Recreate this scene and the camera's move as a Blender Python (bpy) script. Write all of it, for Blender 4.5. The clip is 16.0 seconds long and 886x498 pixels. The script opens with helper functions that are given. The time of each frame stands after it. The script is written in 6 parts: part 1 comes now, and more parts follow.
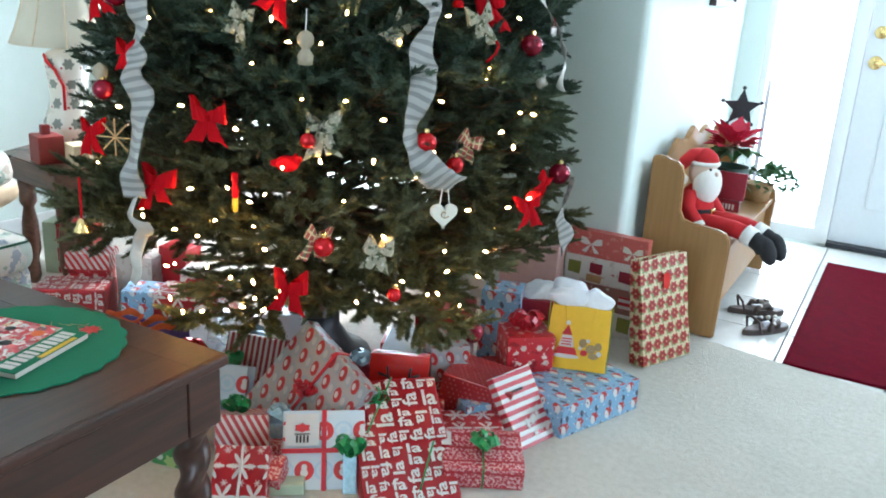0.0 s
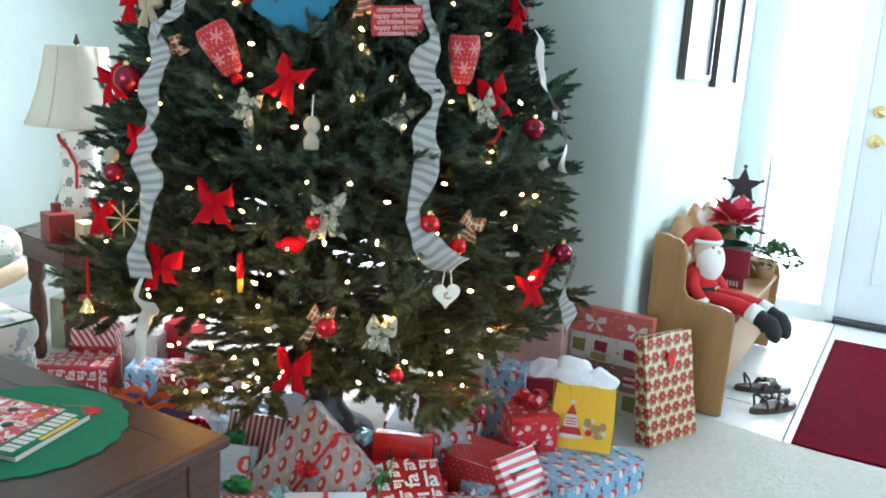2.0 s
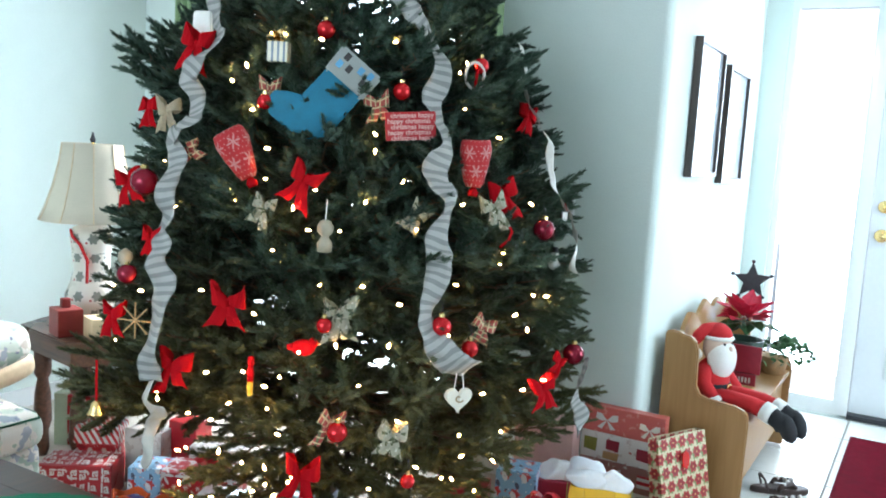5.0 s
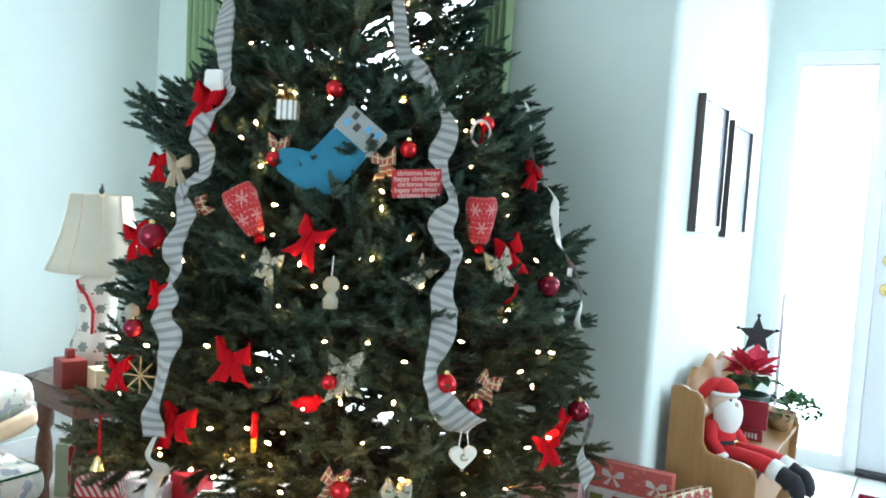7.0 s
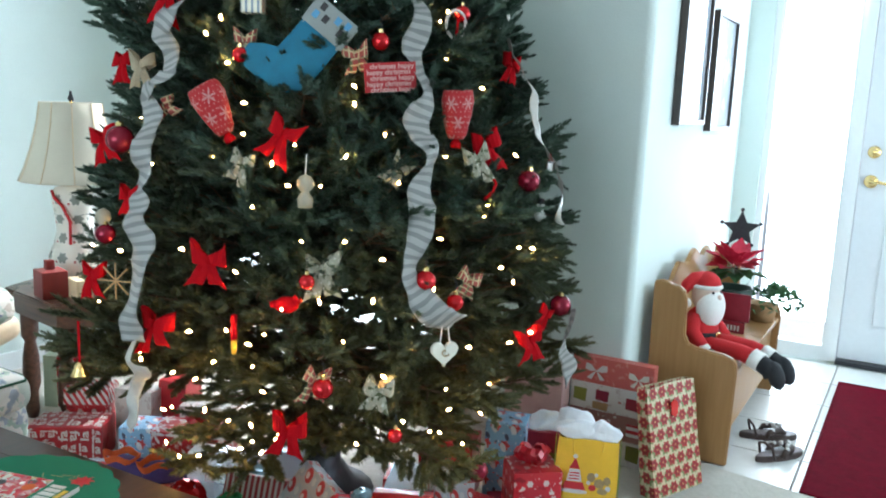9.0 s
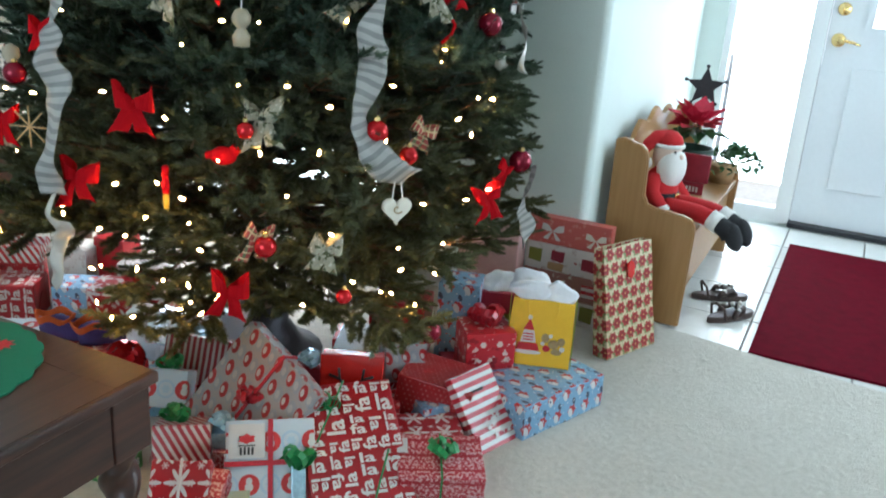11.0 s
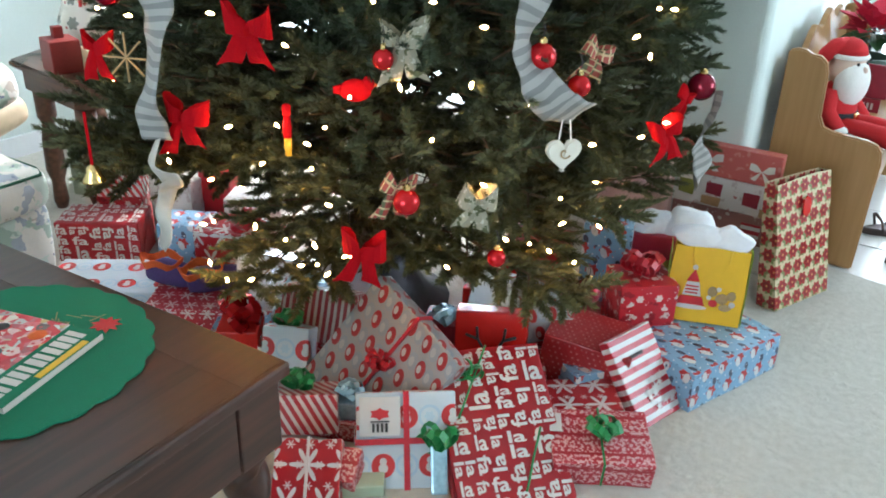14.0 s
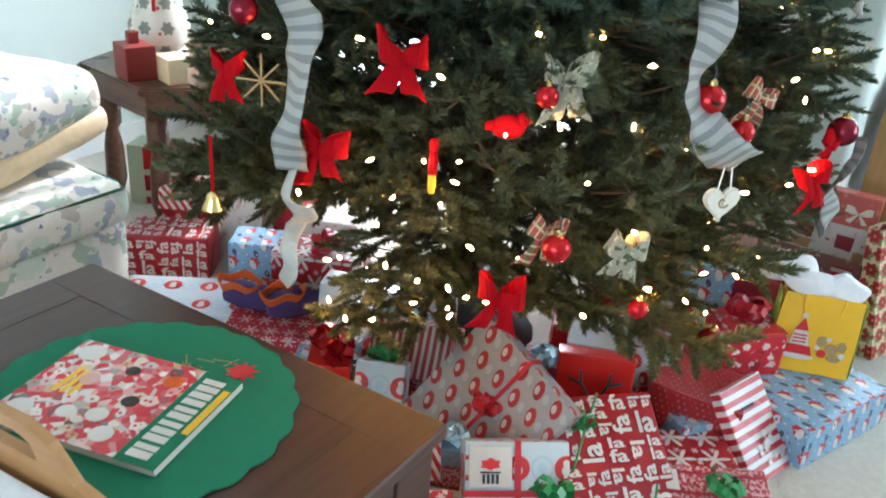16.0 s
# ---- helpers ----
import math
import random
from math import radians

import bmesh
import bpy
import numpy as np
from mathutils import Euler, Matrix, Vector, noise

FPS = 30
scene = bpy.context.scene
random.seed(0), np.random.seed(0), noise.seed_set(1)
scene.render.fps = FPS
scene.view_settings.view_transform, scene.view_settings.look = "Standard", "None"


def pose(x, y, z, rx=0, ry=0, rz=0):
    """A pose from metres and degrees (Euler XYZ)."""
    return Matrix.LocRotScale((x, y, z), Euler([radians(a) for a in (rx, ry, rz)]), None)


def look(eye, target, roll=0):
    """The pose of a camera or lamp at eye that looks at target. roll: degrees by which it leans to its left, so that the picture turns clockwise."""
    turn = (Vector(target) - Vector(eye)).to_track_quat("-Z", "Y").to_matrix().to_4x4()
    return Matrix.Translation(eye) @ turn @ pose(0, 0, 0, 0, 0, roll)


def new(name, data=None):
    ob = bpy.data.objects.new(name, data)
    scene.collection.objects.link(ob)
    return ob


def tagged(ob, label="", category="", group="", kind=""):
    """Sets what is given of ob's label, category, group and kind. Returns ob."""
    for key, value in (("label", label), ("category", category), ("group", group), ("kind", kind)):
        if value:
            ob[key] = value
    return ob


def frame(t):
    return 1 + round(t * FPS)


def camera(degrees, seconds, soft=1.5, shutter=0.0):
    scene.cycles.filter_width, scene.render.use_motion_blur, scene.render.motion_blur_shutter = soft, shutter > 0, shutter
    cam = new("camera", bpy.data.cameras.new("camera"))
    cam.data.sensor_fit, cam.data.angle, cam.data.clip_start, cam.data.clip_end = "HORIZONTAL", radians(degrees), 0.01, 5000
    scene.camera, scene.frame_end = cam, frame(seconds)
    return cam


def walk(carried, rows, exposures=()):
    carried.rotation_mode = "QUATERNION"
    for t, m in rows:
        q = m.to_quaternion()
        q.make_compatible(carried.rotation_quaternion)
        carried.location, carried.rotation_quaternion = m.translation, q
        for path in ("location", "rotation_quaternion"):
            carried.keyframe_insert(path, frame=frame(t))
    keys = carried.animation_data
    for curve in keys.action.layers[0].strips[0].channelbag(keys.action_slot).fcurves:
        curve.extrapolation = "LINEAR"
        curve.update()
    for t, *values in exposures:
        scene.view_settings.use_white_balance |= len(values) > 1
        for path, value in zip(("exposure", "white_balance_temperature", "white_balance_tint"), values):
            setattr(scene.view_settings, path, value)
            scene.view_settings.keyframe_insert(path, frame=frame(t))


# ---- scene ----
cam = camera(54.9, 16.0, soft=1.8, shutter=0.5)
METRES, EYE, TILT, LEAN, TURN = 1.06, 1.24, 0.0, 0.0, 28.4
ROWS = [
    (0.0, 0.0, 0.0, 0.0, 1.05, -17.47, -3.34),
    (0.5, 0.0006, -0.0006, 0.0068, 1.32, -16.41, -3.47),
    (1.0, 0.0025, -0.0009, 0.0114, 1.52, -15.28, -3.52),
    (1.5, 0.0071, -0.0049, 0.0172, 1.52, -13.81, -3.29),
    (2.0, 0.0097, -0.0101, 0.024, 1.56, -12.69, -3.31),
    (2.5, 0.0094, -0.0118, 0.0273, 1.72, -11.95, -3.28),
    (3.0, 0.0064, -0.0148, 0.033, 1.86, -10.85, -3.45),
    (3.5, 0.0012, -0.014, 0.041, 1.71, -9.68, -3.46),
    (4.0, -0.0056, -0.0051, 0.0445, 1.43, -9.45, -3.72),
    (4.5, -0.0095, -0.0, 0.0515, 1.62, -8.23, -3.66),
    (5.0, -0.01, -0.0014, 0.0598, 1.87, -6.98, -3.41),
    (7.5, -0.0145, -0.0089, 0.0841, 2.24, -3.68, -3.72),
    (8.0, -0.0114, -0.0034, 0.0778, 2.29, -5.64, -3.01),
    (8.5, -0.0003, 0.0057, 0.0636, 1.62, -8.09, -2.56),
    (9.0, 0.0105, 0.0223, 0.0543, 1.23, -9.98, -2.36),
    (9.5, 0.0262, 0.043, 0.0433, 0.29, -12.01, -2.39),
    (10.0, 0.0538, 0.0788, 0.0326, -0.13, -14.13, -3.03),
    (12.5, -0.1245, 0.3223, -0.0193, -3.11, -24.88, -4.09),
    (13.0, -0.1133, 0.4031, -0.019, 0.15, -25.36, -3.48),
    (13.5, -0.1012, 0.4505, -0.0244, 4.65, -25.14, -2.1),
    (14.0, -0.13, 0.4723, -0.0259, 3.69, -25.8, -1.67),
    (14.5, -0.2095, 0.5041, -0.0328, 2.73, -26.34, -1.2),
    (15.0, -0.2808, 0.5248, -0.0312, 4.1, -26.32, -1.7),
    (15.5, -0.3433, 0.5353, -0.0257, 5.39, -26.55, -3.23),
    (16.0, -0.3693, 0.5672, -0.0204, 4.6, -25.46, -3.95),
]
EXPOSURES = [(0.0, -0.02, 5900, 12), (3.0, 0.05, 5900, 12), (7.5, 0.02, 5900, 11), (8.5, -0.1, 5900, 11), (9.5, -0.23, 5950, 11), (12.5, -0.36, 6000, 11), (14.5, 0.02, 6050, 13), (16.0, 0.06, 6050, 13)]
walk(cam, [(t, pose(0, 0, EYE, TILT, LEAN, TURN) @ pose(METRES * x, METRES * y, METRES * z, 90 + pitch, roll, yaw)) for t, x, y, z, yaw, pitch, roll in ROWS], EXPOSURES)

# ---- world, sun and large lights ----
world = bpy.data.worlds.new("sky")
scene.world = world
world.use_nodes = True
wn = world.node_tree.nodes
sky = wn.new("ShaderNodeTexSky")
sky.sky_type, sky.sun_disc = "NISHITA", False
sky.sun_elevation, sky.sun_rotation = radians(40.3), radians(2)
wn["Background"].inputs["Strength"].default_value = 0.12
world.node_tree.links.new(sky.outputs[0], wn["Background"].inputs["Color"])
SUN = 5.0
sun = new("sun", bpy.data.lights.new("sun", "SUN"))
sun.data.energy, sun.data.angle, sun.data.color = SUN, radians(0.6), (1.0, 0.95, 0.87)
sun.matrix_world = look((-2.0, 6.0, 5.0), (-2.1, 2.6, 2.11))


def window_light(name, x, y, z, toward, w, h, watts, colour=(0.8, 0.93, 1.0)):
    lamp = new(name, bpy.data.lights.new(name, "AREA"))
    lamp.data.shape, lamp.data.size, lamp.data.size_y = "RECTANGLE", w, h
    lamp.data.energy, lamp.data.color = watts, colour
    lamp.matrix_world = look((x, y, z), toward)
    return lamp


window_light("tree_window_light", -2.33, 3.2, 1.25, (-2.33, 0, 1.1), 1.3, 2.0, 82)
window_light("sidelight_light", -0.54, 4.99, 1.15, (-0.4, 3.0, 0.9), 0.38, 2.0, 30)
window_light("door_glass_light", 0.15, 5.0, 1.5, (0.1, 3.0, 1.0), 0.5, 0.9, 8)
window_light("back_window_light", -0.9, -2.95, 1.35, (-1.1, 2.0, 0.5), 2.9, 1.9, 112)
# unseen fill added from the east to brighten the hall's picture wall
window_light("east_fill_light", 2.65, 3.55, 1.4, (-0.9, 3.3, 0.9), 1.7, 1.6, 84)

# ---- materials ----


class Nodes:
    """Short-hand for one material's node tree."""

    def __init__(self, name):
        self.mat = bpy.data.materials.new(name)
        self.mat.use_nodes = True
        self.tree = self.mat.node_tree
        self.bsdf = self.tree.nodes["Principled BSDF"]

    def add(self, kind, **inputs):
        node = self.tree.nodes.new(kind)
        for key, value in inputs.items():
            self.put(node.inputs[key], value)
        return node

    def put(self, socket, value):
        if isinstance(value, bpy.types.NodeSocket):
            self.tree.links.new(value, socket)
        elif isinstance(value, tuple) and len(value) == 3 and socket.type == "RGBA":
            socket.default_value = (*value, 1)
        else:
            socket.default_value = value

    def m(self, op, a, b=0.0, c=0.0):
        node = self.tree.nodes.new("ShaderNodeMath")
        node.operation = op
        for socket, value in zip(node.inputs, (a, b, c)):
            self.put(socket, value)
        return node.outputs[0]

    def mix(self, fac, a, b):
        node = self.tree.nodes.new("ShaderNodeMix")
        node.data_type = "RGBA"
        for key, value in ((0, fac), (6, a), (7, b)):
            self.put(node.inputs[key], value)
        return node.outputs[2]

    def noise(self, scale, coord="Object", detail=4.0, stretch=(1, 1, 1)):
        tc = self.tree.nodes.new("ShaderNodeTexCoord")
        mp = self.add("ShaderNodeMapping", Vector=tc.outputs[coord], Scale=stretch)
        return self.add("ShaderNodeTexNoise", Vector=mp.outputs[0], Scale=scale, Detail=detail).outputs[0]

    def ramp(self, fac, stops):
        node = self.tree.nodes.new("ShaderNodeValToRGB")
        self.put(node.inputs[0], fac)
        els = node.color_ramp.elements
        while len(els) < len(stops):
            els.new(0.5)
        for el, (pos, col) in zip(els, stops):
            el.position, el.color = pos, (*col, 1)
        return node.outputs[0]

    def bump(self, height, strength, distance=0.01):
        node = self.add("ShaderNodeBump", Height=height, Strength=strength, Distance=distance)
        self.put(self.bsdf.inputs["Normal"], node.outputs[0])

    def done(self, colour, rough, metal=0.0, **more):
        self.put(self.bsdf.inputs["Base Color"], colour)
        self.put(self.bsdf.inputs["Roughness"], rough)
        self.put(self.bsdf.inputs["Metallic"], metal)
        for key, value in more.items():
            self.put(self.bsdf.inputs[key.replace("_", " ")], value)
        return self.mat


def shade(c, f):
    return tuple(min(1.0, v * f) for v in c)


def surface(name, c, rough=0.6, grain=60.0, spread=0.15, bump=0.15, metal=0.0, stretch=(1, 1, 1), **more):
    """A surface with variation at two scales and fine relief."""
    n = Nodes(name)
    fine, broad = n.noise(grain, stretch=stretch), n.noise(grain / 14, stretch=stretch)
    both = n.m("ADD", n.m("MULTIPLY", fine, 0.55), n.m("MULTIPLY", broad, 0.45))
    col = n.ramp(both, [(0.3, shade(c, 1 - spread)), (0.5, c), (0.72, shade(c, 1 + spread))])
    n.bump(fine, bump, 0.004)
    r = n.m("ADD", n.m("MULTIPLY", broad, 0.16), rough - 0.08)
    return n.done(col, r, metal, **more)


def wood(name, dark, light, rough=0.35, axis=1, **more):
    n = Nodes(name)
    st = [9, 9, 9]
    st[axis] = 0.7
    grain, broad = n.noise(7, stretch=tuple(st), detail=8), n.noise(2.2)
    f = n.m("ADD", n.m("MULTIPLY", grain, 0.7), n.m("MULTIPLY", broad, 0.3))
    col = n.ramp(f, [(0.32, dark), (0.62, light)])
    n.bump(grain, 0.08, 0.002)
    return n.done(col, n.m("ADD", n.m("MULTIPLY", broad, 0.2), rough - 0.1), 0.0, **more)


def wrap(name, base, layers, rough=0.32):
    """Printed gift paper: layers of (kind, colour, cell in metres, size 0..0.5, shift x, shift y) on the unwrapped sides."""
    n = Nodes(name)
    tc = n.tree.nodes.new("ShaderNodeTexCoord")
    sep = n.add("ShaderNodeSeparateXYZ", Vector=tc.outputs["UV"])
    u, v = sep.outputs[0], sep.outputs[1]
    col = base
    for kind, ink, cell, size, sx, sy in layers:
        if kind in ("stripe", "slant"):
            w = u if kind == "stripe" else n.m("ADD", u, n.m("MULTIPLY", v, 0.6))
            if kind == "stripe" and sx:
                w = v
            mask = n.m("LESS_THAN", n.m("FRACT", n.m("DIVIDE", w, cell)), size)
        elif kind == "fleck":
            mp = n.add("ShaderNodeMapping", Vector=tc.outputs["UV"], Location=(sx * 3.7, sy * 5.1, sx + sy))
            tex = n.add("ShaderNodeTexNoise", Vector=mp.outputs[0], Scale=1.0 / cell, Detail=3.0)
            mask = n.m("GREATER_THAN", tex.outputs[0], size)
        else:
            cu, cv = n.m("ADD", n.m("DIVIDE", u, cell), sx), n.m("ADD", n.m("DIVIDE", v, cell), sy)
            cu = n.m("ADD", cu, n.m("MULTIPLY", n.m("MODULO", n.m("FLOOR", n.m("ABSOLUTE", cv)), 2.0), 0.5))
            fu, fv = n.m("SUBTRACT", n.m("FRACT", cu), 0.5), n.m("SUBTRACT", n.m("FRACT", cv), 0.5)
            d = n.m("SQRT", n.m("ADD", n.m("MULTIPLY", fu, fu), n.m("MULTIPLY", fv, fv)))
            a = n.m("ARCTAN2", fv, fu)
            if kind == "disc":
                mask = n.m("LESS_THAN", d, size)
            elif kind == "oval":
                lean, cross = n.m("ADD", fu, n.m("MULTIPLY", fv, 0.25)), n.m("MULTIPLY", fv, 0.62)
                mask = n.m("LESS_THAN", n.m("SQRT", n.m("ADD", n.m("MULTIPLY", lean, lean), n.m("MULTIPLY", cross, cross))), size)
            elif kind == "ring":
                mask = n.m("LESS_THAN", n.m("ABSOLUTE", n.m("SUBTRACT", d, size)), size * 0.22)
            elif kind == "flake":
                arm = n.m("POWER", n.m("ABSOLUTE", n.m("COSINE", n.m("MULTIPLY", a, 3.0))), 3.0)
                mask = n.m("LESS_THAN", d, n.m("MULTIPLY", n.m("ADD", n.m("MULTIPLY", arm, 0.8), 0.2), size))
            else:
                arm = n.m("COSINE", n.m("MULTIPLY", a, 6.0))
                mask = n.m("LESS_THAN", d, n.m("MULTIPLY", n.m("ADD", n.m("MULTIPLY", arm, 0.15), 0.85), size))
        col = n.mix(mask, col, ink)
    n.bump(n.noise(26, detail=2), 0.25, 0.006)
    return n.done(col, n.m("ADD", n.m("MULTIPLY", n.noise(9), 0.2), rough - 0.1))


RED, WHITE = (0.36, 0.01, 0.016), (0.6, 0.59, 0.57)
M = {}
M["wall"] = surface("mint_wall_paint", (0.66, 0.74, 0.70), 0.75, 140, 0.03, 0.25)
M["ceiling"] = surface("ceiling_paint", (0.8, 0.8, 0.78), 0.85, 120, 0.03, 0.2)
M["trim"] = surface("white_trim_paint", (0.78, 0.8, 0.8), 0.4, 60, 0.03, 0.05)
M["carpet"] = surface("cream_carpet", (0.56, 0.53, 0.46), 0.95, 420, 0.22, 0.9, stretch=(1, 1, 1))
M["tile"] = surface("white_floor_tile", (0.72, 0.72, 0.68), 0.25, 30, 0.06, 0.03)
M["grout"] = surface("grey_grout", (0.34, 0.32, 0.29), 0.9, 200, 0.15, 0.3)
M["doormat"] = surface("burgundy_mat", (0.115, 0.003, 0.012), 0.97, 300, 0.4, 0.9, Specular_IOR_Level=0.05)
M["door"] = surface("white_door_paint", (0.72, 0.76, 0.78), 0.35, 50, 0.03, 0.04)
M["brass"] = surface("polished_brass", (0.83, 0.61, 0.26), 0.2, 40, 0.08, 0.02, metal=1.0)
M["dark_metal"] = surface("dark_metal", (0.05, 0.05, 0.055), 0.45, 60, 0.2, 0.05, metal=0.8)
M["curtain"] = surface("green_curtain", (0.27, 0.38, 0.2), 0.85, 180, 0.12, 0.3)
M["pine"] = wood("honey_pine", (0.31, 0.16, 0.052), (0.37, 0.196, 0.07), 0.4, 2)
M["walnut"] = wood("dark_walnut", (0.018, 0.006, 0.004), (0.062, 0.02, 0.011), 0.38, 1, Specular_IOR_Level=0.5, Coat_Weight=0.2, Coat_Roughness=0.2)
M["walnut_inlay"] = wood("reddish_walnut_band", (0.03, 0.01, 0.006), (0.06, 0.02, 0.011), 0.38, 1, Specular_IOR_Level=0.55, Coat_Weight=0.2, Coat_Roughness=0.2)
M["cherry"] = wood("brown_cherry", (0.06, 0.027, 0.016), (0.15, 0.068, 0.038), 0.3, 0)
M["oak"] = wood("golden_oak", (0.34, 0.17, 0.06), (0.5, 0.27, 0.11), 0.4, 0)
M["frame"] = wood("dark_frame_wood", (0.02, 0.014, 0.011), (0.05, 0.033, 0.025), 0.4, 2)
M["felt"] = surface("green_felt", (0.006, 0.165, 0.085), 0.95, 400, 0.15, 0.5)
M["felt_dark"] = surface("dark_green_felt_edge", (0.012, 0.09, 0.045), 0.95, 400, 0.15, 0.4)
M["bark"] = surface("fir_bark", (0.13, 0.085, 0.05), 0.9, 60, 0.35, 0.8)
M["velvet"] = surface("red_velvet", (0.36, 0.003, 0.007), 0.95, 200, 0.12, 0.3, Specular_IOR_Level=0.1)
M["red_gloss"] = surface("red_glass", (0.5, 0.01, 0.014), 0.12, 40, 0.08, 0.0, metal=0.55)
M["dark_gloss"] = surface("burgundy_glass", (0.2, 0.006, 0.022), 0.14, 40, 0.1, 0.0, metal=0.5)
M["lace"] = wrap("cream_lace", (0.3, 0.285, 0.21), [("fleck", (0.08, 0.09, 0.04), 0.02, 0.54, 0, 0), ("fleck", (0.5, 0.47, 0.38), 0.01, 0.6, 4, 2), ("fleck", (0.3, 0.08, 0.06), 0.02, 0.68, 7, 5)], 0.8)
M["plaid"] = wrap("plaid_ribbon", (0.3, 0.06, 0.045), [("stripe", (0.1, 0.11, 0.05), 0.02, 0.35, 0, 0), ("stripe", (0.5, 0.4, 0.22), 0.013, 0.25, 1, 0), ("stripe", (0.5, 0.36, 0.2), 0.03, 0.14, 0, 0)], 0.8)
M["burlap"] = surface("burlap", (0.36, 0.3, 0.2), 0.95, 350, 0.3, 0.8)
M["cream"] = surface("cream_ceramic", (0.7, 0.66, 0.56), 0.4, 60, 0.08, 0.05)
M["grey_felt"] = surface("pale_grey_felt", (0.3, 0.32, 0.3), 0.9, 260, 0.1, 0.4)
M["natural_wood"] = surface("natural_light_wood", (0.32, 0.28, 0.2), 0.6, 80, 0.12, 0.1)
M["pot"] = surface("dark_green_pot", (0.02, 0.045, 0.03), 0.4, 60, 0.2, 0.1)
M["white_cloth"] = surface("white_cloth", (0.78, 0.77, 0.73), 0.9, 260, 0.08, 0.5)
M["skin_cloth"] = surface("pale_cloth", (0.66, 0.5, 0.4), 0.9, 200, 0.06, 0.3)
M["red_cloth"] = surface("red_cloth", (0.52, 0.016, 0.02), 0.9, 240, 0.15, 0.5)
M["black_cloth"] = surface("black_cloth", (0.018, 0.019, 0.022), 0.85, 200, 0.3, 0.4)
M["sock_blue"] = surface("blue_glitter_felt", (0.012, 0.16, 0.26), 0.7, 500, 0.3, 0.5)
M["green_ribbon"] = surface("green_ribbon", (0.02, 0.22, 0.06), 0.35, 90, 0.25, 0.1)
M["red_ribbon"] = surface("red_ribbon", (0.5, 0.015, 0.03), 0.35, 90, 0.2, 0.1)
M["silver_blue"] = surface("silver_blue_foil", (0.4, 0.6, 0.7), 0.25, 90, 0.3, 0.2, metal=0.35)
M["tissue"] = surface("white_tissue", (0.8, 0.82, 0.86), 0.8, 70, 0.05, 0.6)
M["yellow"] = surface("yellow_paper", (0.78, 0.46, 0.02), 0.4, 40, 0.06, 0.08)
M["olive"] = surface("olive_paper", (0.2, 0.2, 0.03), 0.5, 40, 0.1, 0.1)
M["silver_foil"] = surface("crumpled_silver_foil", (0.78, 0.8, 0.9), 0.18, 38, 0.12, 1.0, metal=0.9)
M["white_satin"] = surface("white_satin_ribbon", (0.46, 0.44, 0.39), 0.4, 60, 0.1, 0.2)
M["pale_green"] = surface("pale_green_paper", (0.42, 0.5, 0.36), 0.4, 40, 0.08, 0.1)
M["lime"] = surface("lime_paper", (0.36, 0.5, 0.06), 0.5, 40, 0.1, 0.1)
M["orange"] = surface("orange_felt", (0.6, 0.1, 0.015), 0.85, 200, 0.15, 0.4)
M["purple"] = surface("purple_felt", (0.06, 0.035, 0.14), 0.85, 200, 0.2, 0.4)
M["maroon"] = surface("maroon_paper", (0.25, 0.012, 0.03), 0.4, 40, 0.15, 0.1)
M["pink"] = surface("rose_paper", (0.6, 0.36, 0.33), 0.5, 40, 0.08, 0.1)
M["foil"] = surface("white_foil", (0.86, 0.89, 0.93), 0.2, 25, 0.04, 0.12, metal=0.1)
M["ink_white"] = surface("white_ink", (0.62, 0.59, 0.56), 0.4, 40, 0.04, 0.02)
M["ink_dark"] = surface("dark_ink", (0.03, 0.025, 0.025), 0.5, 40, 0.1, 0.02)
M["ink_red"] = surface("red_ink", (0.55, 0.02, 0.025), 0.4, 40, 0.05, 0.02)
M["ink_blue"] = surface("blue_ink", (0.1, 0.3, 0.5), 0.4, 40, 0.05, 0.02)
M["red_paper"] = surface("red_paper", RED, 0.3, 30, 0.08, 0.12)
M["red_shiny"] = surface("red_shiny_paper", (0.6, 0.025, 0.02), 0.18, 30, 0.06, 0.15)
M["brick_red"] = surface("brick_red_tin", (0.2, 0.022, 0.018), 0.45, 60, 0.12, 0.08)
M["shade"] = surface("cream_lamp_shade", (0.6, 0.55, 0.43), 0.85, 200, 0.04, 0.2)
M["gold_fabric"] = surface("pale_gold_satin", (0.66, 0.52, 0.33), 0.5, 50, 0.12, 0.2)
M["basket"] = surface("tan_wicker", (0.4, 0.24, 0.11), 0.7, 120, 0.25, 0.4)
M["leaf"] = surface("ivy_leaf", (0.045, 0.13, 0.04), 0.5, 60, 0.35, 0.1)
M["petal"] = surface("poinsettia_petal", (0.6, 0.02, 0.06), 0.6, 60, 0.2, 0.1)
M["straw"] = surface("straw", (0.36, 0.25, 0.12), 0.85, 120, 0.2, 0.3)
M["glass_dark"] = surface("brown_sandal_leather", (0.05, 0.03, 0.024), 0.5, 80, 0.3, 0.2)
M["silver"] = surface("silver_beads", (0.6, 0.58, 0.55), 0.3, 80, 0.2, 0.2, metal=0.7)

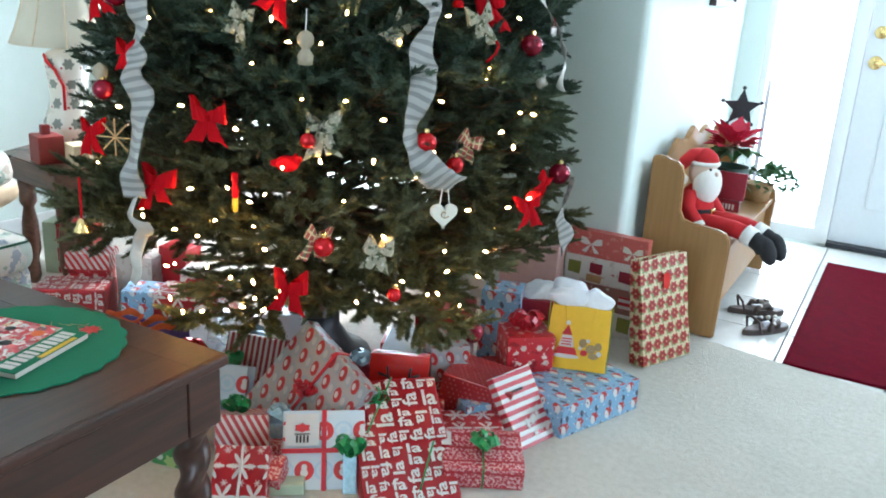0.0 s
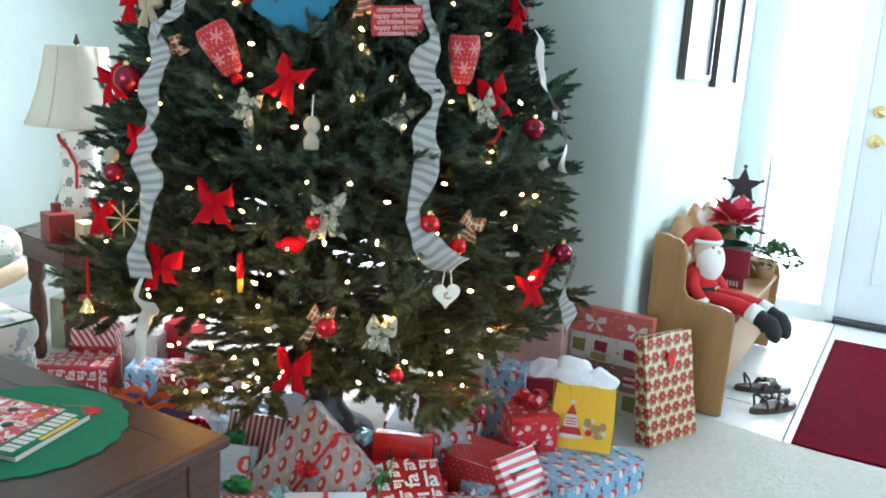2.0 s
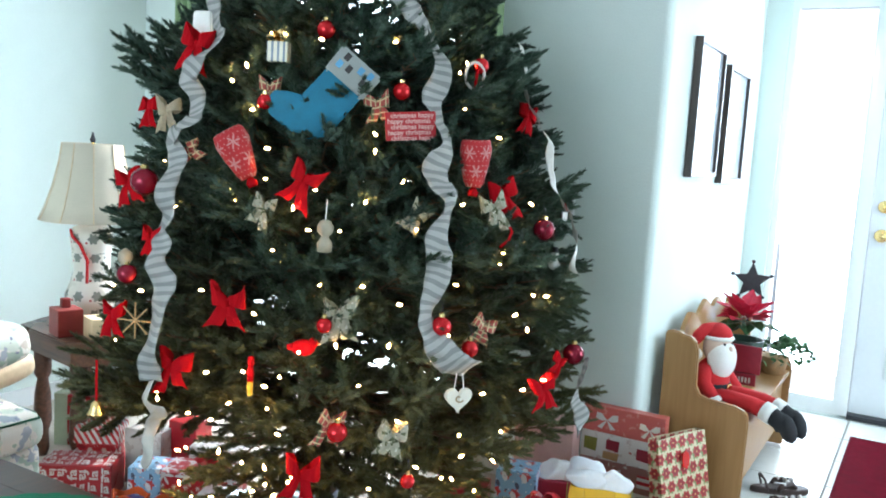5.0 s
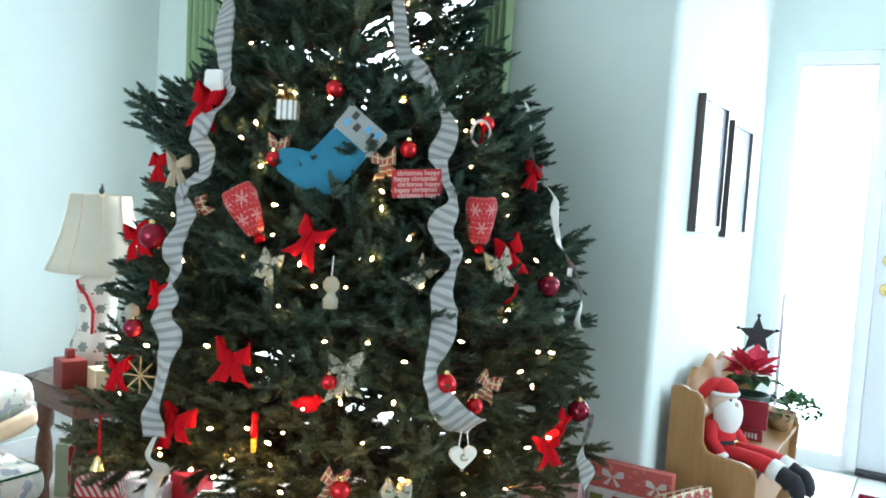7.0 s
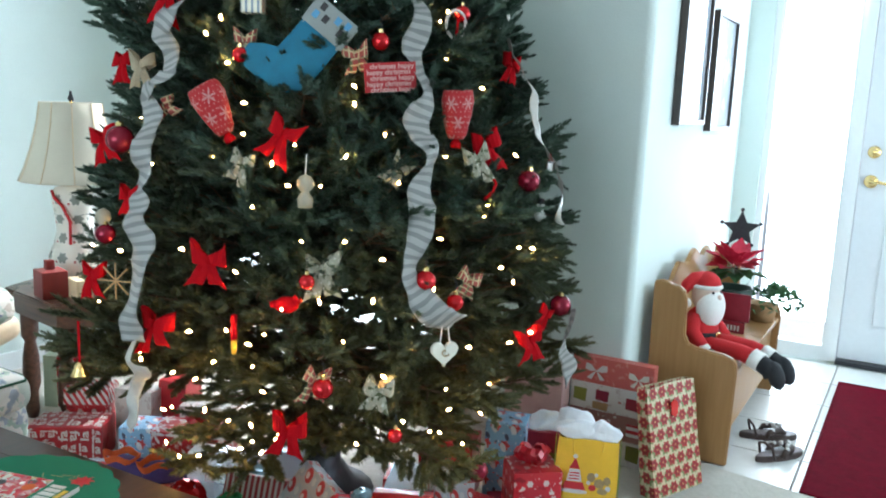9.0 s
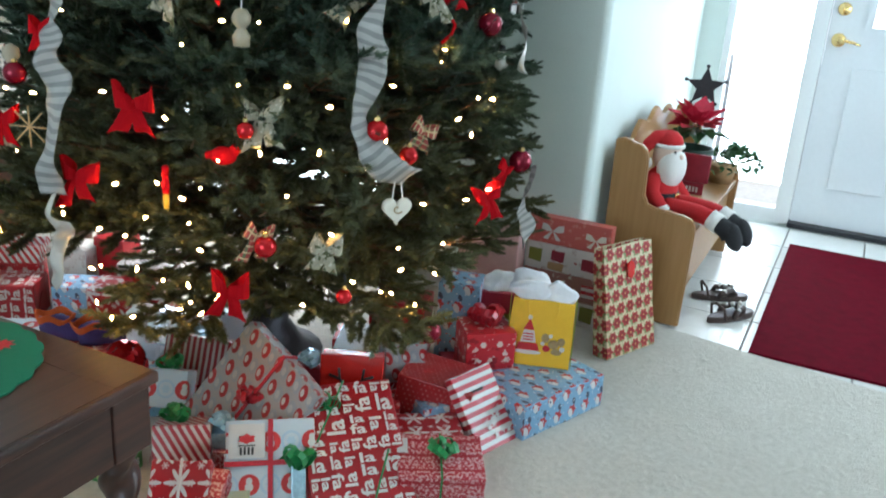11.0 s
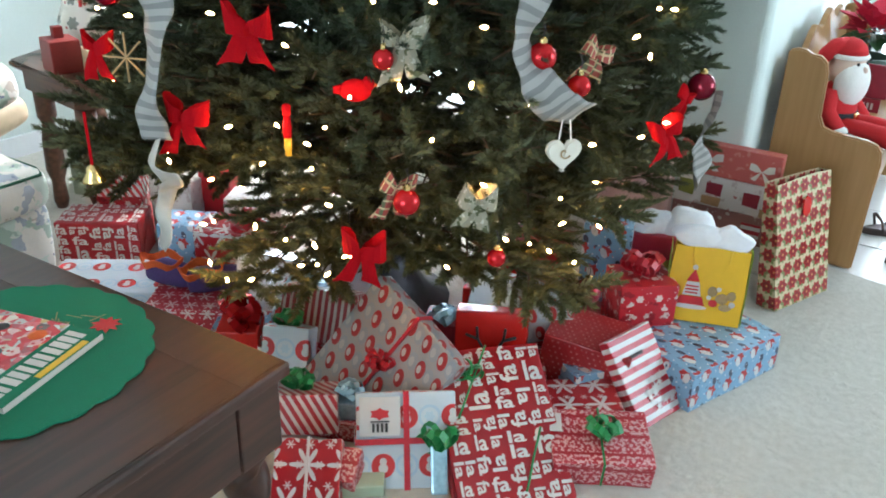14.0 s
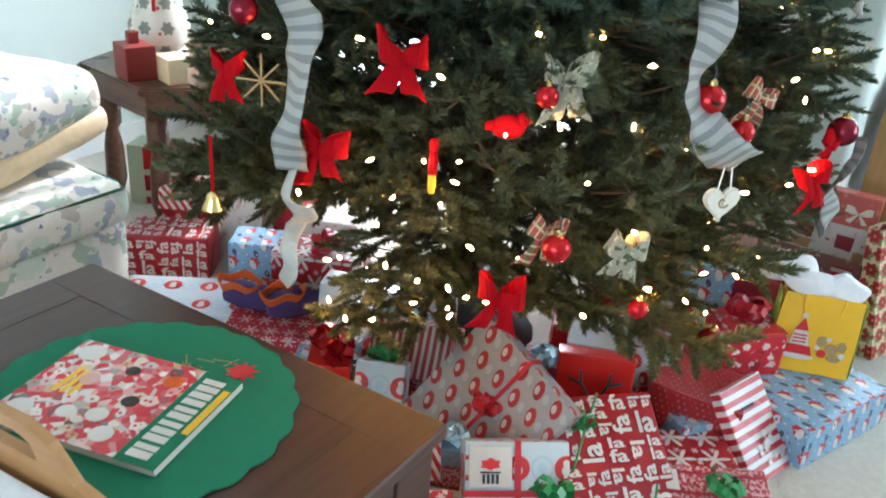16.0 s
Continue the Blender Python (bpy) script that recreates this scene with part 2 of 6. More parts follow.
M["fala"] = M["red_paper"]
M["snowman"] = wrap("snowman_circle_paper", (0.52, 0.59, 0.64), [("disc", (0.55, 0.03, 0.03), 0.098, 0.25, 0, 0), ("disc", WHITE, 0.098, 0.1, 0, 0.05), ("disc", WHITE, 0.098, 0.075, 0, -0.09), ("disc", (0.4, 0.53, 0.64), 0.098, 0.25, 0.5, 0.0), ("disc", (0.52, 0.59, 0.64), 0.098, 0.19, 0.5, 0.0), ("flower", (0.42, 0.55, 0.64), 0.098, 0.12, 0.5, 0.0)])
M["oval"] = wrap("grey_oval_paper", (0.31, 0.305, 0.3), [("oval", (0.34, 0.02, 0.022), 0.052, 0.24, 0, 0), ("oval", (0.46, 0.44, 0.42), 0.052, 0.11, 0.07, 0.04), ("oval", (0.27, 0.3, 0.325), 0.052, 0.24, 0.5, 0.0), ("oval", (0.37, 0.38, 0.385), 0.052, 0.13, 0.55, 0.04)])
M["flake"] = wrap("red_snowflake_paper", RED, [("flake", WHITE, 0.075, 0.48, 0, 0), ("flake", WHITE, 0.04, 0.24, 0.4, 0.7)])
M["stripe"] = wrap("red_white_striped_paper", WHITE, [("stripe", (0.44, 0.015, 0.03), 0.0255, 0.52, 1, 0)])
M["dark_stripe"] = wrap("dark_red_striped_paper", (0.5, 0.44, 0.4), [("stripe", (0.28, 0.014, 0.022), 0.017, 0.55, 0, 0)])
M["knit"] = wrap("red_knit_print_paper", (0.4, 0.025, 0.04), [("fleck", (0.6, 0.36, 0.36), 0.008, 0.53, 0, 0), ("disc", (0.62, 0.35, 0.34), 0.012, 0.2, 0, 0), ("stripe", (0.35, 0.015, 0.025), 0.05, 0.15, 1, 0)])
M["weave"] = wrap("red_zigzag_paper", (0.32, 0.014, 0.018), [("disc", (0.45, 0.18, 0.16), 0.014, 0.18, 0, 0), ("slant", (0.3, 0.012, 0.015), 0.02, 0.3, 0, 0)])
M["blue_print"] = wrap("blue_holiday_paper", (0.2, 0.37, 0.53), [("flower", (0.45, 0.03, 0.03), 0.062, 0.3, 0, 0), ("oval", WHITE, 0.062, 0.15, 0.07, 0.12), ("oval", (0.05, 0.06, 0.1), 0.062, 0.11, 0.4, 0.55), ("disc", (0.65, 0.7, 0.75), 0.028, 0.08, 0.2, 0.3), ("fleck", (0.08, 0.1, 0.16), 0.014, 0.67, 2, 1), ("fleck", (0.5, 0.08, 0.07), 0.018, 0.68, 6, 3)])
M["flower_print"] = wrap("cream_poinsettia_paper", (0.58, 0.5, 0.31), [("flower", (0.2, 0.24, 0.09), 0.047, 0.45, 0.18, 0.12), ("flower", (0.36, 0.022, 0.022), 0.047, 0.47, 0, 0), ("ring", (0.2, 0.012, 0.015), 0.047, 0.2, 0, 0), ("disc", (0.62, 0.42, 0.15), 0.047, 0.06, 0, 0)])
M["red_gold"] = wrap("red_white_leaf_paper", (0.5, 0.02, 0.03), [("flower", (0.62, 0.5, 0.44), 0.05, 0.22, 0, 0), ("fleck", (0.66, 0.56, 0.5), 0.03, 0.6, 0, 0), ("fleck", (0.28, 0.008, 0.015), 0.03, 0.6, 3, 1)])
M["stocking_print"] = wrap("white_stocking_paper", (0.62, 0.58, 0.54), [("fleck", (0.5, 0.42, 0.38), 0.03, 0.6, 0.2, 0), ("fleck", (0.42, 0.14, 0.12), 0.022, 0.68, 3, 1)], 0.4)
M["bow_print"] = wrap("red_bow_print_paper", (0.52, 0.1, 0.08), [("fleck", (0.58, 0.2, 0.16), 0.02, 0.6, 1, 2)], 0.4)
M["rust_print"] = wrap("rust_print_paper", (0.3, 0.13, 0.11), [("fleck", (0.55, 0.48, 0.42), 0.03, 0.6, 2, 4)], 0.4)
M["tree_print"] = wrap("red_snow_print", (0.45, 0.02, 0.035), [("flake", (0.72, 0.6, 0.58), 0.05, 0.42, 0, 0), ("disc", (0.65, 0.4, 0.4), 0.018, 0.14, 0.3, 0)])
M["candy"] = wrap("candy_stripe_paper", WHITE, [("slant", (0.5, 0.02, 0.03), 0.024, 0.5, 0, 0)])
M["hex"] = wrap("red_square_ring_paper", (0.66, 0.58, 0.54), [("slant", (0.42, 0.02, 0.03), 0.02, 0.55, 0, 0)])
M["green_print"] = wrap("green_holiday_paper", (0.06, 0.26, 0.08), [("disc", (0.66, 0.7, 0.62), 0.05, 0.2, 0, 0), ("flower", (0.4, 0.55, 0.2), 0.07, 0.3, 0.4, 0.3)])
M["gold_stripe"] = wrap("grey_stripe_foil", (0.62, 0.58, 0.44), [("stripe", (0.16, 0.2, 0.25), 0.014, 0.4, 0, 0)], 0.25)
M["ribbon"] = wrap("sheer_striped_ribbon", (0.34, 0.335, 0.315), [("stripe", (0.2, 0.205, 0.195), 0.023, 0.45, 1, 0)], 0.6)
n = Nodes("magazine_cover_print")
tc = n.tree.nodes.new("ShaderNodeTexCoord")
cells = n.add("ShaderNodeTexVoronoi", Vector=tc.outputs["UV"], Scale=78.0)
sep = n.add("ShaderNodeSeparateXYZ", Vector=cells.outputs["Color"])
pick = n.ramp(sep.outputs[0], [(0.0, (0.5, 0.03, 0.04)), (0.3, (0.62, 0.05, 0.06)), (0.5, (0.8, 0.74, 0.7)), (0.66, (0.1, 0.04, 0.04)), (0.74, (0.6, 0.12, 0.14)), (0.85, (0.75, 0.72, 0.7)), (1.0, (0.5, 0.3, 0.12))])
col = n.mix(n.m("LESS_THAN", cells.outputs["Distance"], 0.22), pick, (0.5, 0.04, 0.05))
M["cover"] = n.done(col, 0.22)
M["floral"] = wrap("floral_upholstery", (0.7, 0.68, 0.62), [("fleck", (0.56, 0.64, 0.56), 0.09, 0.56, 0, 0), ("fleck", (0.36, 0.46, 0.38), 0.06, 0.59, 2, 1), ("fleck", (0.36, 0.4, 0.46), 0.06, 0.6, 5, 3), ("fleck", (0.5, 0.45, 0.38), 0.07, 0.63, 8, 2), ("fleck", (0.2, 0.22, 0.3), 0.03, 0.68, 5, 3)], 0.9)
M["berry_print"] = wrap("cream_pottery_berries", (0.7, 0.67, 0.58), [("flower", (0.22, 0.24, 0.2), 0.075, 0.3, 0.2, 0.1), ("disc", (0.4, 0.08, 0.07), 0.075, 0.07, 0.55, 0.3)], 0.3)

n = Nodes("clear_glass")
M["glass"] = n.done((1, 1, 1), 0.02, 0.0, Transmission_Weight=1.0, IOR=1.45)
n = Nodes("picture_glass")
M["picture_glass"] = n.done(n.mix(n.m("GREATER_THAN", n.noise(9), 0.55), (0.5, 0.55, 0.6), (0.68, 0.7, 0.7)), 0.06)


def glow(name, colour, strength):
    n = Nodes(name)
    return n.done(shade(colour, 0.8), 0.5, 0.0, Emission_Color=colour, Emission_Strength=strength)


M["bulb"] = glow("warm_bulb", (1.0, 0.5, 0.15), 225.0)
M["daylight"] = glow("overcast_backdrop", (0.93, 0.98, 1.0), 2.2)

# needles: green on top, blue-grey below, paler at the fresh tips, depth shade in the tint
n = Nodes("fir_needles")
shoot = n.tree.nodes.new("ShaderNodeAttribute")
shoot.attribute_name = "shoot"
geo = n.tree.nodes.new("ShaderNodeNewGeometry")
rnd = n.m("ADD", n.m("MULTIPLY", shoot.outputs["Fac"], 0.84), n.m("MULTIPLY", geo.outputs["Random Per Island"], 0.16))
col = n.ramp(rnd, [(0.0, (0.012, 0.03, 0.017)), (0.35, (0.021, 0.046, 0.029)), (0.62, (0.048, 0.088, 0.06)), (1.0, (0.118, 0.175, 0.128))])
broad = n.noise(3.0)
col = n.mix(n.m("MULTIPLY", n.m("MAXIMUM", n.m("SUBTRACT", broad, 0.45), 0.0), 1.6), col, (0.05, 0.068, 0.022))
# lower needles: olive-brown of their own plus warm bulb light put into the colour
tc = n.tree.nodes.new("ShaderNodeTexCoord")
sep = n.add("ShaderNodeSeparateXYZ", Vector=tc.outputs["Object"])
low_warm = n.m("SUBTRACT", 1.2, n.m("ADD", sep.outputs[2], n.m("MULTIPLY", broad, 0.35)))
low_warm = n.m("MULTIPLY", n.m("MINIMUM", n.m("MAXIMUM", low_warm, 0.0), 0.6), 1.5)
col = n.mix(low_warm, col, n.ramp(rnd, [(0.0, (0.05, 0.054, 0.018)), (0.5, (0.115, 0.116, 0.04)), (1.0, (0.21, 0.195, 0.078))]))
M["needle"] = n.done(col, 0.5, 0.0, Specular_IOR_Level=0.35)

# ---- mesh tools ----


def link(name, bm, material, parent=None, label="", smooth=False):
    me = bpy.data.meshes.new(name)
    bm.to_mesh(me)
    bm.free()
    for one in material if isinstance(material, (list, tuple)) else (material,):
        me.materials.append(one)
    if smooth:
        me.shade_smooth()
    ob = new(name, me)
    if parent:
        ob.parent = parent
    if label:
        ob["label"] = label
    return ob


def part(name, bm, material, parent, label="", smooth=False):
    return link(name, bm, material, parent, label, smooth)


def thing(name, m, label, category, group=""):
    ob = new(name)
    ob.empty_display_size = 0.05
    ob.matrix_world = m
    return tagged(ob, label, category, group)


def uv_box(bm):
    """Metric unwrapping by each face's main direction."""
    layer = bm.loops.layers.uv.verify()
    for f in bm.faces:
        a = [abs(c) for c in f.normal]
        for lo in f.loops:
            x, y, z = lo.vert.co
            lo[layer].uv = (y, z) if a[0] >= max(a[1], a[2]) else ((x, z) if a[1] >= a[2] else (x, y))


def box(w, d, h, bevel=0.0, at=(0, 0, 0), seg=2, cuts=0, wobble=0.0, seed=0):
    """A box standing on z = at.z, centred in x and y."""
    bm = bmesh.new()
    bmesh.ops.create_cube(bm, size=1, matrix=Matrix.Translation((at[0], at[1], at[2] + h / 2)) @ Matrix.Diagonal((w, d, h, 1)))
    if cuts:
        bmesh.ops.subdivide_edges(bm, edges=bm.edges[:], cuts=cuts, use_grid_fill=True)
    if wobble:
        for v in bm.verts:
            v.co += noise.noise_vector(v.co * 14 + Vector((seed * 7.1, 0, 0))) * wobble
    if bevel:
        sharp = [e for e in bm.edges if e.is_manifold and e.calc_face_angle() > 0.6]
        bmesh.ops.bevel(bm, geom=sharp, offset=bevel, segments=seg, affect="EDGES", profile=0.6)
    bm.normal_update()
    uv_box(bm)
    return bm


def add_box(bm, x0, x1, y0, y1, z0, z1):
    bmesh.ops.create_cube(bm, size=1, matrix=Matrix.Translation(((x0 + x1) / 2, (y0 + y1) / 2, (z0 + z1) / 2)) @ Matrix.Diagonal((x1 - x0, y1 - y0, z1 - z0, 1)))
    return bm


def lathe(profile, segs=20, twist=None):
    """Turned shape from (radius, height) pairs; twist(z, angle) may swell the radius."""
    bm = bmesh.new()
    layer = bm.loops.layers.uv.verify()
    rings = []
    for r, z in profile:
        ring = []
        for i in range(segs):
            a = 2 * math.pi * i / segs
            k = r * (twist(z, a) if twist else 1)
            ring.append(bm.verts.new((k * math.cos(a), k * math.sin(a), z)))
        rings.append(ring)
    for j in range(len(rings) - 1):
        for i in range(segs):
            k = (i + 1) % segs
            f = bm.faces.new((rings[j][i], rings[j][k], rings[j + 1][k], rings[j + 1][i]))
            r = max(profile[j][0], profile[j + 1][0])
            for lo, (s, z) in zip(f.loops, ((i, j), (i + 1, j), (i + 1, j + 1), (i, j + 1))):
                lo[layer].uv = (2 * math.pi * r * s / segs, profile[z][1])
    for ring, flip in ((rings[0], True), (rings[-1], False)):
        bm.faces.new(ring[::-1] if flip else ring)
    return bm


def tube(points, radius, segs=8, taper=None):
    bm = bmesh.new()
    pts = [Vector(p) for p in points]
    rings = []
    for i, p in enumerate(pts):
        way = (pts[min(i + 1, len(pts) - 1)] - pts[max(i - 1, 0)]).normalized()
        side = way.orthogonal().normalized() if i == 0 else (side - way * side.dot(way)).normalized()
        up = way.cross(side)
        r = radius * (taper[i] if taper else 1)
        rings.append([bm.verts.new(p + r * (math.cos(2 * math.pi * k / segs) * side + math.sin(2 * math.pi * k / segs) * up)) for k in range(segs)])
    for a, b in zip(rings, rings[1:]):
        for k in range(segs):
            bm.faces.new((a[k], a[(k + 1) % segs], b[(k + 1) % segs], b[k]))
    bm.faces.new(rings[0][::-1])
    bm.faces.new(rings[-1])
    return bm


def ball(r, at=(0, 0, 0), scale=(1, 1, 1), sub=3, turn=None):
    bm = bmesh.new()
    m = Matrix.Translation(at) @ (turn or Matrix()) @ Matrix.Diagonal((*scale, 1))
    bmesh.ops.create_icosphere(bm, subdivisions=sub, radius=r, matrix=m)
    return bm


def slab(outline, thick, bevel=0.0):
    """A flat outline in x and z, given thickness along y (front at y = 0)."""
    bm = bmesh.new()
    face = bm.faces.new([bm.verts.new((x, 0, z)) for x, z in outline])
    if face.calc_area() and face.normal.y > 0:
        face.normal_flip()
    out = bmesh.ops.extrude_face_region(bm, geom=[face])
    bmesh.ops.translate(bm, vec=(0, thick, 0), verts=[v for v in out["geom"] if isinstance(v, bmesh.types.BMVert)])
    bmesh.ops.recalc_face_normals(bm, faces=bm.faces[:])
    if bevel:
        rim = [e for e in bm.edges if e.is_manifold and e.calc_face_angle() > 1.2]
        bmesh.ops.bevel(bm, geom=rim, offset=bevel, segments=2, affect="EDGES")
    bm.normal_update()
    uv_box(bm)
    return bm


def merge(*parts):
    """One bmesh from several."""
    out = parts[0]
    for bm in parts[1:]:
        me = bpy.data.meshes.new("joining")
        bm.to_mesh(me)
        bm.free()
        out.from_mesh(me)
        bpy.data.meshes.remove(me)
    return out


def paint(bm, index):
    for f in bm.faces:
        f.material_index = index
    return bm


def strip(points, normals, width, thick=0.0012, wide=None):
    """A band of cloth along points; normals give the way across it."""
    bm = bmesh.new()
    layer = bm.loops.layers.uv.verify()
    pts, run, rows = [Vector(p) for p in points], 0.0, []
    for i, p in enumerate(pts):
        if i:
            run += (p - pts[i - 1]).length
        w = width * (wide[i] if wide else 1) / 2
        s = Vector(normals[i]).normalized()
        rows.append((bm.verts.new(p - s * w), bm.verts.new(p + s * w), run, w))
    for (a, b, r0, w0), (c, d, r1, w1) in zip(rows, rows[1:]):
        f = bm.faces.new((a, b, d, c))
        for lo, uv in zip(f.loops, ((-w0, r0), (w0, r0), (w1, r1), (-w1, r1))):
            lo[layer].uv = uv
    return bm


def lettering(words, name, material, parent, label=""):
    """Raised print in the built-in font: (text, height, matrix)."""
    verts, faces = [], []
    for text, size, m in words:
        cu = bpy.data.curves.new("print", "FONT")
        cu.body, cu.size, cu.align_x, cu.align_y, cu.resolution_u, cu.offset = text, size, "CENTER", "CENTER", 2, 0.022 * size
        ob = bpy.data.objects.new("print", cu)
        me = bpy.data.meshes.new_from_object(ob)
        base = len(verts)
        verts += [tuple(m @ v.co) for v in me.vertices]
        faces += [[base + i for i in p.vertices] for p in me.polygons]
        bpy.data.objects.remove(ob)
        bpy.data.curves.remove(cu)
        bpy.data.meshes.remove(me)
    me = bpy.data.meshes.new(name)
    me.from_pydata(verts, [], faces)
    me.materials.append(material)
    ob = new(name, me)
    ob.parent = parent
    if label:
        ob["label"] = label
    return ob

# ---- the large structure ----
LEFT, WIN, ENTRY, PIC, RIGHT, BACK, HIGH = -3.52, 3.0, 4.9, -0.87, 2.6, -2.9, 2.85


def structure(name, bm, material, label="", category="", smooth=False):
    return tagged(link(name, bm, material, None, "", smooth), label, category, "", "structure")


bm = add_box(bmesh.new(), LEFT - 0.15, LEFT, BACK - 0.15, WIN + 0.15, -0.1, HIGH)
structure("wall_west", bm, M["wall"], "pale mint painted wall behind the lamp table", "wall")

WX0, WX1, WZ0, WZ1 = -3.02, -1.64, 0.12, 2.4
bm = bmesh.new()
for b in ((LEFT, WX0, WIN, WIN + 0.15, -0.1, HIGH), (WX1, PIC - 0.13, WIN, WIN + 0.15, -0.1, HIGH),
          (WX0, WX1, WIN, WIN + 0.15, -0.1, WZ0), (WX0, WX1, WIN, WIN + 0.15, WZ1, HIGH)):
    add_box(bm, *b)
structure("wall_north", bm, M["wall"], "pale mint painted wall with the window behind the tree", "wall")

bm = add_box(bmesh.new(), PIC - 0.13, PIC, WIN, ENTRY, -0.1, HIGH)
edge = [e for e in bm.edges if all(abs(v.co.x - PIC) < 1e-4 and abs(v.co.y - WIN) < 1e-4 for v in e.verts)]
bmesh.ops.bevel(bm, geom=edge, offset=0.03, segments=6, affect="EDGES", profile=0.5)
for v in bm.verts:
    v.co.x -= 0.04 * max(0, v.co.y - 3.1) / 1.8
structure("wall_hall", bm, M["wall"], "pale mint hall wall with a rounded corner and two pictures", "wall")

SX0, SX1, DX0, DX1, DTOP = -0.785, -0.345, -0.3, 0.61, 2.2
bm = bmesh.new()
for b in ((PIC - 0.13, SX0, ENTRY, ENTRY + 0.15, -0.1, HIGH), (SX0, DX1 + 0.04, ENTRY, ENTRY + 0.15, DTOP, HIGH),
          (DX1 + 0.04, RIGHT, ENTRY, ENTRY + 0.15, -0.1, HIGH), (SX0, DX1 + 0.04, ENTRY, ENTRY + 0.15, -0.1, -0.012)):
    add_box(bm, *b)
structure("wall_entry", bm, M["wall"], "pale mint wall round the front door", "wall")
# the opening in this wall is added to let the east fill through
bm = bmesh.new()
for b in ((RIGHT, RIGHT + 0.15, BACK - 0.15, 2.65, -0.1, HIGH), (RIGHT, RIGHT + 0.15, 4.45, ENTRY + 0.15, -0.1, HIGH), (RIGHT, RIGHT + 0.15, 2.65, 4.45, -0.1, 0.55), (RIGHT, RIGHT + 0.15, 2.65, 4.45, 2.25, HIGH)):
    add_box(bm, *b)
structure("wall_east", bm, M["wall"], "plain pale mint wall with an unseen opening added for fill light", "wall")
bm = bmesh.new()
for b in ((LEFT, -2.4, BACK - 0.15, BACK, -0.1, HIGH), (0.6, RIGHT, BACK - 0.15, BACK, -0.1, HIGH),
          (-2.4, 0.6, BACK - 0.15, BACK, -0.1, 0.35), (-2.4, 0.6, BACK - 0.15, BACK, 2.35, HIGH)):
    add_box(bm, *b)
structure("wall_south", bm, M["wall"], "plain pale mint wall with a wide window", "wall")
bm = add_box(bmesh.new(), LEFT - 0.15, RIGHT + 0.15, BACK - 0.15, WIN + 0.15, HIGH, HIGH + 0.1)
add_box(bm, PIC - 0.13, RIGHT + 0.15, WIN + 0.15, ENTRY + 0.15, HIGH, HIGH + 0.1)
structure("ceiling", bm, M["ceiling"], "plain white ceiling", "ceiling")

# carpet with a soft uneven pile, its edge running a little askew at the hall tiles
bm = bmesh.new()
CARPET = [(LEFT, BACK), (RIGHT, BACK), (RIGHT, 2.72), (-0.24, 3.075), (PIC + 0.02, 3.175), (PIC + 0.02, 3.0), (LEFT, 3.0)]
low = [bm.verts.new((x, y, -0.05)) for x, y in CARPET]
top = [bm.verts.new((x, y, 0)) for x, y in CARPET]
bm.faces.new(top)
for i in range(len(low)):
    k = (i + 1) % len(low)
    bm.faces.new((low[i], low[k], top[k], top[i]))
n = Nodes("carpet_pile")
fine, mid, broad = n.noise(520), n.noise(48, detail=6), n.noise(5)
f = n.m("ADD", n.m("ADD", n.m("MULTIPLY", fine, 0.3), n.m("MULTIPLY", mid, 0.45)), n.m("MULTIPLY", broad, 0.25))
col = n.ramp(f, [(0.34, (0.53, 0.5, 0.43)), (0.5, (0.6, 0.57, 0.5)), (0.64, (0.66, 0.63, 0.56))])
n.bump(n.m("ADD", n.m("MULTIPLY", fine, 0.5), mid), 0.7, 0.012)
M["carpet"] = n.done(col, 0.95)
structure("floor", bm, M["carpet"], "cream cut-pile carpet", "carpet")

bm = add_box(bmesh.new(), PIC, RIGHT, 2.6, ENTRY + 0.14, -0.07, -0.016)
tiles = structure("hall_floor", bm, M["grout"], "white ceramic tile floor of the hall", "floor")
TILE = 0.365
first_tile = None
for i in range(9):
    for j in range(7):
        x, y = -0.4625 - TILE + i * TILE, 2.8425 + j * TILE
        if y > ENTRY or x > 1.9 or (x > 0.9 and j < 1):
            continue
        if first_tile is None:
            first_tile = part("tile", box(TILE - 0.007, TILE - 0.007, 0.012, 0.0015, seg=1), M["tile"], tiles)
            ob = first_tile
        else:
            ob = new("tile", first_tile.data)
            ob.parent = tiles
        ob.location = (x, y, -0.016)

# baseboards
for x0, x1, y0, y1, nm in ((LEFT, PIC - 0.03, WIN - 0.014, WIN, "baseboard"), (LEFT, LEFT + 0.014, BACK, WIN - 0.014, "baseboard"), (PIC, PIC + 0.014, WIN + 0.04, ENTRY, "baseboard")):
    bm = add_box(bmesh.new(), x0, x1, y0, y1, -0.01, 0.085)
    if x0 == PIC:
        for v in bm.verts:
            v.co.x -= 0.04 * max(0, v.co.y - 3.1) / 1.8
    structure(nm, bm, M["trim"], "white painted baseboard", "baseboard")

# window behind the tree
win = new("window_1")
win.location = ((WX0 + WX1) / 2, WIN, WZ0)
tagged(win, "white framed window full of bright daylight", "window", "", "structure")
W, H = WX1 - WX0, WZ1 - WZ0
bm = bmesh.new()
for b in ((-W / 2, W / 2, 0.05, 0.11, 0, 0.06), (-W / 2, W / 2, 0.05, 0.11, H - 0.06, H), (-W / 2, -W / 2 + 0.06, 0.05, 0.11, 0.06, H - 0.06),
          (W / 2 - 0.06, W / 2, 0.05, 0.11, 0.06, H - 0.06), (-0.025, 0.025, 0.055, 0.105, 0.06, H - 0.06)):
    add_box(bm, *b)
part("window_frame", bm, M["trim"], win)
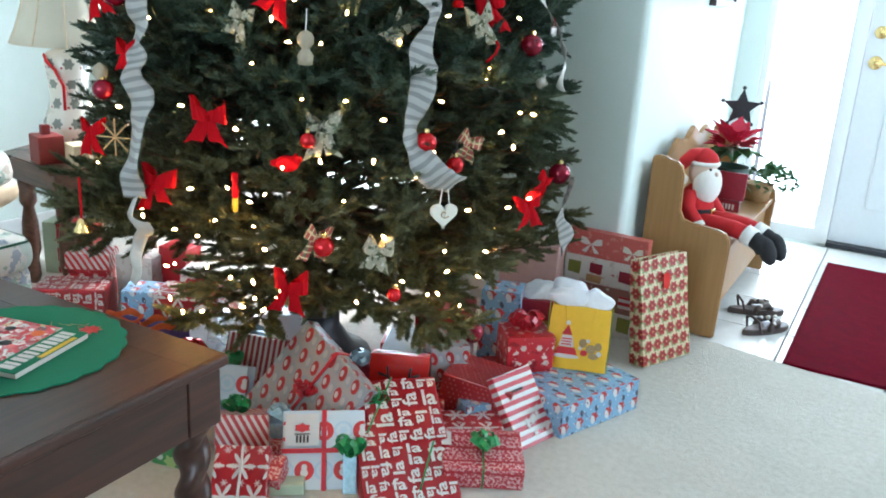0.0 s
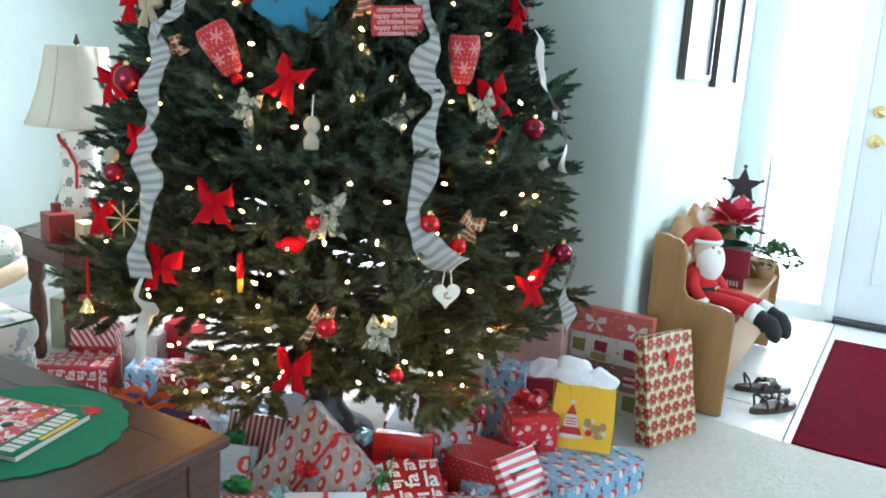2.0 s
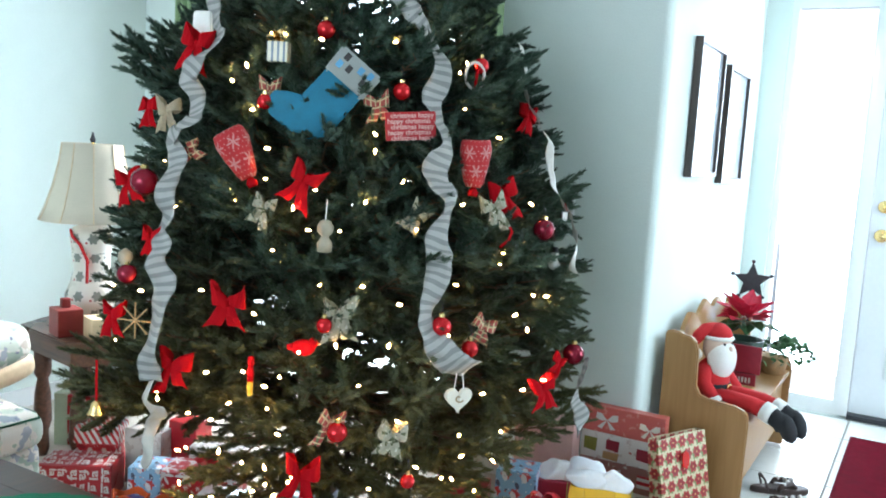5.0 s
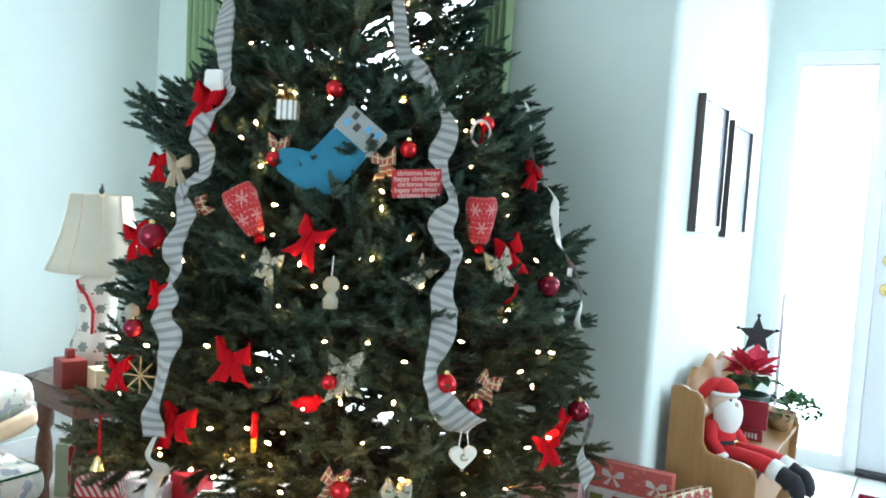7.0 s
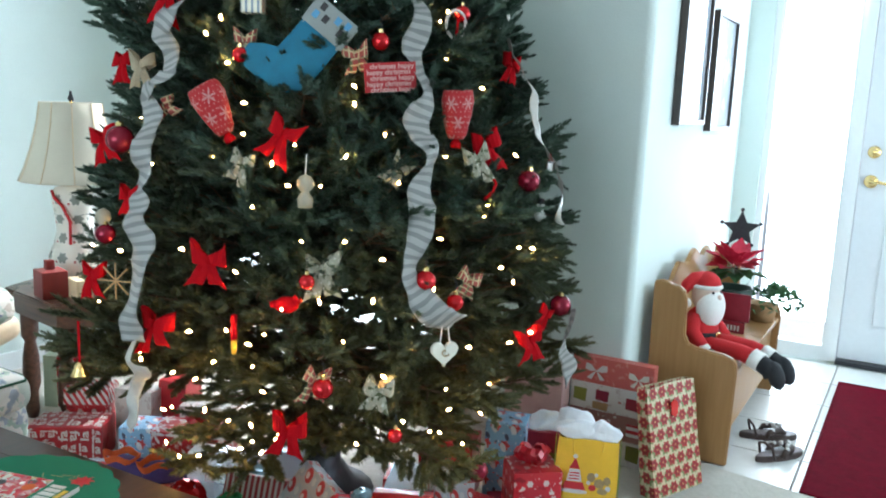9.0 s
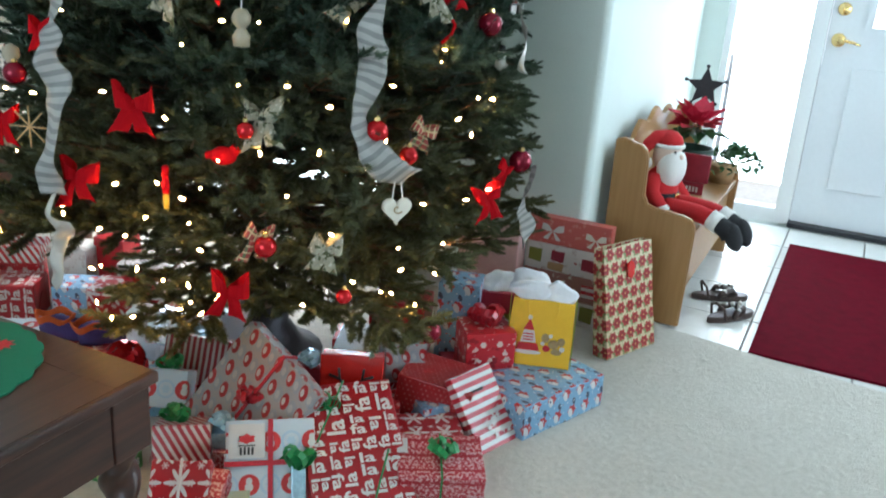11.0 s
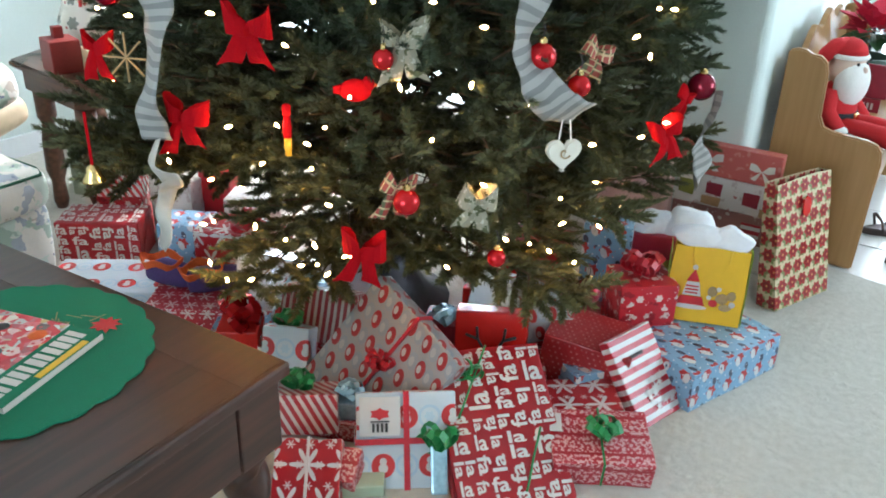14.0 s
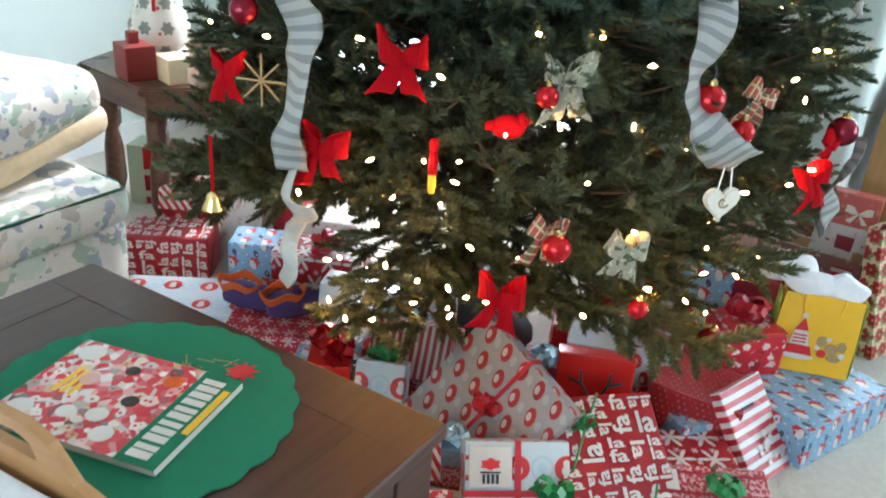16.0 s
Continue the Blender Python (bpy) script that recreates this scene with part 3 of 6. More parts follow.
part("window_sill", add_box(bmesh.new(), -W / 2 - 0.03, W / 2 + 0.03, -0.04, 0.05, -0.025, 0.0), M["trim"], win)
for s in (-1, 1):
    p = part("pane", add_box(bmesh.new(), -W / 4 + 0.045, W / 4 - 0.045, 0.078, 0.082, 0.06, H - 0.06), M["glass"], win)
    p.location.x = s * W / 4
    p.visible_shadow = False

# green curtains at its sides
for x, w in ((-3.12, 0.24), (-1.58, 0.16)):
    bm = bmesh.new()
    rows = []
    for j in range(9):
        z = 0.03 + j * 0.31
        rows.append([bm.verts.new((-w / 2 + w * i / 40, -0.07 + (0.022 + 0.006 * math.sin(j)) * math.sin(i * 0.95 + 0.2 * j), z)) for i in range(41)])
    for a, b in zip(rows, rows[1:]):
        for i in range(40):
            bm.faces.new((a[i], a[i + 1], b[i + 1], b[i]))
    ob = link("curtain", bm, M["curtain"], smooth=True)
    ob.location = (x, WIN, 0)
    ob.modifiers.new("thickness", "SOLIDIFY").thickness = 0.003
    tagged(ob, "plain green curtain hanging beside the window", "curtain", "curtains at the window")

# sidelight and front door
side = new("window_2")
side.location = ((SX0 + SX1) / 2, ENTRY, 0)
tagged(side, "tall white framed sidelight glaring with daylight", "window", "", "structure")
w = SX1 - SX0
bm = bmesh.new()
for b in ((-w / 2, w / 2, 0.02, 0.1, -0.012, 0.07), (-w / 2, w / 2, 0.02, 0.1, DTOP - 0.07, DTOP), (-w / 2, -w / 2 + 0.035, 0.02, 0.1, 0.07, DTOP - 0.07), (w / 2 - 0.03, w / 2, 0.02, 0.1, 0.07, DTOP - 0.07)):
    add_box(bm, *b)
part("window_frame", bm, M["trim"], side)
p = part("pane", add_box(bmesh.new(), -w / 2 + 0.035, w / 2 - 0.03, 0.055, 0.06, 0.07, DTOP - 0.07), M["glass"], side)
p.visible_shadow = False

door = new("door_1")
door.location = (DX0, ENTRY, 0)
tagged(door, "closed white panelled front door with brass lever and glass light", "door", "", "structure")
dw = DX1 - DX0
bm = bmesh.new()
G0, G1, GZ0, GZ1 = 0.2, dw - 0.2, 1.04, 1.95
for b in ((0.004, G0, 0.03, 0.075, 0.02, 2.1), (G1, dw - 0.004, 0.03, 0.075, 0.02, 2.1), (G0, G1, 0.03, 0.075, 0.02, GZ0), (G0, G1, 0.03, 0.075, GZ1, 2.1)):
    add_box(bm, *b)
part("leaf", bm, M["door"], door)
for x0 in (0.15, dw / 2 + 0.04):
    w2 = dw / 2 - 0.19
    pan = part("panel", box(w2, 0.016, 0.62, 0.006, (x0 + w2 / 2, 0.03, 0.22)), M["door"], door)
bm = bmesh.new()
for b in ((G0 - 0.03, G1 + 0.03, 0.018, 0.03, GZ0 - 0.03, GZ0), (G0 - 0.03, G1 + 0.03, 0.018, 0.03, GZ1, GZ1 + 0.03), (G0 - 0.03, G0, 0.018, 0.03, GZ0, GZ1), (G1, G1 + 0.03, 0.018, 0.03, GZ0, GZ1)):
    add_box(bm, *b)
part("glass_moulding", bm, M["door"], door)
p = part("pane", add_box(bmesh.new(), G0, G1, 0.05, 0.055, GZ0, GZ1), M["glass"], door)
p.visible_shadow = False
part("door_frame", add_box(add_box(add_box(bmesh.new(), -0.045, 0.0, 0.0, 0.1, 0, DTOP), dw, dw + 0.04, 0, 0.1, 0, DTOP), 0, dw, 0, 0.1, 2.105, DTOP), M["trim"], door)
part("threshold", add_box(bmesh.new(), 0.0, dw, -0.03, 0.1, -0.005, 0.018), M["dark_metal"], door, "dark metal threshold")
ROUND = Matrix.Rotation(radians(90), 4, "X")
for z, r in ((0.97, 0.034), (1.12, 0.032)):
    bm = lathe([(r, 0), (r, 0.008), (r * 0.8, 0.014), (r * 0.5, 0.016), (r * 0.5, 0.03), (r * 0.3, 0.034)], 20)
    bmesh.ops.transform(bm, matrix=Matrix.Translation((0.06, 0.03, z)) @ ROUND, verts=bm.verts[:])
    h = part("door_handle" if z < 1 else "deadbolt", bm, M["brass"], door, "polished brass", True)
lever = tube([(0.06, -0.01, 0.97), (0.09, -0.018, 0.972), (0.13, -0.018, 0.965), (0.165, -0.014, 0.955)], 0.008, 8, [1, 1.1, 0.9, 0.6])
hd = [o for o in door.children if o.name.startswith("door_handle")][0]
part("lever", lever, M["brass"], hd, "polished brass", True)

# light switch on the wall beside the tree
sw = thing("light_switch", pose(-1.232, WIN - 0.001, 1.118, 0, 0, 0), "white plastic double light switch plate on the wall", "light switch")
part("plate", box(0.108, 0.006, 0.122, 0.002, (0, -0.003, -0.061)), M["trim"], sw)
for x in (-0.023, 0.023):
    part("rocker", box(0.033, 0.006, 0.066, 0.002, (x, -0.008, -0.033)), M["trim"], sw)

# unseen slab added outside to keep direct sun off the hall mat
bm = add_box(bmesh.new(), -1.2, 3.4, ENTRY + 0.16, 9.0, 2.9, 3.0)
structure("sun_block_slab", bm, M["ceiling"], "plain unseen slab above the entry, added to block the sun", "roof")

# distance outside
gm = surface("pale_patio_concrete", (0.6, 0.59, 0.56), 0.9, 30, 0.2, 0.3)
bm = bmesh.new()
bmesh.ops.create_grid(bm, x_segments=2, y_segments=2, size=400)
ob = structure("ground", bm, gm, "pale ground outside the house", "ground")
ob.location.z = -0.16
bm = bmesh.new()
bmesh.ops.create_grid(bm, x_segments=1, y_segments=1, size=0.5)
ob = structure("backdrop", bm, M["daylight"], "glaring white daylight outside the glass", "backdrop")
ob.matrix_world = pose(0, 17, 4.0, 90, 0, 0) @ Matrix.Diagonal((90, 9, 1, 1))

# ---- pictures on the hall wall ----
for y0, y1, z0, z1 in ((3.34, 3.81, 1.235, 1.772), (3.94, 4.43, 1.205, 1.73)):
    w, h = y1 - y0, z1 - z0
    pic = thing("wall_picture", pose(PIC + 0.002 - 0.04 * ((y0 + y1) / 2 - 3.1) / 1.8, (y0 + y1) / 2, z0, 0, 0, 91.2), "picture in a dark wood frame under glass on the hall wall", "picture", "pictures in the hall")
    for b, nm in (((-w / 2, w / 2, -0.03, 0, 0, 0.02), "rail"), ((-w / 2, w / 2, -0.03, 0, h - 0.02, h), "rail"), ((-w / 2, -w / 2 + 0.02, -0.03, 0, 0.02, h - 0.02), "stile"), ((w / 2 - 0.02, w / 2, -0.03, 0, 0.02, h - 0.02), "stile")):
        part(nm, add_box(bmesh.new(), *b), M["frame"], pic)
    part("print", add_box(bmesh.new(), -w / 2 + 0.02, w / 2 - 0.02, -0.016, -0.002, 0.02, h - 0.02), M["picture_glass"], pic)

# ---- bench and what sits on it ----
bench = thing("bench", pose(0, 3.15, 0), "honey pine deacon's bench with scalloped back against the hall wall", "bench")
E_OUT = [(-0.835, 0), (-0.515, 0), (-0.508, 0.36), (-0.514, 0.392), (-0.53, 0.412), (-0.56, 0.422), (-0.66, 0.43), (-0.69, 0.44), (-0.706, 0.47), (-0.71, 0.6), (-0.72, 0.635), (-0.74, 0.652), (-0.765, 0.655), (-0.785, 0.665), (-0.81, 0.668), (-0.835, 0.66)]
for y in (0.0, 1.03):
    e = part("end_panel", slab(E_OUT, 0.028, 0.005), M["pine"], bench)
    e.location.y = y
part("seat", box(0.3, 1.0, 0.022, 0.004, (-0.665, 0.53, 0.335)), M["pine"], bench)
part("front_panel", add_box(bmesh.new(), -0.56, -0.54, 0.03, 1.028, 0.09, 0.333), M["pine"], bench)
prof = [(0.03, 0.36)] + [(1.028, 0.36)] + [(1.028 - i * 0.0499, 0.62 + 0.075 * math.sin(math.pi * i / 20) + 0.022 * math.cos(i * math.pi / 2.5)) for i in range(21)]
bm = slab(prof, 0.02, 0.003)
bmesh.ops.transform(bm, matrix=Matrix.Translation((-0.81, 0, 0)) @ Matrix.Rotation(radians(90), 4, "Z"), verts=bm.verts[:])
part("backrest", bm, M["pine"], bench)

# stuffed winter doll with long dangling legs, one plain mesh
S = [M["red_cloth"], M["white_cloth"], M["skin_cloth"], M["black_cloth"], M["brass"]]
bits = [paint(ball(0.085, (-0.69, 0, 0.455), (0.85, 0.95, 1.2)), 0), paint(ball(0.062, (-0.675, 0, 0.6), (0.95, 1, 1.1)), 2),
        paint(ball(0.068, (-0.648, 0, 0.555), (0.75, 1.0, 1.25)), 1), paint(ball(0.012, (-0.612, 0, 0.604), sub=2), 2),
        paint(ball(0.016, (-0.625, 0.014, 0.594), (0.7, 1.5, 0.6), 2), 1), paint(ball(0.016, (-0.625, -0.014, 0.594), (0.7, 1.5, 0.6), 2), 1),
        paint(lathe([(0.064, 0.634), (0.067, 0.641), (0.062, 0.65)], 18), 1), paint(lathe([(0.06, 0.648), (0.05, 0.676), (0.03, 0.694), (0.004, 0.702)], 18), 0)]
for bm in bits[-2:]:
    bmesh.ops.translate(bm, vec=(-0.68, 0, 0), verts=bm.verts[:])
bits += [paint(tube([(-0.69, -0.01, 0.672), (-0.705, -0.045, 0.668), (-0.72, -0.072, 0.64), (-0.725, -0.09, 0.61), (-0.72, -0.095, 0.58)], 0.03, 10, [1, 1, 0.85, 0.6, 0.3]), 0), paint(ball(0.024, (-0.705, -0.088, 0.57), sub=2), 1)]
bits += [paint(ball(0.006, (-0.624, y_, 0.622), sub=2), 3) for y_ in (-0.022, 0.022)]
for bm in bits[1:]:
    bmesh.ops.rotate(bm, cent=(-0.68, 0, 0.6), matrix=Matrix.Rotation(radians(-12), 3, "Z"), verts=bm.verts[:])
for s in (-1, 1):
    bits += [paint(tube([(-0.69, s * 0.06, 0.52), (-0.67, s * 0.1, 0.46), (-0.62, s * 0.1, 0.41)], 0.03, 10, [1, 1, 0.9]), 0), paint(ball(0.034, (-0.612, s * 0.1, 0.402), (0.8, 1, 0.8), 2), 1), paint(ball(0.03, (-0.585, s * 0.1, 0.387), (1.2, 0.9, 0.8), 2), 3)]
    far = 0.012 if s > 0 else 0
    bits += [paint(tube([(-0.66, s * 0.04, 0.4), (-0.57, s * 0.045, 0.41), (-0.48, s * 0.045, 0.41), (-0.43, s * 0.045, 0.4)], 0.036, 10, [1.1, 1.0, 0.95, 0.95]), 0),
             paint(tube([(-0.435, s * 0.045, 0.402), (-0.395, s * 0.045, 0.388)], 0.041, 10), 1), paint(tube([(-0.4, s * 0.045, 0.39), (-0.36, s * 0.045, 0.372), (-0.345, s * 0.045, 0.345)], 0.036, 10, [1, 1.05, 0.9]), 3), paint(ball(0.04, (-0.333, s * 0.045, 0.355), (0.85, 0.85, 1.5), 2, Matrix.Rotation(radians(-25), 4, "Y")), 3)]
bits += [paint(lathe([(0.079, 0.425), (0.08, 0.43), (0.08, 0.45), (0.079, 0.455)], 18), 3), paint(box(0.012, 0.03, 0.03, 0.003, (-0.61, 0, 0.425)), 4)]
bmesh.ops.translate(bits[-2], vec=(-0.69, 0, 0), verts=bits[-2].verts[:])
ob = link("winter_doll", merge(*bits), S, smooth=True)
ob.matrix_world = pose(-0.69, 3.37, 0.042, 0, 0, -16) @ Matrix.Translation((0.64, 0, -0.02)) @ Matrix.Scale(0.94, 4)
tagged(ob, "stuffed red-suited doll with white beard on the bench", "doll")

pot = thing("potted_poinsettia", pose(-0.68, 3.86, 0.357), "red poinsettia in a dark red wrapped pot on the bench", "plant")
part("pot", lathe([(0.06, 0), (0.075, 0.04), (0.082, 0.14), (0.09, 0.18), (0.08, 0.18), (0.07, 0.1)], 20), M["pot"], pot, "dark green pot", True)
bm = bmesh.new()
for i in range(60):
    a, e, r = random.uniform(0, 6.28), random.uniform(-0.3, 1.0), random.uniform(0.06, 0.125)
    m = Matrix.Translation((0, 0, 0.26)) @ Matrix.Rotation(a, 4, "Z") @ Matrix.Rotation(-e, 4, "Y") @ Matrix.Translation((r * 0.4, 0, 0))
    pts = [(0, 0, 0), (r * 0.5, 0.036, 0.008), (r, 0, -0.014), (r * 0.5, -0.036, 0.008)]
    vs = [bm.verts.new(m @ Vector(p)) for p in pts]
    f = bm.faces.new(vs)
    f.material_index = 0 if e > 0.15 else 1
part("petals", bm, [M["petal"], M["leaf"]], pot, "pointed crimson petals")
part("plaque", box(0.13, 0.012, 0.05, 0.003, (0.02, -0.1, 0.0)), M["maroon"], pot, "small dark red wooden plaque")
part("sign", box(0.14, 0.014, 0.12, 0.004, (0.03, -0.1, 0.052)), M["maroon"], pot, "dark red sled-shaped sign")
bm = bmesh.new()
for i in range(7):
    add_box(bm, -0.028 + i * 0.014, -0.02 + i * 0.014, -0.1085, -0.1065, 0.012, 0.034)
part("plaque_print", bm, M["ink_white"], pot)

star = thing("tin_star", pose(-0.69, 3.99, 0.357, 0, 0, 20), "rusty dark tin star on a stake on the bench", "star")
pts = []
for i in range(10):
    r = 0.085 if i % 2 == 0 else 0.038
    pts.append((r * math.sin(i * math.pi / 5), 0.42 + r * math.cos(i * math.pi / 5)))
part("star", slab(pts, 0.012), M["dark_metal"], star)
for i in range(5):
    part("tip_ball", ball(0.009, (0.088 * math.sin(i * math.pi * 0.4), 0.006, 0.42 + 0.088 * math.cos(i * math.pi * 0.4)), sub=2), M["dark_metal"], star, "", True)
part("stake", add_box(bmesh.new(), -0.006, 0.006, 0.012, 0.02, 0, 0.42), M["dark_metal"], star)

ivy = thing("ivy_plant", pose(-0.575, 4.08, 0.357), "trailing green ivy in a small pot on the bench", "plant")
part("pot", lathe([(0.05, 0), (0.065, 0.08), (0.06, 0.08), (0.05, 0.06)], 16), M["basket"], ivy, "", True)
bm = bmesh.new()
for i in range(18):
    a = random.uniform(-2.4, 1.3)
    way, p = Vector((math.cos(a), math.sin(a), 0)), Vector((0, 0, 0.09))
    for k in range(7):
        q = p + way * 0.022 + Vector((random.uniform(-0.012, 0.012), random.uniform(-0.012, 0.012), 0.035 - 0.012 * k))
        for s in range(2):
            m = Matrix.Translation(q) @ Euler([random.uniform(-0.9, 0.9), random.uniform(-0.9, 0.9), random.uniform(0, 6.3)]).to_matrix().to_4x4()
            bm.faces.new([bm.verts.new(m @ Vector(c)) for c in ((0, 0, 0), (0.016, 0.012, 0.002), (0.036, 0, 0), (0.016, -0.012, 0.002))])
        p = q
part("leaves", bm, M["leaf"], ivy)

# ---- mat and sandals in the hall ----
bm = box(0.98, 1.43, 0.009, 0.003, cuts=0)
ob = thing("doormat", pose(0.25, 3.8, -0.004), "plain burgundy woven mat on the hall floor", "mat")
part("weave", bm, M["doormat"], ob)
for b in ((-0.5, -0.49, -0.725, 0.725), (0.49, 0.5, -0.725, 0.725), (-0.49, 0.49, -0.725, -0.715), (-0.49, 0.49, 0.715, 0.725)):
    part("binding", add_box(bmesh.new(), *b, 0.0, 0.0105), M["doormat"], ob)
tagged(ob, "plain burgundy woven mat on the hall floor", "mat")
for x, y, a in ((-0.36, 3.37, -35), (-0.43, 3.56, -60)):
    sh = thing("sandal", pose(x, y, -0.004, 0, 0, a), "brown flat sandal with beaded straps on the tiles", "sandal", "sandals in the hall")
    sh.scale = (1.1, 0.98, 1.2)
    sole = [(0.034 * math.sin(2 * math.pi * i / 28) * (1 + 0.22 * math.cos(2 * math.pi * i / 28)), 0.12 * math.cos(2 * math.pi * i / 28)) for i in range(28)]
    bm = slab(sole, 0.02, 0.003)
    bmesh.ops.transform(bm, matrix=Matrix.Rotation(radians(-90), 4, "X"), verts=bm.verts[:])
    bmesh.ops.translate(bm, vec=(0, 0, -min(v.co.z for v in bm.verts)), verts=bm.verts[:])
    part("sole", bm, M["glass_dark"], sh)
    for s in (-1, 1):
        pts = [(0, 0.07, 0.014), (s * 0.02, 0.04, 0.038), (s * 0.034, -0.01, 0.03), (s * 0.034, -0.02, 0.012)]
        part("strap", tube(pts, 0.01, 8), M["glass_dark"], sh, "", True)
    for k in range(5):
        part("bead", ball(0.009, (-0.03 + 0.015 * k, 0.045 - 0.02 * abs(k - 2), 0.046 - 0.005 * abs(k - 2)), sub=2), M["silver"], sh, "silver bead", True)
    part("ankle_strap", tube([(-0.034, -0.06, 0.012), (-0.03, -0.075, 0.05), (0, -0.085, 0.062), (0.03, -0.075, 0.05), (0.034, -0.06, 0.012)], 0.005, 6), M["glass_dark"], sh, "", True)

# ---- the tree ----
TX, TY = -1.64, 2.125
PROFILE = ((0.3, 0.66), (0.45, 0.76), (0.7, 0.8), (0.92, 0.765), (1.25, 0.65), (1.6, 0.5), (1.95, 0.34), (2.3, 0.18), (2.62, 0.03))


def reach(z):
    return float(np.interp(z, [p[0] for p in PROFILE], [p[1] for p in PROFILE]))


def on_tree(angle, z, out=0.0):
    """A point of the tree's outer skin."""
    r = reach(z) + out
    return Vector((TX + r * math.cos(radians(angle)), TY + r * math.sin(radians(angle)), z))


tree = thing("christmas_tree", pose(TX, TY, 0), "tall cut fir tree with dense blue-green needles, decorated", "tree")
part("trunk", tube([(0, 0, 0), (0.004, 0.003, 0.6), (-0.006, 0.002, 1.3), (0.003, -0.004, 2.0), (0, 0, 2.6)], 0.055, 12, [1, 0.88, 0.62, 0.36, 0.08]), M["bark"], tree)
st = part("stand", lathe([(0.2, 0), (0.21, 0.02), (0.15, 0.05), (0.1, 0.12), (0.1, 0.17), (0.09, 0.17)], 20), M["dark_metal"], tree, "dark metal tree stand", True)
rng = np.random.default_rng(7)


def twig_template(length, count):
    """Needles of one twig along +x, as slim triangles."""
    v, f = [], []
    for i in range(count):
        s = (i // 6 + rng.uniform(-0.3, 0.3)) / (count / 6)
        a = (-0.35, 0.25, 0.85, math.pi - 0.85, math.pi - 0.25, math.pi + 0.35)[i % 6] + rng.uniform(-0.2, 0.2)
        lean = rng.uniform(0.75, 1.05) * (1.0 if s < 0.8 else 1.0 - 0.8 * (s - 0.8) / 0.2)
        ln = rng.uniform(0.017, 0.023) * (1.0 if 0.12 < s < 0.85 else 0.8)
        base = np.array([s * length, 0, 0])
        way = np.array([math.cos(lean), math.sin(lean) * math.cos(a), math.sin(lean) * math.sin(a)])
        side = np.cross(way, rng.normal(size=3))
        side *= 0.0024 / np.linalg.norm(side)
        k = len(v)
        v += [base - side, base + side, base + way * ln]
        f += [(k, k + 1, k + 2)]
    return np.array(v), np.array(f)


TWIGS = [twig_template(ln, n) for ln, n in ((0.1, 150), (0.11, 162), (0.085, 132), (0.12, 174), (0.095, 144))]
tv, tf, tints, total = [], [], [], 0
wood_v, wood_f = [], []


def frame_of(way, up):
    x = way / np.linalg.norm(way)
    y = np.cross(up, x)
    y /= np.linalg.norm(y) + 1e-9
    return np.stack([x, y, np.cross(x, y)], 1)


def stick(a, b, r0, r1):
    k = len(wood_v)
    m = frame_of(b - a, np.array([0.01, 0.02, 1.0]))
    for p, r in ((a, r0), (b, r1)):
        for i in range(4):
            wood_v.append(tuple(p + m[:, 1] * r * math.cos(i * 1.571) + m[:, 2] * r * math.sin(i * 1.571)))
    for i in range(4):
        j = (i + 1) % 4
        wood_f.append((k + i, k + j, k + 4 + j, k + 4 + i))


def add_twig(p, way, scale, depth_tone=0.0):
    global total
    v, f = TWIGS[rng.integers(len(TWIGS))]
    up = np.array([0, 0, 1.0]) + rng.normal(size=3) * 0.3
    m = frame_of(way, up)
    tv.append((v * scale) @ m.T + p)
    tf.append(f + total)
    # inner shoots get a darker tint: the crown's depth shade put into colour
    tints.append(np.full(len(v), float(np.clip(rng.normal(0.35, 0.2) + depth_tone, 0, 1))))
    total += len(v)


def branch(angle, z, length, rise, seed):
    """A limb from the trunk with side shoots in a flat spray and a bushy tip."""
    out = np.array([math.cos(angle), math.sin(angle), 0.0])
    side = np.array([-out[1], out[0], 0.0])
    steps = max(5, int(length / 0.05))
    pts = []
    for i in range(steps + 1):
        s = i / steps
        pts.append(out * length * s + np.array([0, 0, z + length * (rise * s + 0.16 * s * s)]) + side * 0.03 * math.sin(seed + 3 * s))
    for i in range(steps):
        stick(pts[i], pts[i + 1], 0.007 * (1 - i / steps) + 0.002, 0.007 * (1 - (i + 1) / steps) + 0.002)
    for i in range(steps + 1):
        s = i / steps
        if s * length < (0.2 if z < 0.85 else 0.14) and length > 0.3:
            continue
        way = pts[min(i + 1, steps)] - pts[max(i - 1, 0)]
        way /= np.linalg.norm(way)
        span = 0.03 + 0.2 * (1 - s) * min(1.0, length / 0.5)
        for d in (-1, 1):
            if rng.random() < 0.1:
                continue
            w = way * 0.75 + side * d * rng.uniform(0.55, 0.95) + np.array([0, 0, rng.uniform(-0.3, 0.4)])
            w /= np.linalg.norm(w)
            end = pts[i] + w * span
            stick(pts[i], end, 0.003, 0.0015)
            n_t = max(1, int(span / 0.05))
            for k in range(n_t):
                q = pts[i] + w * span * (k + 0.4) / n_t
                if k % 2 or n_t == 1 or rng.random() < 0.6:
                    e = w + side * rng.uniform(-0.5, 0.5) + way * 0.3 + np.array([0, 0, rng.uniform(-0.6, 0.9)]) + out * rng.uniform(-0.1, 0.9)
                    if z > 0.85 or rng.random() < 0.6:
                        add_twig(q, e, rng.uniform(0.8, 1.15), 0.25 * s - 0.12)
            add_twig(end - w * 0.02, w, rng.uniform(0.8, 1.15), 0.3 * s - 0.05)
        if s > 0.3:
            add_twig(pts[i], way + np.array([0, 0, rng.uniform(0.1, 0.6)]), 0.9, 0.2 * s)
    add_twig(pts[-1] - way * 0.03, way, 1.2, 0.35)


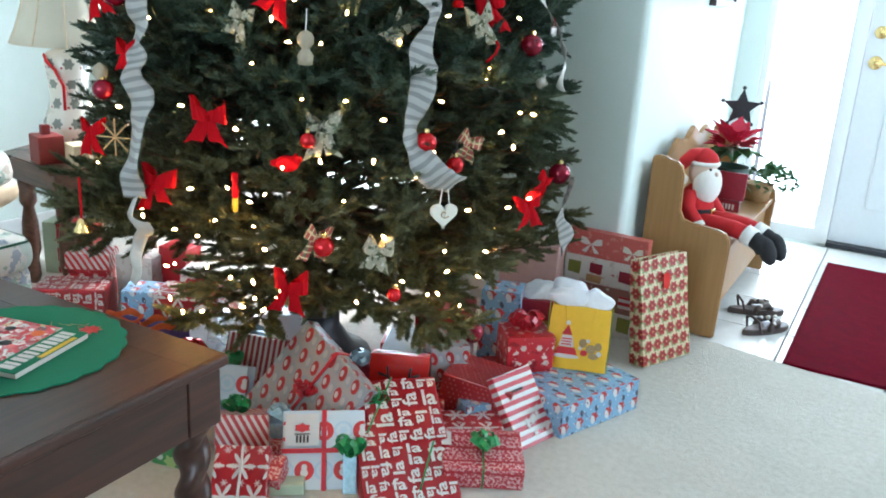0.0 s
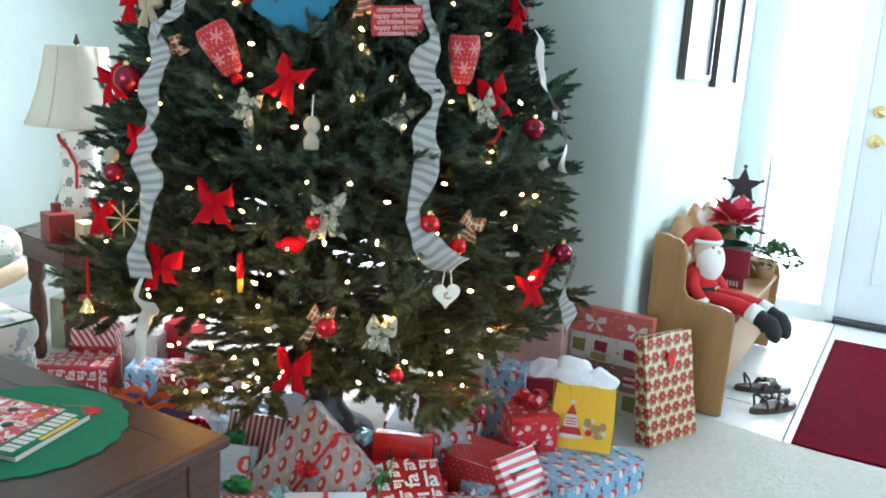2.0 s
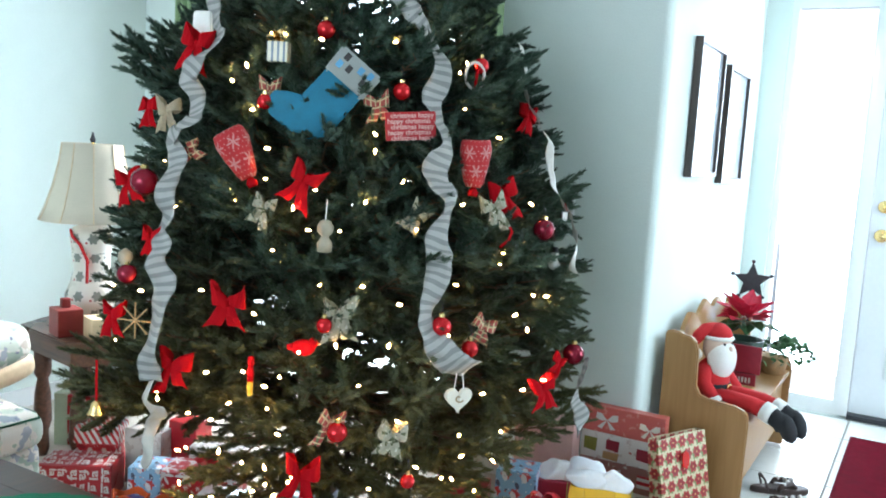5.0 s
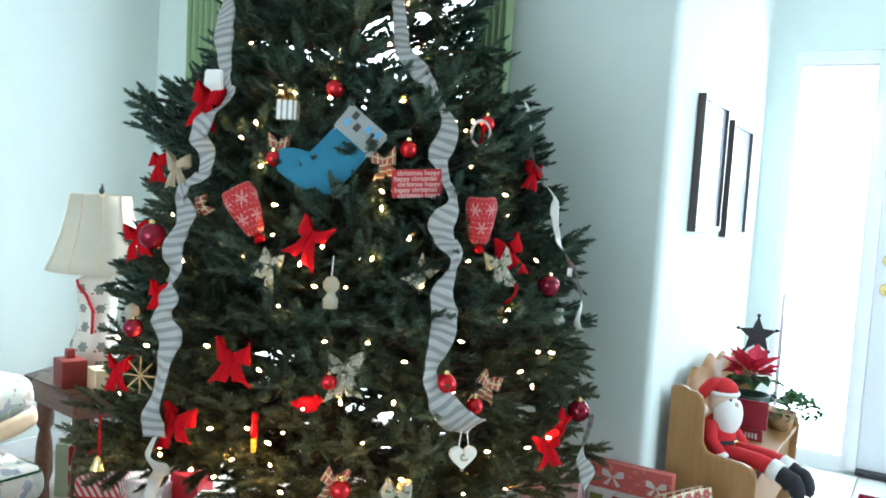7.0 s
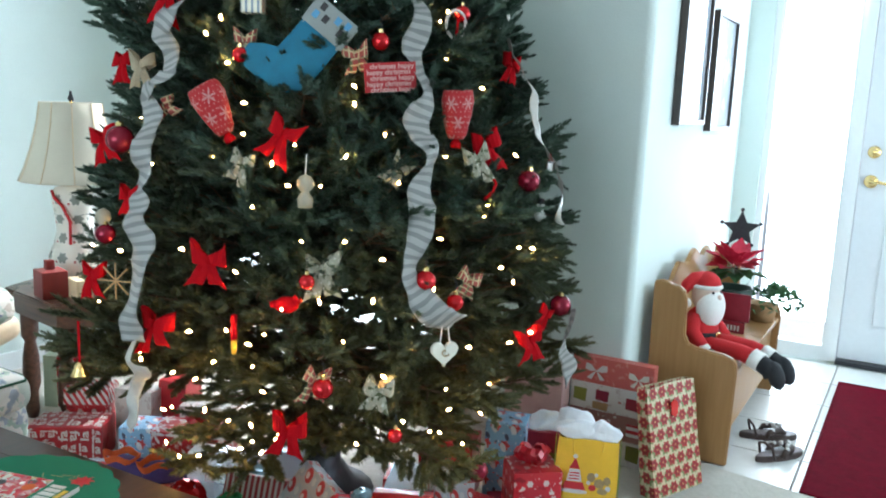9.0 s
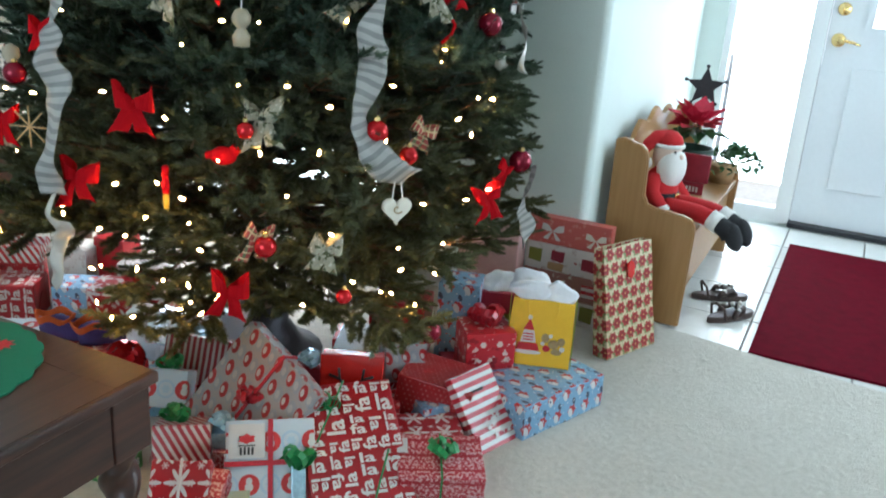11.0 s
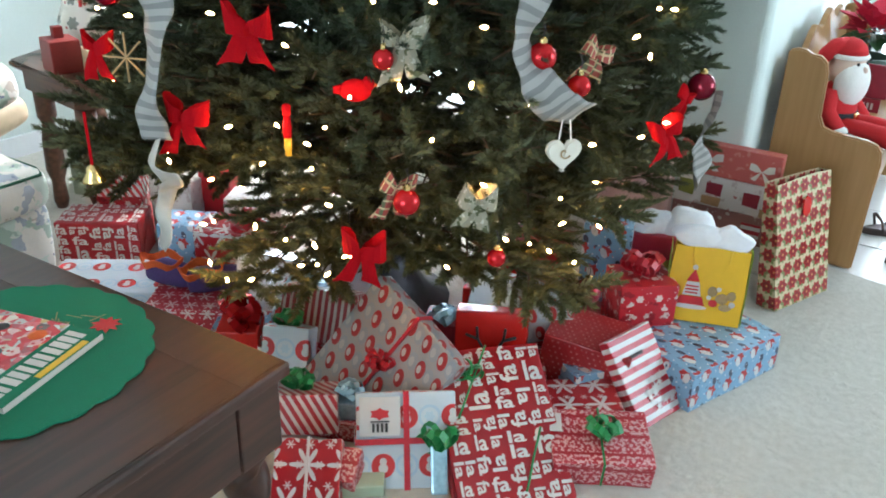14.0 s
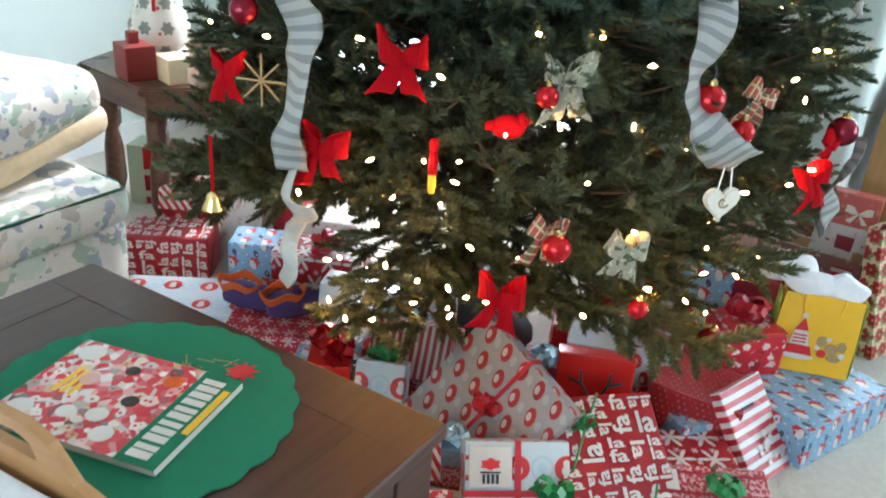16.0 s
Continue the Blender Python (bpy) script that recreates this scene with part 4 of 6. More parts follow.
z = 0.5
turn = 0.0
while z < 2.5:
    count = 7 if z < 0.72 else 13 if z < 0.85 else 19 if z < 1.4 else 13 if z < 1.6 else 10 if z < 2.0 else 8
    for i in range(count):
        turn += 2 * math.pi / count + rng.uniform(-0.2, 0.2)
        h = z + rng.uniform(-0.07, 0.07)
        if h > 1.5 and math.cos(turn - radians(5)) > 0.7 and rng.random() < 0.5:
            continue
        droop = float(np.interp(h, [0.5, 0.8, 1.4, 1.9], [-0.2, -0.06, 0.06, 0.28])) + rng.uniform(-0.12, 0.1)
        lopsided = 0.97 - 0.17 * max(0.0, math.cos(turn + radians(142)))
        branch(turn, h - 0.04, reach(h + 0.06) * lopsided * rng.uniform(0.82, 1.03), droop + rng.uniform(-0.12, 0.12), rng.uniform(0, 6))
    turn += 0.37
    z += 0.08 if z < 0.85 else 0.07 if z < 1.5 else 0.08
for a, zz, ln in ((-112, 1.24, 0.58), (-117, 1.2, 0.56), (-108, 1.3, 0.52), (-110, 0.6, 0.7), (-104, 0.54, 0.74), (-97, 0.56, 0.72), (-100, 0.55, 0.76), (-93, 0.52, 0.72), (-107, 0.52, 0.74), (-72, 0.56, 0.6), (-66, 0.5, 0.58), (-80, 0.58, 0.64), (-70, 0.78, 0.6), (-62, 0.74, 0.62), (-55, 0.8, 0.6), (-48, 0.76, 0.62), (-58, 0.68, 0.6), (-40, 0.82, 0.6), (16, 1.04, 0.66), (3, 0.95, 0.68), (-20, 0.42, 0.68), (-8, 0.5, 0.7), (4, 0.46, 0.68), (14, 0.53, 0.69), (26, 0.5, 0.66), (37, 0.56, 0.62)):
    branch(radians(a), zz, ln, 0.25 if zz > 1.1 else -0.02, zz * 9)
# drooping lowest limbs over the gifts
for i in range(10):
    a = -70 + i * 7.2 + rng.uniform(-4, 4)
    branch(radians(a), 0.52 + rng.uniform(-0.05, 0.06), 0.54 + rng.uniform(-0.1, 0.08), -0.38 + rng.uniform(-0.12, 0.12), i)
# bushy outer shoots in fans of a few fingers
for i in range(900):
    a = radians(rng.uniform(-155, 50) if i < 760 else rng.uniform(50, 205))
    h = 0.62 + 1.85 * rng.random() ** 1.25
    if (h < 0.85 and rng.random() < 0.45) or (h > 1.5 and rng.random() < (0.75 if math.cos(a - radians(5)) > 0.7 else 0.35)):
        continue
    out = np.array([math.cos(a), math.sin(a), 0.0])
    lopsided = 0.99 - 0.17 * max(0.0, math.cos(a + radians(142)))
    p = out * reach(h) * lopsided * rng.uniform(0.74, 0.95) + np.array([0, 0, h])
    lean = out + np.array([0, 0, rng.uniform(-0.25, 0.7)]) + rng.normal(size=3) * 0.28
    lean /= np.linalg.norm(lean)
    stick(p - lean * 0.1 - out * 0.05, p + lean * 0.06, 0.003, 0.0015)
    mood = rng.normal(0.12, 0.16)
    for k in range(rng.integers(4, 7)):
        add_twig(p + lean * rng.uniform(-0.04, 0.03), lean + rng.normal(size=3) * 0.42, rng.uniform(0.7, 1.1), mood)
me = bpy.data.meshes.new("needles")
V, F = np.concatenate(tv), np.concatenate(tf)
me.vertices.add(len(V))
me.vertices.foreach_set("co", V.astype(np.float32).ravel())
me.loops.add(F.size)
me.loops.foreach_set("vertex_index", F.astype(np.int32).ravel())
me.polygons.add(len(F))
me.polygons.foreach_set("loop_start", np.arange(0, F.size, 3, dtype=np.int32))
me.update(calc_edges=True)
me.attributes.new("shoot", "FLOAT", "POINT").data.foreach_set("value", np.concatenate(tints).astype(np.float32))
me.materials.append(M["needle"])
ob = new("needles", me)
ob.parent = tree
tagged(ob, "dense blue-green fir needles", kind="stuff")
me = bpy.data.meshes.new("brushwood")
me.from_pydata(wood_v, [], wood_f)
me.materials.append(M["bark"])
ob = new("brushwood", me)
ob.parent = tree
tagged(ob, "thin brown woody limbs", kind="stuff")

def plate(outline, z0, h, bevel=0.004):
    bm = slab(outline, h, bevel)
    bmesh.ops.transform(bm, matrix=Matrix.Rotation(radians(-90), 4, "X"), verts=bm.verts[:])
    bmesh.ops.translate(bm, vec=(0, 0, z0 - min(v.co.z for v in bm.verts)), verts=bm.verts[:])
    bm.normal_update()
    uv_box(bm)
    return bm


# ---- coffee table and what lies on it ----
CT_X0, CT_X1, CT_Y0, CT_Y1, CT_Z = -1.845, -1.095, -0.1, 1.165, 0.51
cx, cy = (CT_X0 + CT_X1) / 2, (CT_Y0 + CT_Y1) / 2
table = thing("coffee_table", pose(cx, cy, 0), "dark walnut coffee table with barley-twist legs", "table")
w, d = CT_X1 - CT_X0, CT_Y1 - CT_Y0
part("tabletop", box(w, d, 0.024, 0.008, (0, 0, CT_Z - 0.024), 3), M["walnut"], table)
for b in ((-w / 2 + 0.012, w / 2 - 0.012, d / 2 - 0.09, d / 2 - 0.012), (-w / 2 + 0.012, w / 2 - 0.012, -d / 2 + 0.012, -d / 2 + 0.09), (-w / 2 + 0.012, -w / 2 + 0.09, -d / 2 + 0.0905, d / 2 - 0.0905), (w / 2 - 0.09, w / 2 - 0.012, -d / 2 + 0.0905, d / 2 - 0.0905)):
    part("border", add_box(bmesh.new(), *b, CT_Z - 0.002, CT_Z + 0.0008), M["walnut_inlay"], table, "reddish crossbanded border")
for b in ((-w / 2 + 0.1, w / 2 - 0.1, d / 2 - 0.04, d / 2 - 0.018), (-w / 2 + 0.1, w / 2 - 0.1, -d / 2 + 0.018, -d / 2 + 0.04), (-w / 2 + 0.018, -w / 2 + 0.04, -d / 2 + 0.1, d / 2 - 0.1), (w / 2 - 0.04, w / 2 - 0.018, -d / 2 + 0.1, d / 2 - 0.1)):
    part("apron", add_box(bmesh.new(), *b, CT_Z - 0.15, CT_Z - 0.024), M["walnut"], table)
prof = [(0.03, 0), (0.034, 0.02), (0.028, 0.04)] + [(0.031, 0.05 + 0.0055 * i) for i in range(52)] + [(0.03, 0.34), (0.036, 0.35), (0.036, 0.362)]
twist = lambda z, a: 1 + (0.22 * math.cos(2 * a - z * 70) if 0.045 < z < 0.335 else 0)
first = None
for sx in (-1, 1):
    for sy in (-1, 1):
        part("leg_block", box(0.084, 0.084, 0.126, 0.003, (sx * (w / 2 - 0.056), sy * (d / 2 - 0.056), CT_Z - 0.15)), M["walnut"], table)
        if first is None:
            first = leg = part("leg", lathe(prof, 24, twist), M["walnut"], table, "barley-twist turned leg", True)
        else:
            leg = new("leg", first.data)
            leg.parent = table
        leg.location = (sx * (w / 2 - 0.056), sy * (d / 2 - 0.056), 0)

pts = []
for i in range(160):
    a = 2 * math.pi * i / 160
    r = 0.208 + 0.008 * abs(math.sin(a * 11))
    pts.append((r * math.cos(a), r * math.sin(a)))
mat_ob = thing("placemat", pose(-1.448, 0.935, CT_Z + 0.001), "round green felt placemat with scalloped edge on the table", "placemat")
bm = slab(pts, 0.003)
bmesh.ops.transform(bm, matrix=Matrix.Rotation(radians(-90), 4, "X"), verts=bm.verts[:])
bmesh.ops.translate(bm, vec=(0, 0, -min(v.co.z for v in bm.verts)), verts=bm.verts[:])
part("felt", bm, M["felt"], mat_ob)
bm = bmesh.new()
for i in range(9):
    a = i * 0.7
    m = Matrix.Translation((0.055 + 0.012 * math.cos(a), 0.14 + 0.012 * math.sin(a), 0.0036)) @ Matrix.Rotation(a, 4, "Z")
    bm.faces.new([bm.verts.new(m @ Vector(c)) for c in ((-0.012, 0, 0), (0, -0.006, 0.001), (0.014, 0, 0), (0, 0.006, 0.001))])
part("stitched_flower", bm, M["ink_red"], mat_ob, "red embroidered flower")
bm = bmesh.new()
for i in range(16):
    m = Matrix.Translation((random.uniform(-0.03, 0.06), random.uniform(0.09, 0.15), 0.0034)) @ Matrix.Rotation(random.uniform(0, 3), 4, "Z")
    add = [bm.verts.new(m @ Vector(c)) for c in ((-0.014, -0.001, 0), (0.014, -0.001, 0), (0.014, 0.001, 0), (-0.014, 0.001, 0))]
    bm.faces.new(add)
part("stitching", bm, M["straw"], mat_ob, "gold thread stitching")

mag = thing("magazine", pose(-1.463, 0.918, CT_Z + 0.0045, 0, 0, 14), "glossy holiday magazine with red and green cover on the placemat", "magazine")
part("page_block", box(0.258, 0.2, 0.01, 0.001, (0, 0, 0)), M["ink_white"], mag)
part("cover", box(0.2, 0.202, 0.0015, 0.0, (-0.029, 0, 0.0102)), M["cover"], mag)
part("title_band", box(0.058, 0.202, 0.0015, 0.0, (0.1, 0, 0.0102)), M["felt"], mag, "green title band")
part("corner_strip", box(0.01, 0.1, 0.001, 0.0, (0.123, 0.02, 0.0118)), M["yellow"], mag, "yellow strip")
for i in range(11):
    part("letter_bar", add_box(bmesh.new(), 0.08, 0.112, -0.09 + i * 0.0165, -0.0785 + i * 0.0165 + random.uniform(-0.002, 0.002), 0.0117, 0.0122), M["ink_white"], mag, "white title letter")
for i in range(3):
    part("headline_bar", add_box(bmesh.new(), -0.09 + i * 0.012, -0.083 + i * 0.012, -0.02, 0.045 - 0.008 * i, 0.0117, 0.0122), M["yellow"], mag, "yellow headline")
for x, y, r, c in ((-0.1, -0.065, 0.018, "ink_white"), (-0.1, 0.075, 0.02, "ink_white"), (0.03, -0.07, 0.016, "ink_white"), (-0.02, 0.06, 0.011, "ink_dark"), (0.02, 0.0, 0.012, "ink_dark"), (0.0, -0.04, 0.015, "ink_white"), (-0.06, 0.02, 0.014, "pink"), (-0.04, -0.05, 0.013, "ink_white"), (0.045, 0.06, 0.014, "orange")):
    part("cover_picture", plate([(x + r * math.cos(k * 0.5236), y + r * math.sin(k * 0.5236)) for k in range(12)], 0.0117, 0.0006, 0), M[c], mag, "small printed cookie picture")

tray = thing("wooden_tray", pose(-1.41, 0.56, CT_Z + 0.005, 0, 0, 4), "golden oak tray with arched handle holding white paper", "tray")
part("bottom", box(0.3, 0.38, 0.008, 0.001, (0, 0, 0)), M["oak"], tray)
for s in (-1, 1):
    part("side", box(0.012, 0.38, 0.05, 0.004, (s * 0.15, 0, 0)), M["oak"], tray)
    arch = [(-0.15, 0), (0.15, 0), (0.15, 0.045), (0.11, 0.055), (0.075, 0.095), (0.04, 0.108), (-0.04, 0.108), (-0.075, 0.095), (-0.11, 0.055), (-0.15, 0.045)]
    hole = [(0.055, 0.065), (0.045, 0.085), (0.025, 0.092), (-0.025, 0.092), (-0.045, 0.085), (-0.055, 0.065)]
    bm = bmesh.new()
    loop = [bm.verts.new((x, 0, z)) for x, z in arch]
    inner = [bm.verts.new((x, 0, z)) for x, z in hole]
    edges = [bm.edges.new((r[k], r[(k + 1) % len(r)])) for r in (loop, inner) for k in range(len(r))]
    bmesh.ops.triangle_fill(bm, use_beauty=True, edges=edges)
    out = bmesh.ops.extrude_face_region(bm, geom=bm.faces[:])
    bmesh.ops.translate(bm, vec=(0, 0.014, 0), verts=[v for v in out["geom"] if isinstance(v, bmesh.types.BMVert)])
    bmesh.ops.recalc_face_normals(bm, faces=bm.faces[:])
    e = part("end_panel", bm, M["oak"], tray, "end panel with a cut-out handle")
    e.location.y = s * 0.19 - 0.007
pb = part("loose_paper", box(0.26, 0.34, 0.03, 0.002, (0, 0, 0.008), cuts=3, wobble=0.003), M["tissue"], tray, "loose white paper")

# ---- sofa, cushion, lamp table ----
sofa = thing("sofa", pose(-2.86, 0.55, 0), "cream floral upholstered sofa along the wall", "sofa")


def cushion(w, d, h, puff, at, seed, cuts=17, soft=0.85):
    """A stuffed, rounded block with puffed faces."""
    bm = box(w, d, h, 0, (0, 0, -h / 2), cuts=cuts)
    r = h / 2 * soft
    half = Vector((w / 2, d / 2, h / 2))
    for v in bm.verts:
        u = Vector([math.sin(v.co[k] / half[k] * math.pi / 2) * half[k] for k in range(3)])
        core = Vector([max(-half[k] + r, min(half[k] - r, u[k])) for k in range(3)])
        rest = u - core
        if rest.length > r:
            u = core + rest.normalized() * r
        x, y = u.x / half.x, u.y / half.y
        u.z += puff * (1 - x * x * 0.95) * (1 - y * y * 0.95) * u.z / half.z
        u.x -= 0.03 * x * max(0, abs(y) - 0.6) * 1.5
        v.co = u + Vector(at) + Vector((0, 0, h / 2)) + noise.noise_vector(u * 6 + Vector((seed, 0, 0))) * 0.01
    bm.normal_update()
    uv_box(bm)
    return bm


part("base", cushion(1.12, 2.1, 0.28, 0.01, (0, 0, 0.05), 1, soft=0.3), M["floral"], sofa, "", True)
for i, y in enumerate((0.69, 0.0, -0.69)):
    part("seat_cushion", cushion(1.14, 0.74, 0.12, 0.02, (0.01, y, 0.3), 2 + i), M["floral"], sofa, "", True)
part("backrest", cushion(0.22, 1.5, 0.42, 0.02, (-0.48, -0.28, 0.36), 7, soft=0.45), M["floral"], sofa, "", True)
for x in (-0.5, 0.5):
    for y in (-0.98, 0.98):
        part("foot", lathe([(0.02, 0), (0.028, 0.02), (0.028, 0.06)], 12), M["walnut"], sofa).location = (x, y, 0)
for x, y0, y1 in ((0.555, 0.36, 1.03), (0.555, -0.35, 0.34)):
    part("piping", tube([(x, y0, 0.402), (x + 0.014, (y0 + y1) / 2, 0.407), (x, y1, 0.402), (x - 0.05, y1 + 0.018, 0.404), (x - 0.5, y1 + 0.02, 0.408)], 0.004, 6), M["felt_dark"], sofa, "dark green piping", True)
pil = thing("throw_pillow", pose(-2.78, 1.34, 0.435, 6, -3, 8), "plump white and pale gold throw pillow on the sofa", "pillow")
part("pillow_top", cushion(0.78, 0.62, 0.12, 0.06, (0, 0, 0.055), 21), M["floral"], pil, "white floral face", True)
part("pillow_underside", cushion(0.77, 0.61, 0.08, 0.03, (0, 0, 0.0), 23), M["gold_fabric"], pil, "pale gold satin underside", True)

EX, EY, EZ = -2.755, 2.25, 0.525
et = thing("end_table", pose(EX, EY, 0, 0, 0, -10), "dark wood six-sided end table with turned legs", "table")
hexa = lambda r: [(r * math.cos(i * math.pi / 3), r * math.sin(i * math.pi / 3)) for i in range(6)]


part("tabletop", plate(hexa(0.37), EZ - 0.025, 0.025, 0.006), M["cherry"], et)
part("apron", plate(hexa(0.335), EZ - 0.1, 0.0745, 0.002), M["cherry"], et)
prof = [(0.018, 0), (0.026, 0.03), (0.022, 0.1), (0.034, 0.14), (0.03, 0.25), (0.02, 0.31), (0.032, 0.33), (0.032, 0.425)]
first = None
for i in range(6):
    if first is None:
        first = leg = part("leg", lathe(prof, 16), M["cherry"], et, "", True)
    else:
        leg = new("leg", first.data)
        leg.parent = et
    leg.location = (0.285 * math.cos(i * math.pi / 3), 0.285 * math.sin(i * math.pi / 3), 0)

lamp = thing("table_lamp", pose(-2.9, 2.22, EZ), "cream pottery lamp with bell shade on the end table", "lamp")
part("foot", lathe([(0.085, 0), (0.09, 0.012), (0.075, 0.028)], 24), M["cream"], lamp, "", True)
part("body", lathe([(0.07, 0.026), (0.095, 0.06), (0.1, 0.1), (0.08, 0.15), (0.068, 0.2), (0.075, 0.27), (0.083, 0.33), (0.07, 0.37), (0.03, 0.385)], 28), M["berry_print"], lamp, "", True)
bm = lathe([(0.198, 0.4), (0.176, 0.45), (0.146, 0.54), (0.125, 0.63), (0.115, 0.7)], 48)
bmesh.ops.delete(bm, geom=[f for f in bm.faces if len(f.verts) > 4], context="FACES_ONLY")
sh = part("shade", bm, M["shade"], lamp, "cream bell shade", True)
sh.modifiers.new("thickness", "SOLIDIFY").thickness = 0.003
for i in range(10):
    a = i * math.pi / 5
    part("rib", tube([(r * math.cos(a), r * math.sin(a), h) for r, h in ((0.199, 0.4), (0.177, 0.45), (0.147, 0.54), (0.126, 0.63), (0.116, 0.7))], 0.0025, 5), M["gold_fabric"], sh)
part("stem", tube([(0, 0, 0.38), (0, 0, 0.72)], 0.006, 8), M["brass"], lamp)
part("finial", lathe([(0.008, 0.705), (0.012, 0.715), (0.006, 0.73), (0.004, 0.745)], 10), M["dark_metal"], lamp, "dark finial", True)
part("cord", tube([(-0.03, -0.075, 0.36), (0.0, -0.09, 0.34), (0.04, -0.085, 0.31), (0.065, -0.07, 0.25), (0.07, -0.075, 0.16)], 0.006, 6), M["red_cloth"], lamp, "dark red hanging cord", True)

rb = thing("red_tin", pose(-2.735, 1.985, EZ, 0, 0, -18), "small red tin house box on the end table", "tin")
part("box", box(0.105, 0.09, 0.1, 0.004), M["brick_red"], rb)
part("chimney", box(0.03, 0.03, 0.035, 0.003, (-0.01, 0, 0.1)), M["brick_red"], rb)
cb = link("cream_box", box(0.095, 0.06, 0.075, 0.004), M["gold_fabric"])
cb.matrix_world = pose(-2.63, 2.03, EZ, 0, 0, -18)
tagged(cb, "small cream box on the end table", "box")
ch = thing("cream_house", pose(-2.545, 2.09, EZ, 0, 0, -10), "small cream toy house box on the end table", "ornament")
part("house", slab([(-0.04, 0), (0.04, 0), (0.04, 0.045), (0, 0.075), (-0.04, 0.045)], 0.06, 0.003), M["shade"], ch)

# ---- gifts under the tree ----


def gift(name, m, w, d, h, paper, label, group="gifts under the tree", seed=1, ribbon=None, category="gift"):
    """A wrapped box of width w, depth d and height h standing at pose m, with folded paper edges."""
    g = thing(name, m, label, category, group)
    part("paper", box(w, d, h, 0.004, seed=seed, cuts=3, wobble=0.0035), M[paper], g)
    for s in (-1, 1):
        flap = part("end_flap", slab([(-d * 0.46, h * 0.03), (d * 0.46, h * 0.03), (d * 0.06, h * 0.62), (-d * 0.06, h * 0.62)], 0.0012), M[paper], g)
        flap.matrix_basis = pose(s * (w / 2 + 0.0028), 0, 0, 0, 0, 90)
    if ribbon:
        t = 0.0035
        part("band", add_box(bmesh.new(), -0.006, 0.006, -d / 2 - t, d / 2 + t, -0.001, h + t), M[ribbon], g, "narrow ribbon")
        part("band", add_box(bmesh.new(), -w / 2 - t, w / 2 + t, -0.006, 0.006, -0.0005, h + t + 0.0008), M[ribbon], g, "narrow ribbon")
    return g


def curl_bow(parent, at, r, material, loops=9, label="curled ribbon bow"):
    """A gift bow of many small loops."""
    pts, across = [], []
    for i in range(loops):
        a, e = i * 2.4, random.uniform(0.2, 1.2)
        way = Vector((math.cos(a) * math.cos(e), math.sin(a) * math.cos(e), math.sin(e)))
        side = way.orthogonal()
        pts += [Vector(at) + way * r * (1 - math.cos(t)) * 0.55 + way.cross(side) * r * 0.3 * math.sin(t) for t in np.linspace(0, 6.28, 9)[:8]]
        across += [side] * 8
    ob = part("bow", strip(pts, across, r * 0.34), M[material], parent, label)
    ob.modifiers.new("thickness", "SOLIDIFY").thickness = 0.0012
    return ob


def facing(tl, yaw, tilt):
    """Pose of a thing whose front leans back: turned by yaw, tilted back by tilt degrees from upright."""
    return Matrix.Translation(tl) @ pose(0, 0, 0, 0, 0, yaw) @ pose(0, 0, 0, -tilt, 0, 0)


# large flat gift with lettered paper, leaning far back
FLW, FLH = 0.245, 0.36
fl = gift("gift_box", facing((-0.8955, 1.588, 0.006), 45, 58), FLW, 0.05, FLH, "fala", "flat gift in red paper with white lettering, leaning back", seed=2)
for o in fl.children:
    o.location.y = 0.028
words = []
rnd = random.Random(4)


def fill_words(x0, x1, z0, z1, at):
    """Splits a panel at random and fills every piece with one word, upright or turned."""
    w_, h_ = x1 - x0, z1 - z0
    if max(w_, h_) > 0.068 or (w_ * h_ > 0.0021 and rnd.random() < 0.8):
        cut = rnd.uniform(0.4, 0.6)
        if w_ > h_ * rnd.uniform(0.7, 1.4):
            fill_words(x0, x0 + w_ * cut, z0, z1, at)
            fill_words(x0 + w_ * cut, x1, z0, z1, at)
        else:
            fill_words(x0, x1, z0, z0 + h_ * cut, at)
            fill_words(x0, x1, z0 + h_ * cut, z1, at)
        return
    spin = 0 if w_ > h_ * 0.95 else rnd.choice((90, -90))
    long, tall = (w_, h_) if spin == 0 else (h_, w_)
    m = at @ Matrix.Translation(((x0 + x1) / 2, (z0 + z1) / 2, 0)) @ Matrix.Rotation(radians(spin), 4, "Z") @ Matrix.Diagonal((long * 0.88 / 0.8, tall * 0.88 / 0.72, 1, 1))
    words.append((rnd.choice(("la", "fa", "la")), 1.0, m))


fill_words(-FLW / 2 + 0.002, FLW / 2 - 0.002, 0.003, FLH - 0.003, Matrix.Translation((0, -0.0015, 0)) @ Matrix.Rotation(radians(90), 4, "X"))
lettering(words, "white_lettering", M["ink_white"], fl, "white words fa and la in many sizes")
for x0, x1, z0, z1 in ((-0.09, 0.0, 0.2, 0.36), (0.02, 0.08, 0.03, 0.16)):
    pts = [(x0 + (x1 - x0) * t, -0.004 - 0.004 * math.sin(9 * t), z0 + (z1 - z0) * t) for t in np.linspace(0, 1, 7)]
    part("ribbon", tube(pts, 0.0025, 6), M["green_ribbon"], fl, "thin green ribbon", True)
curl_bow(fl, (-0.055, -0.006, 0.29), 0.035, "green_ribbon", 7)

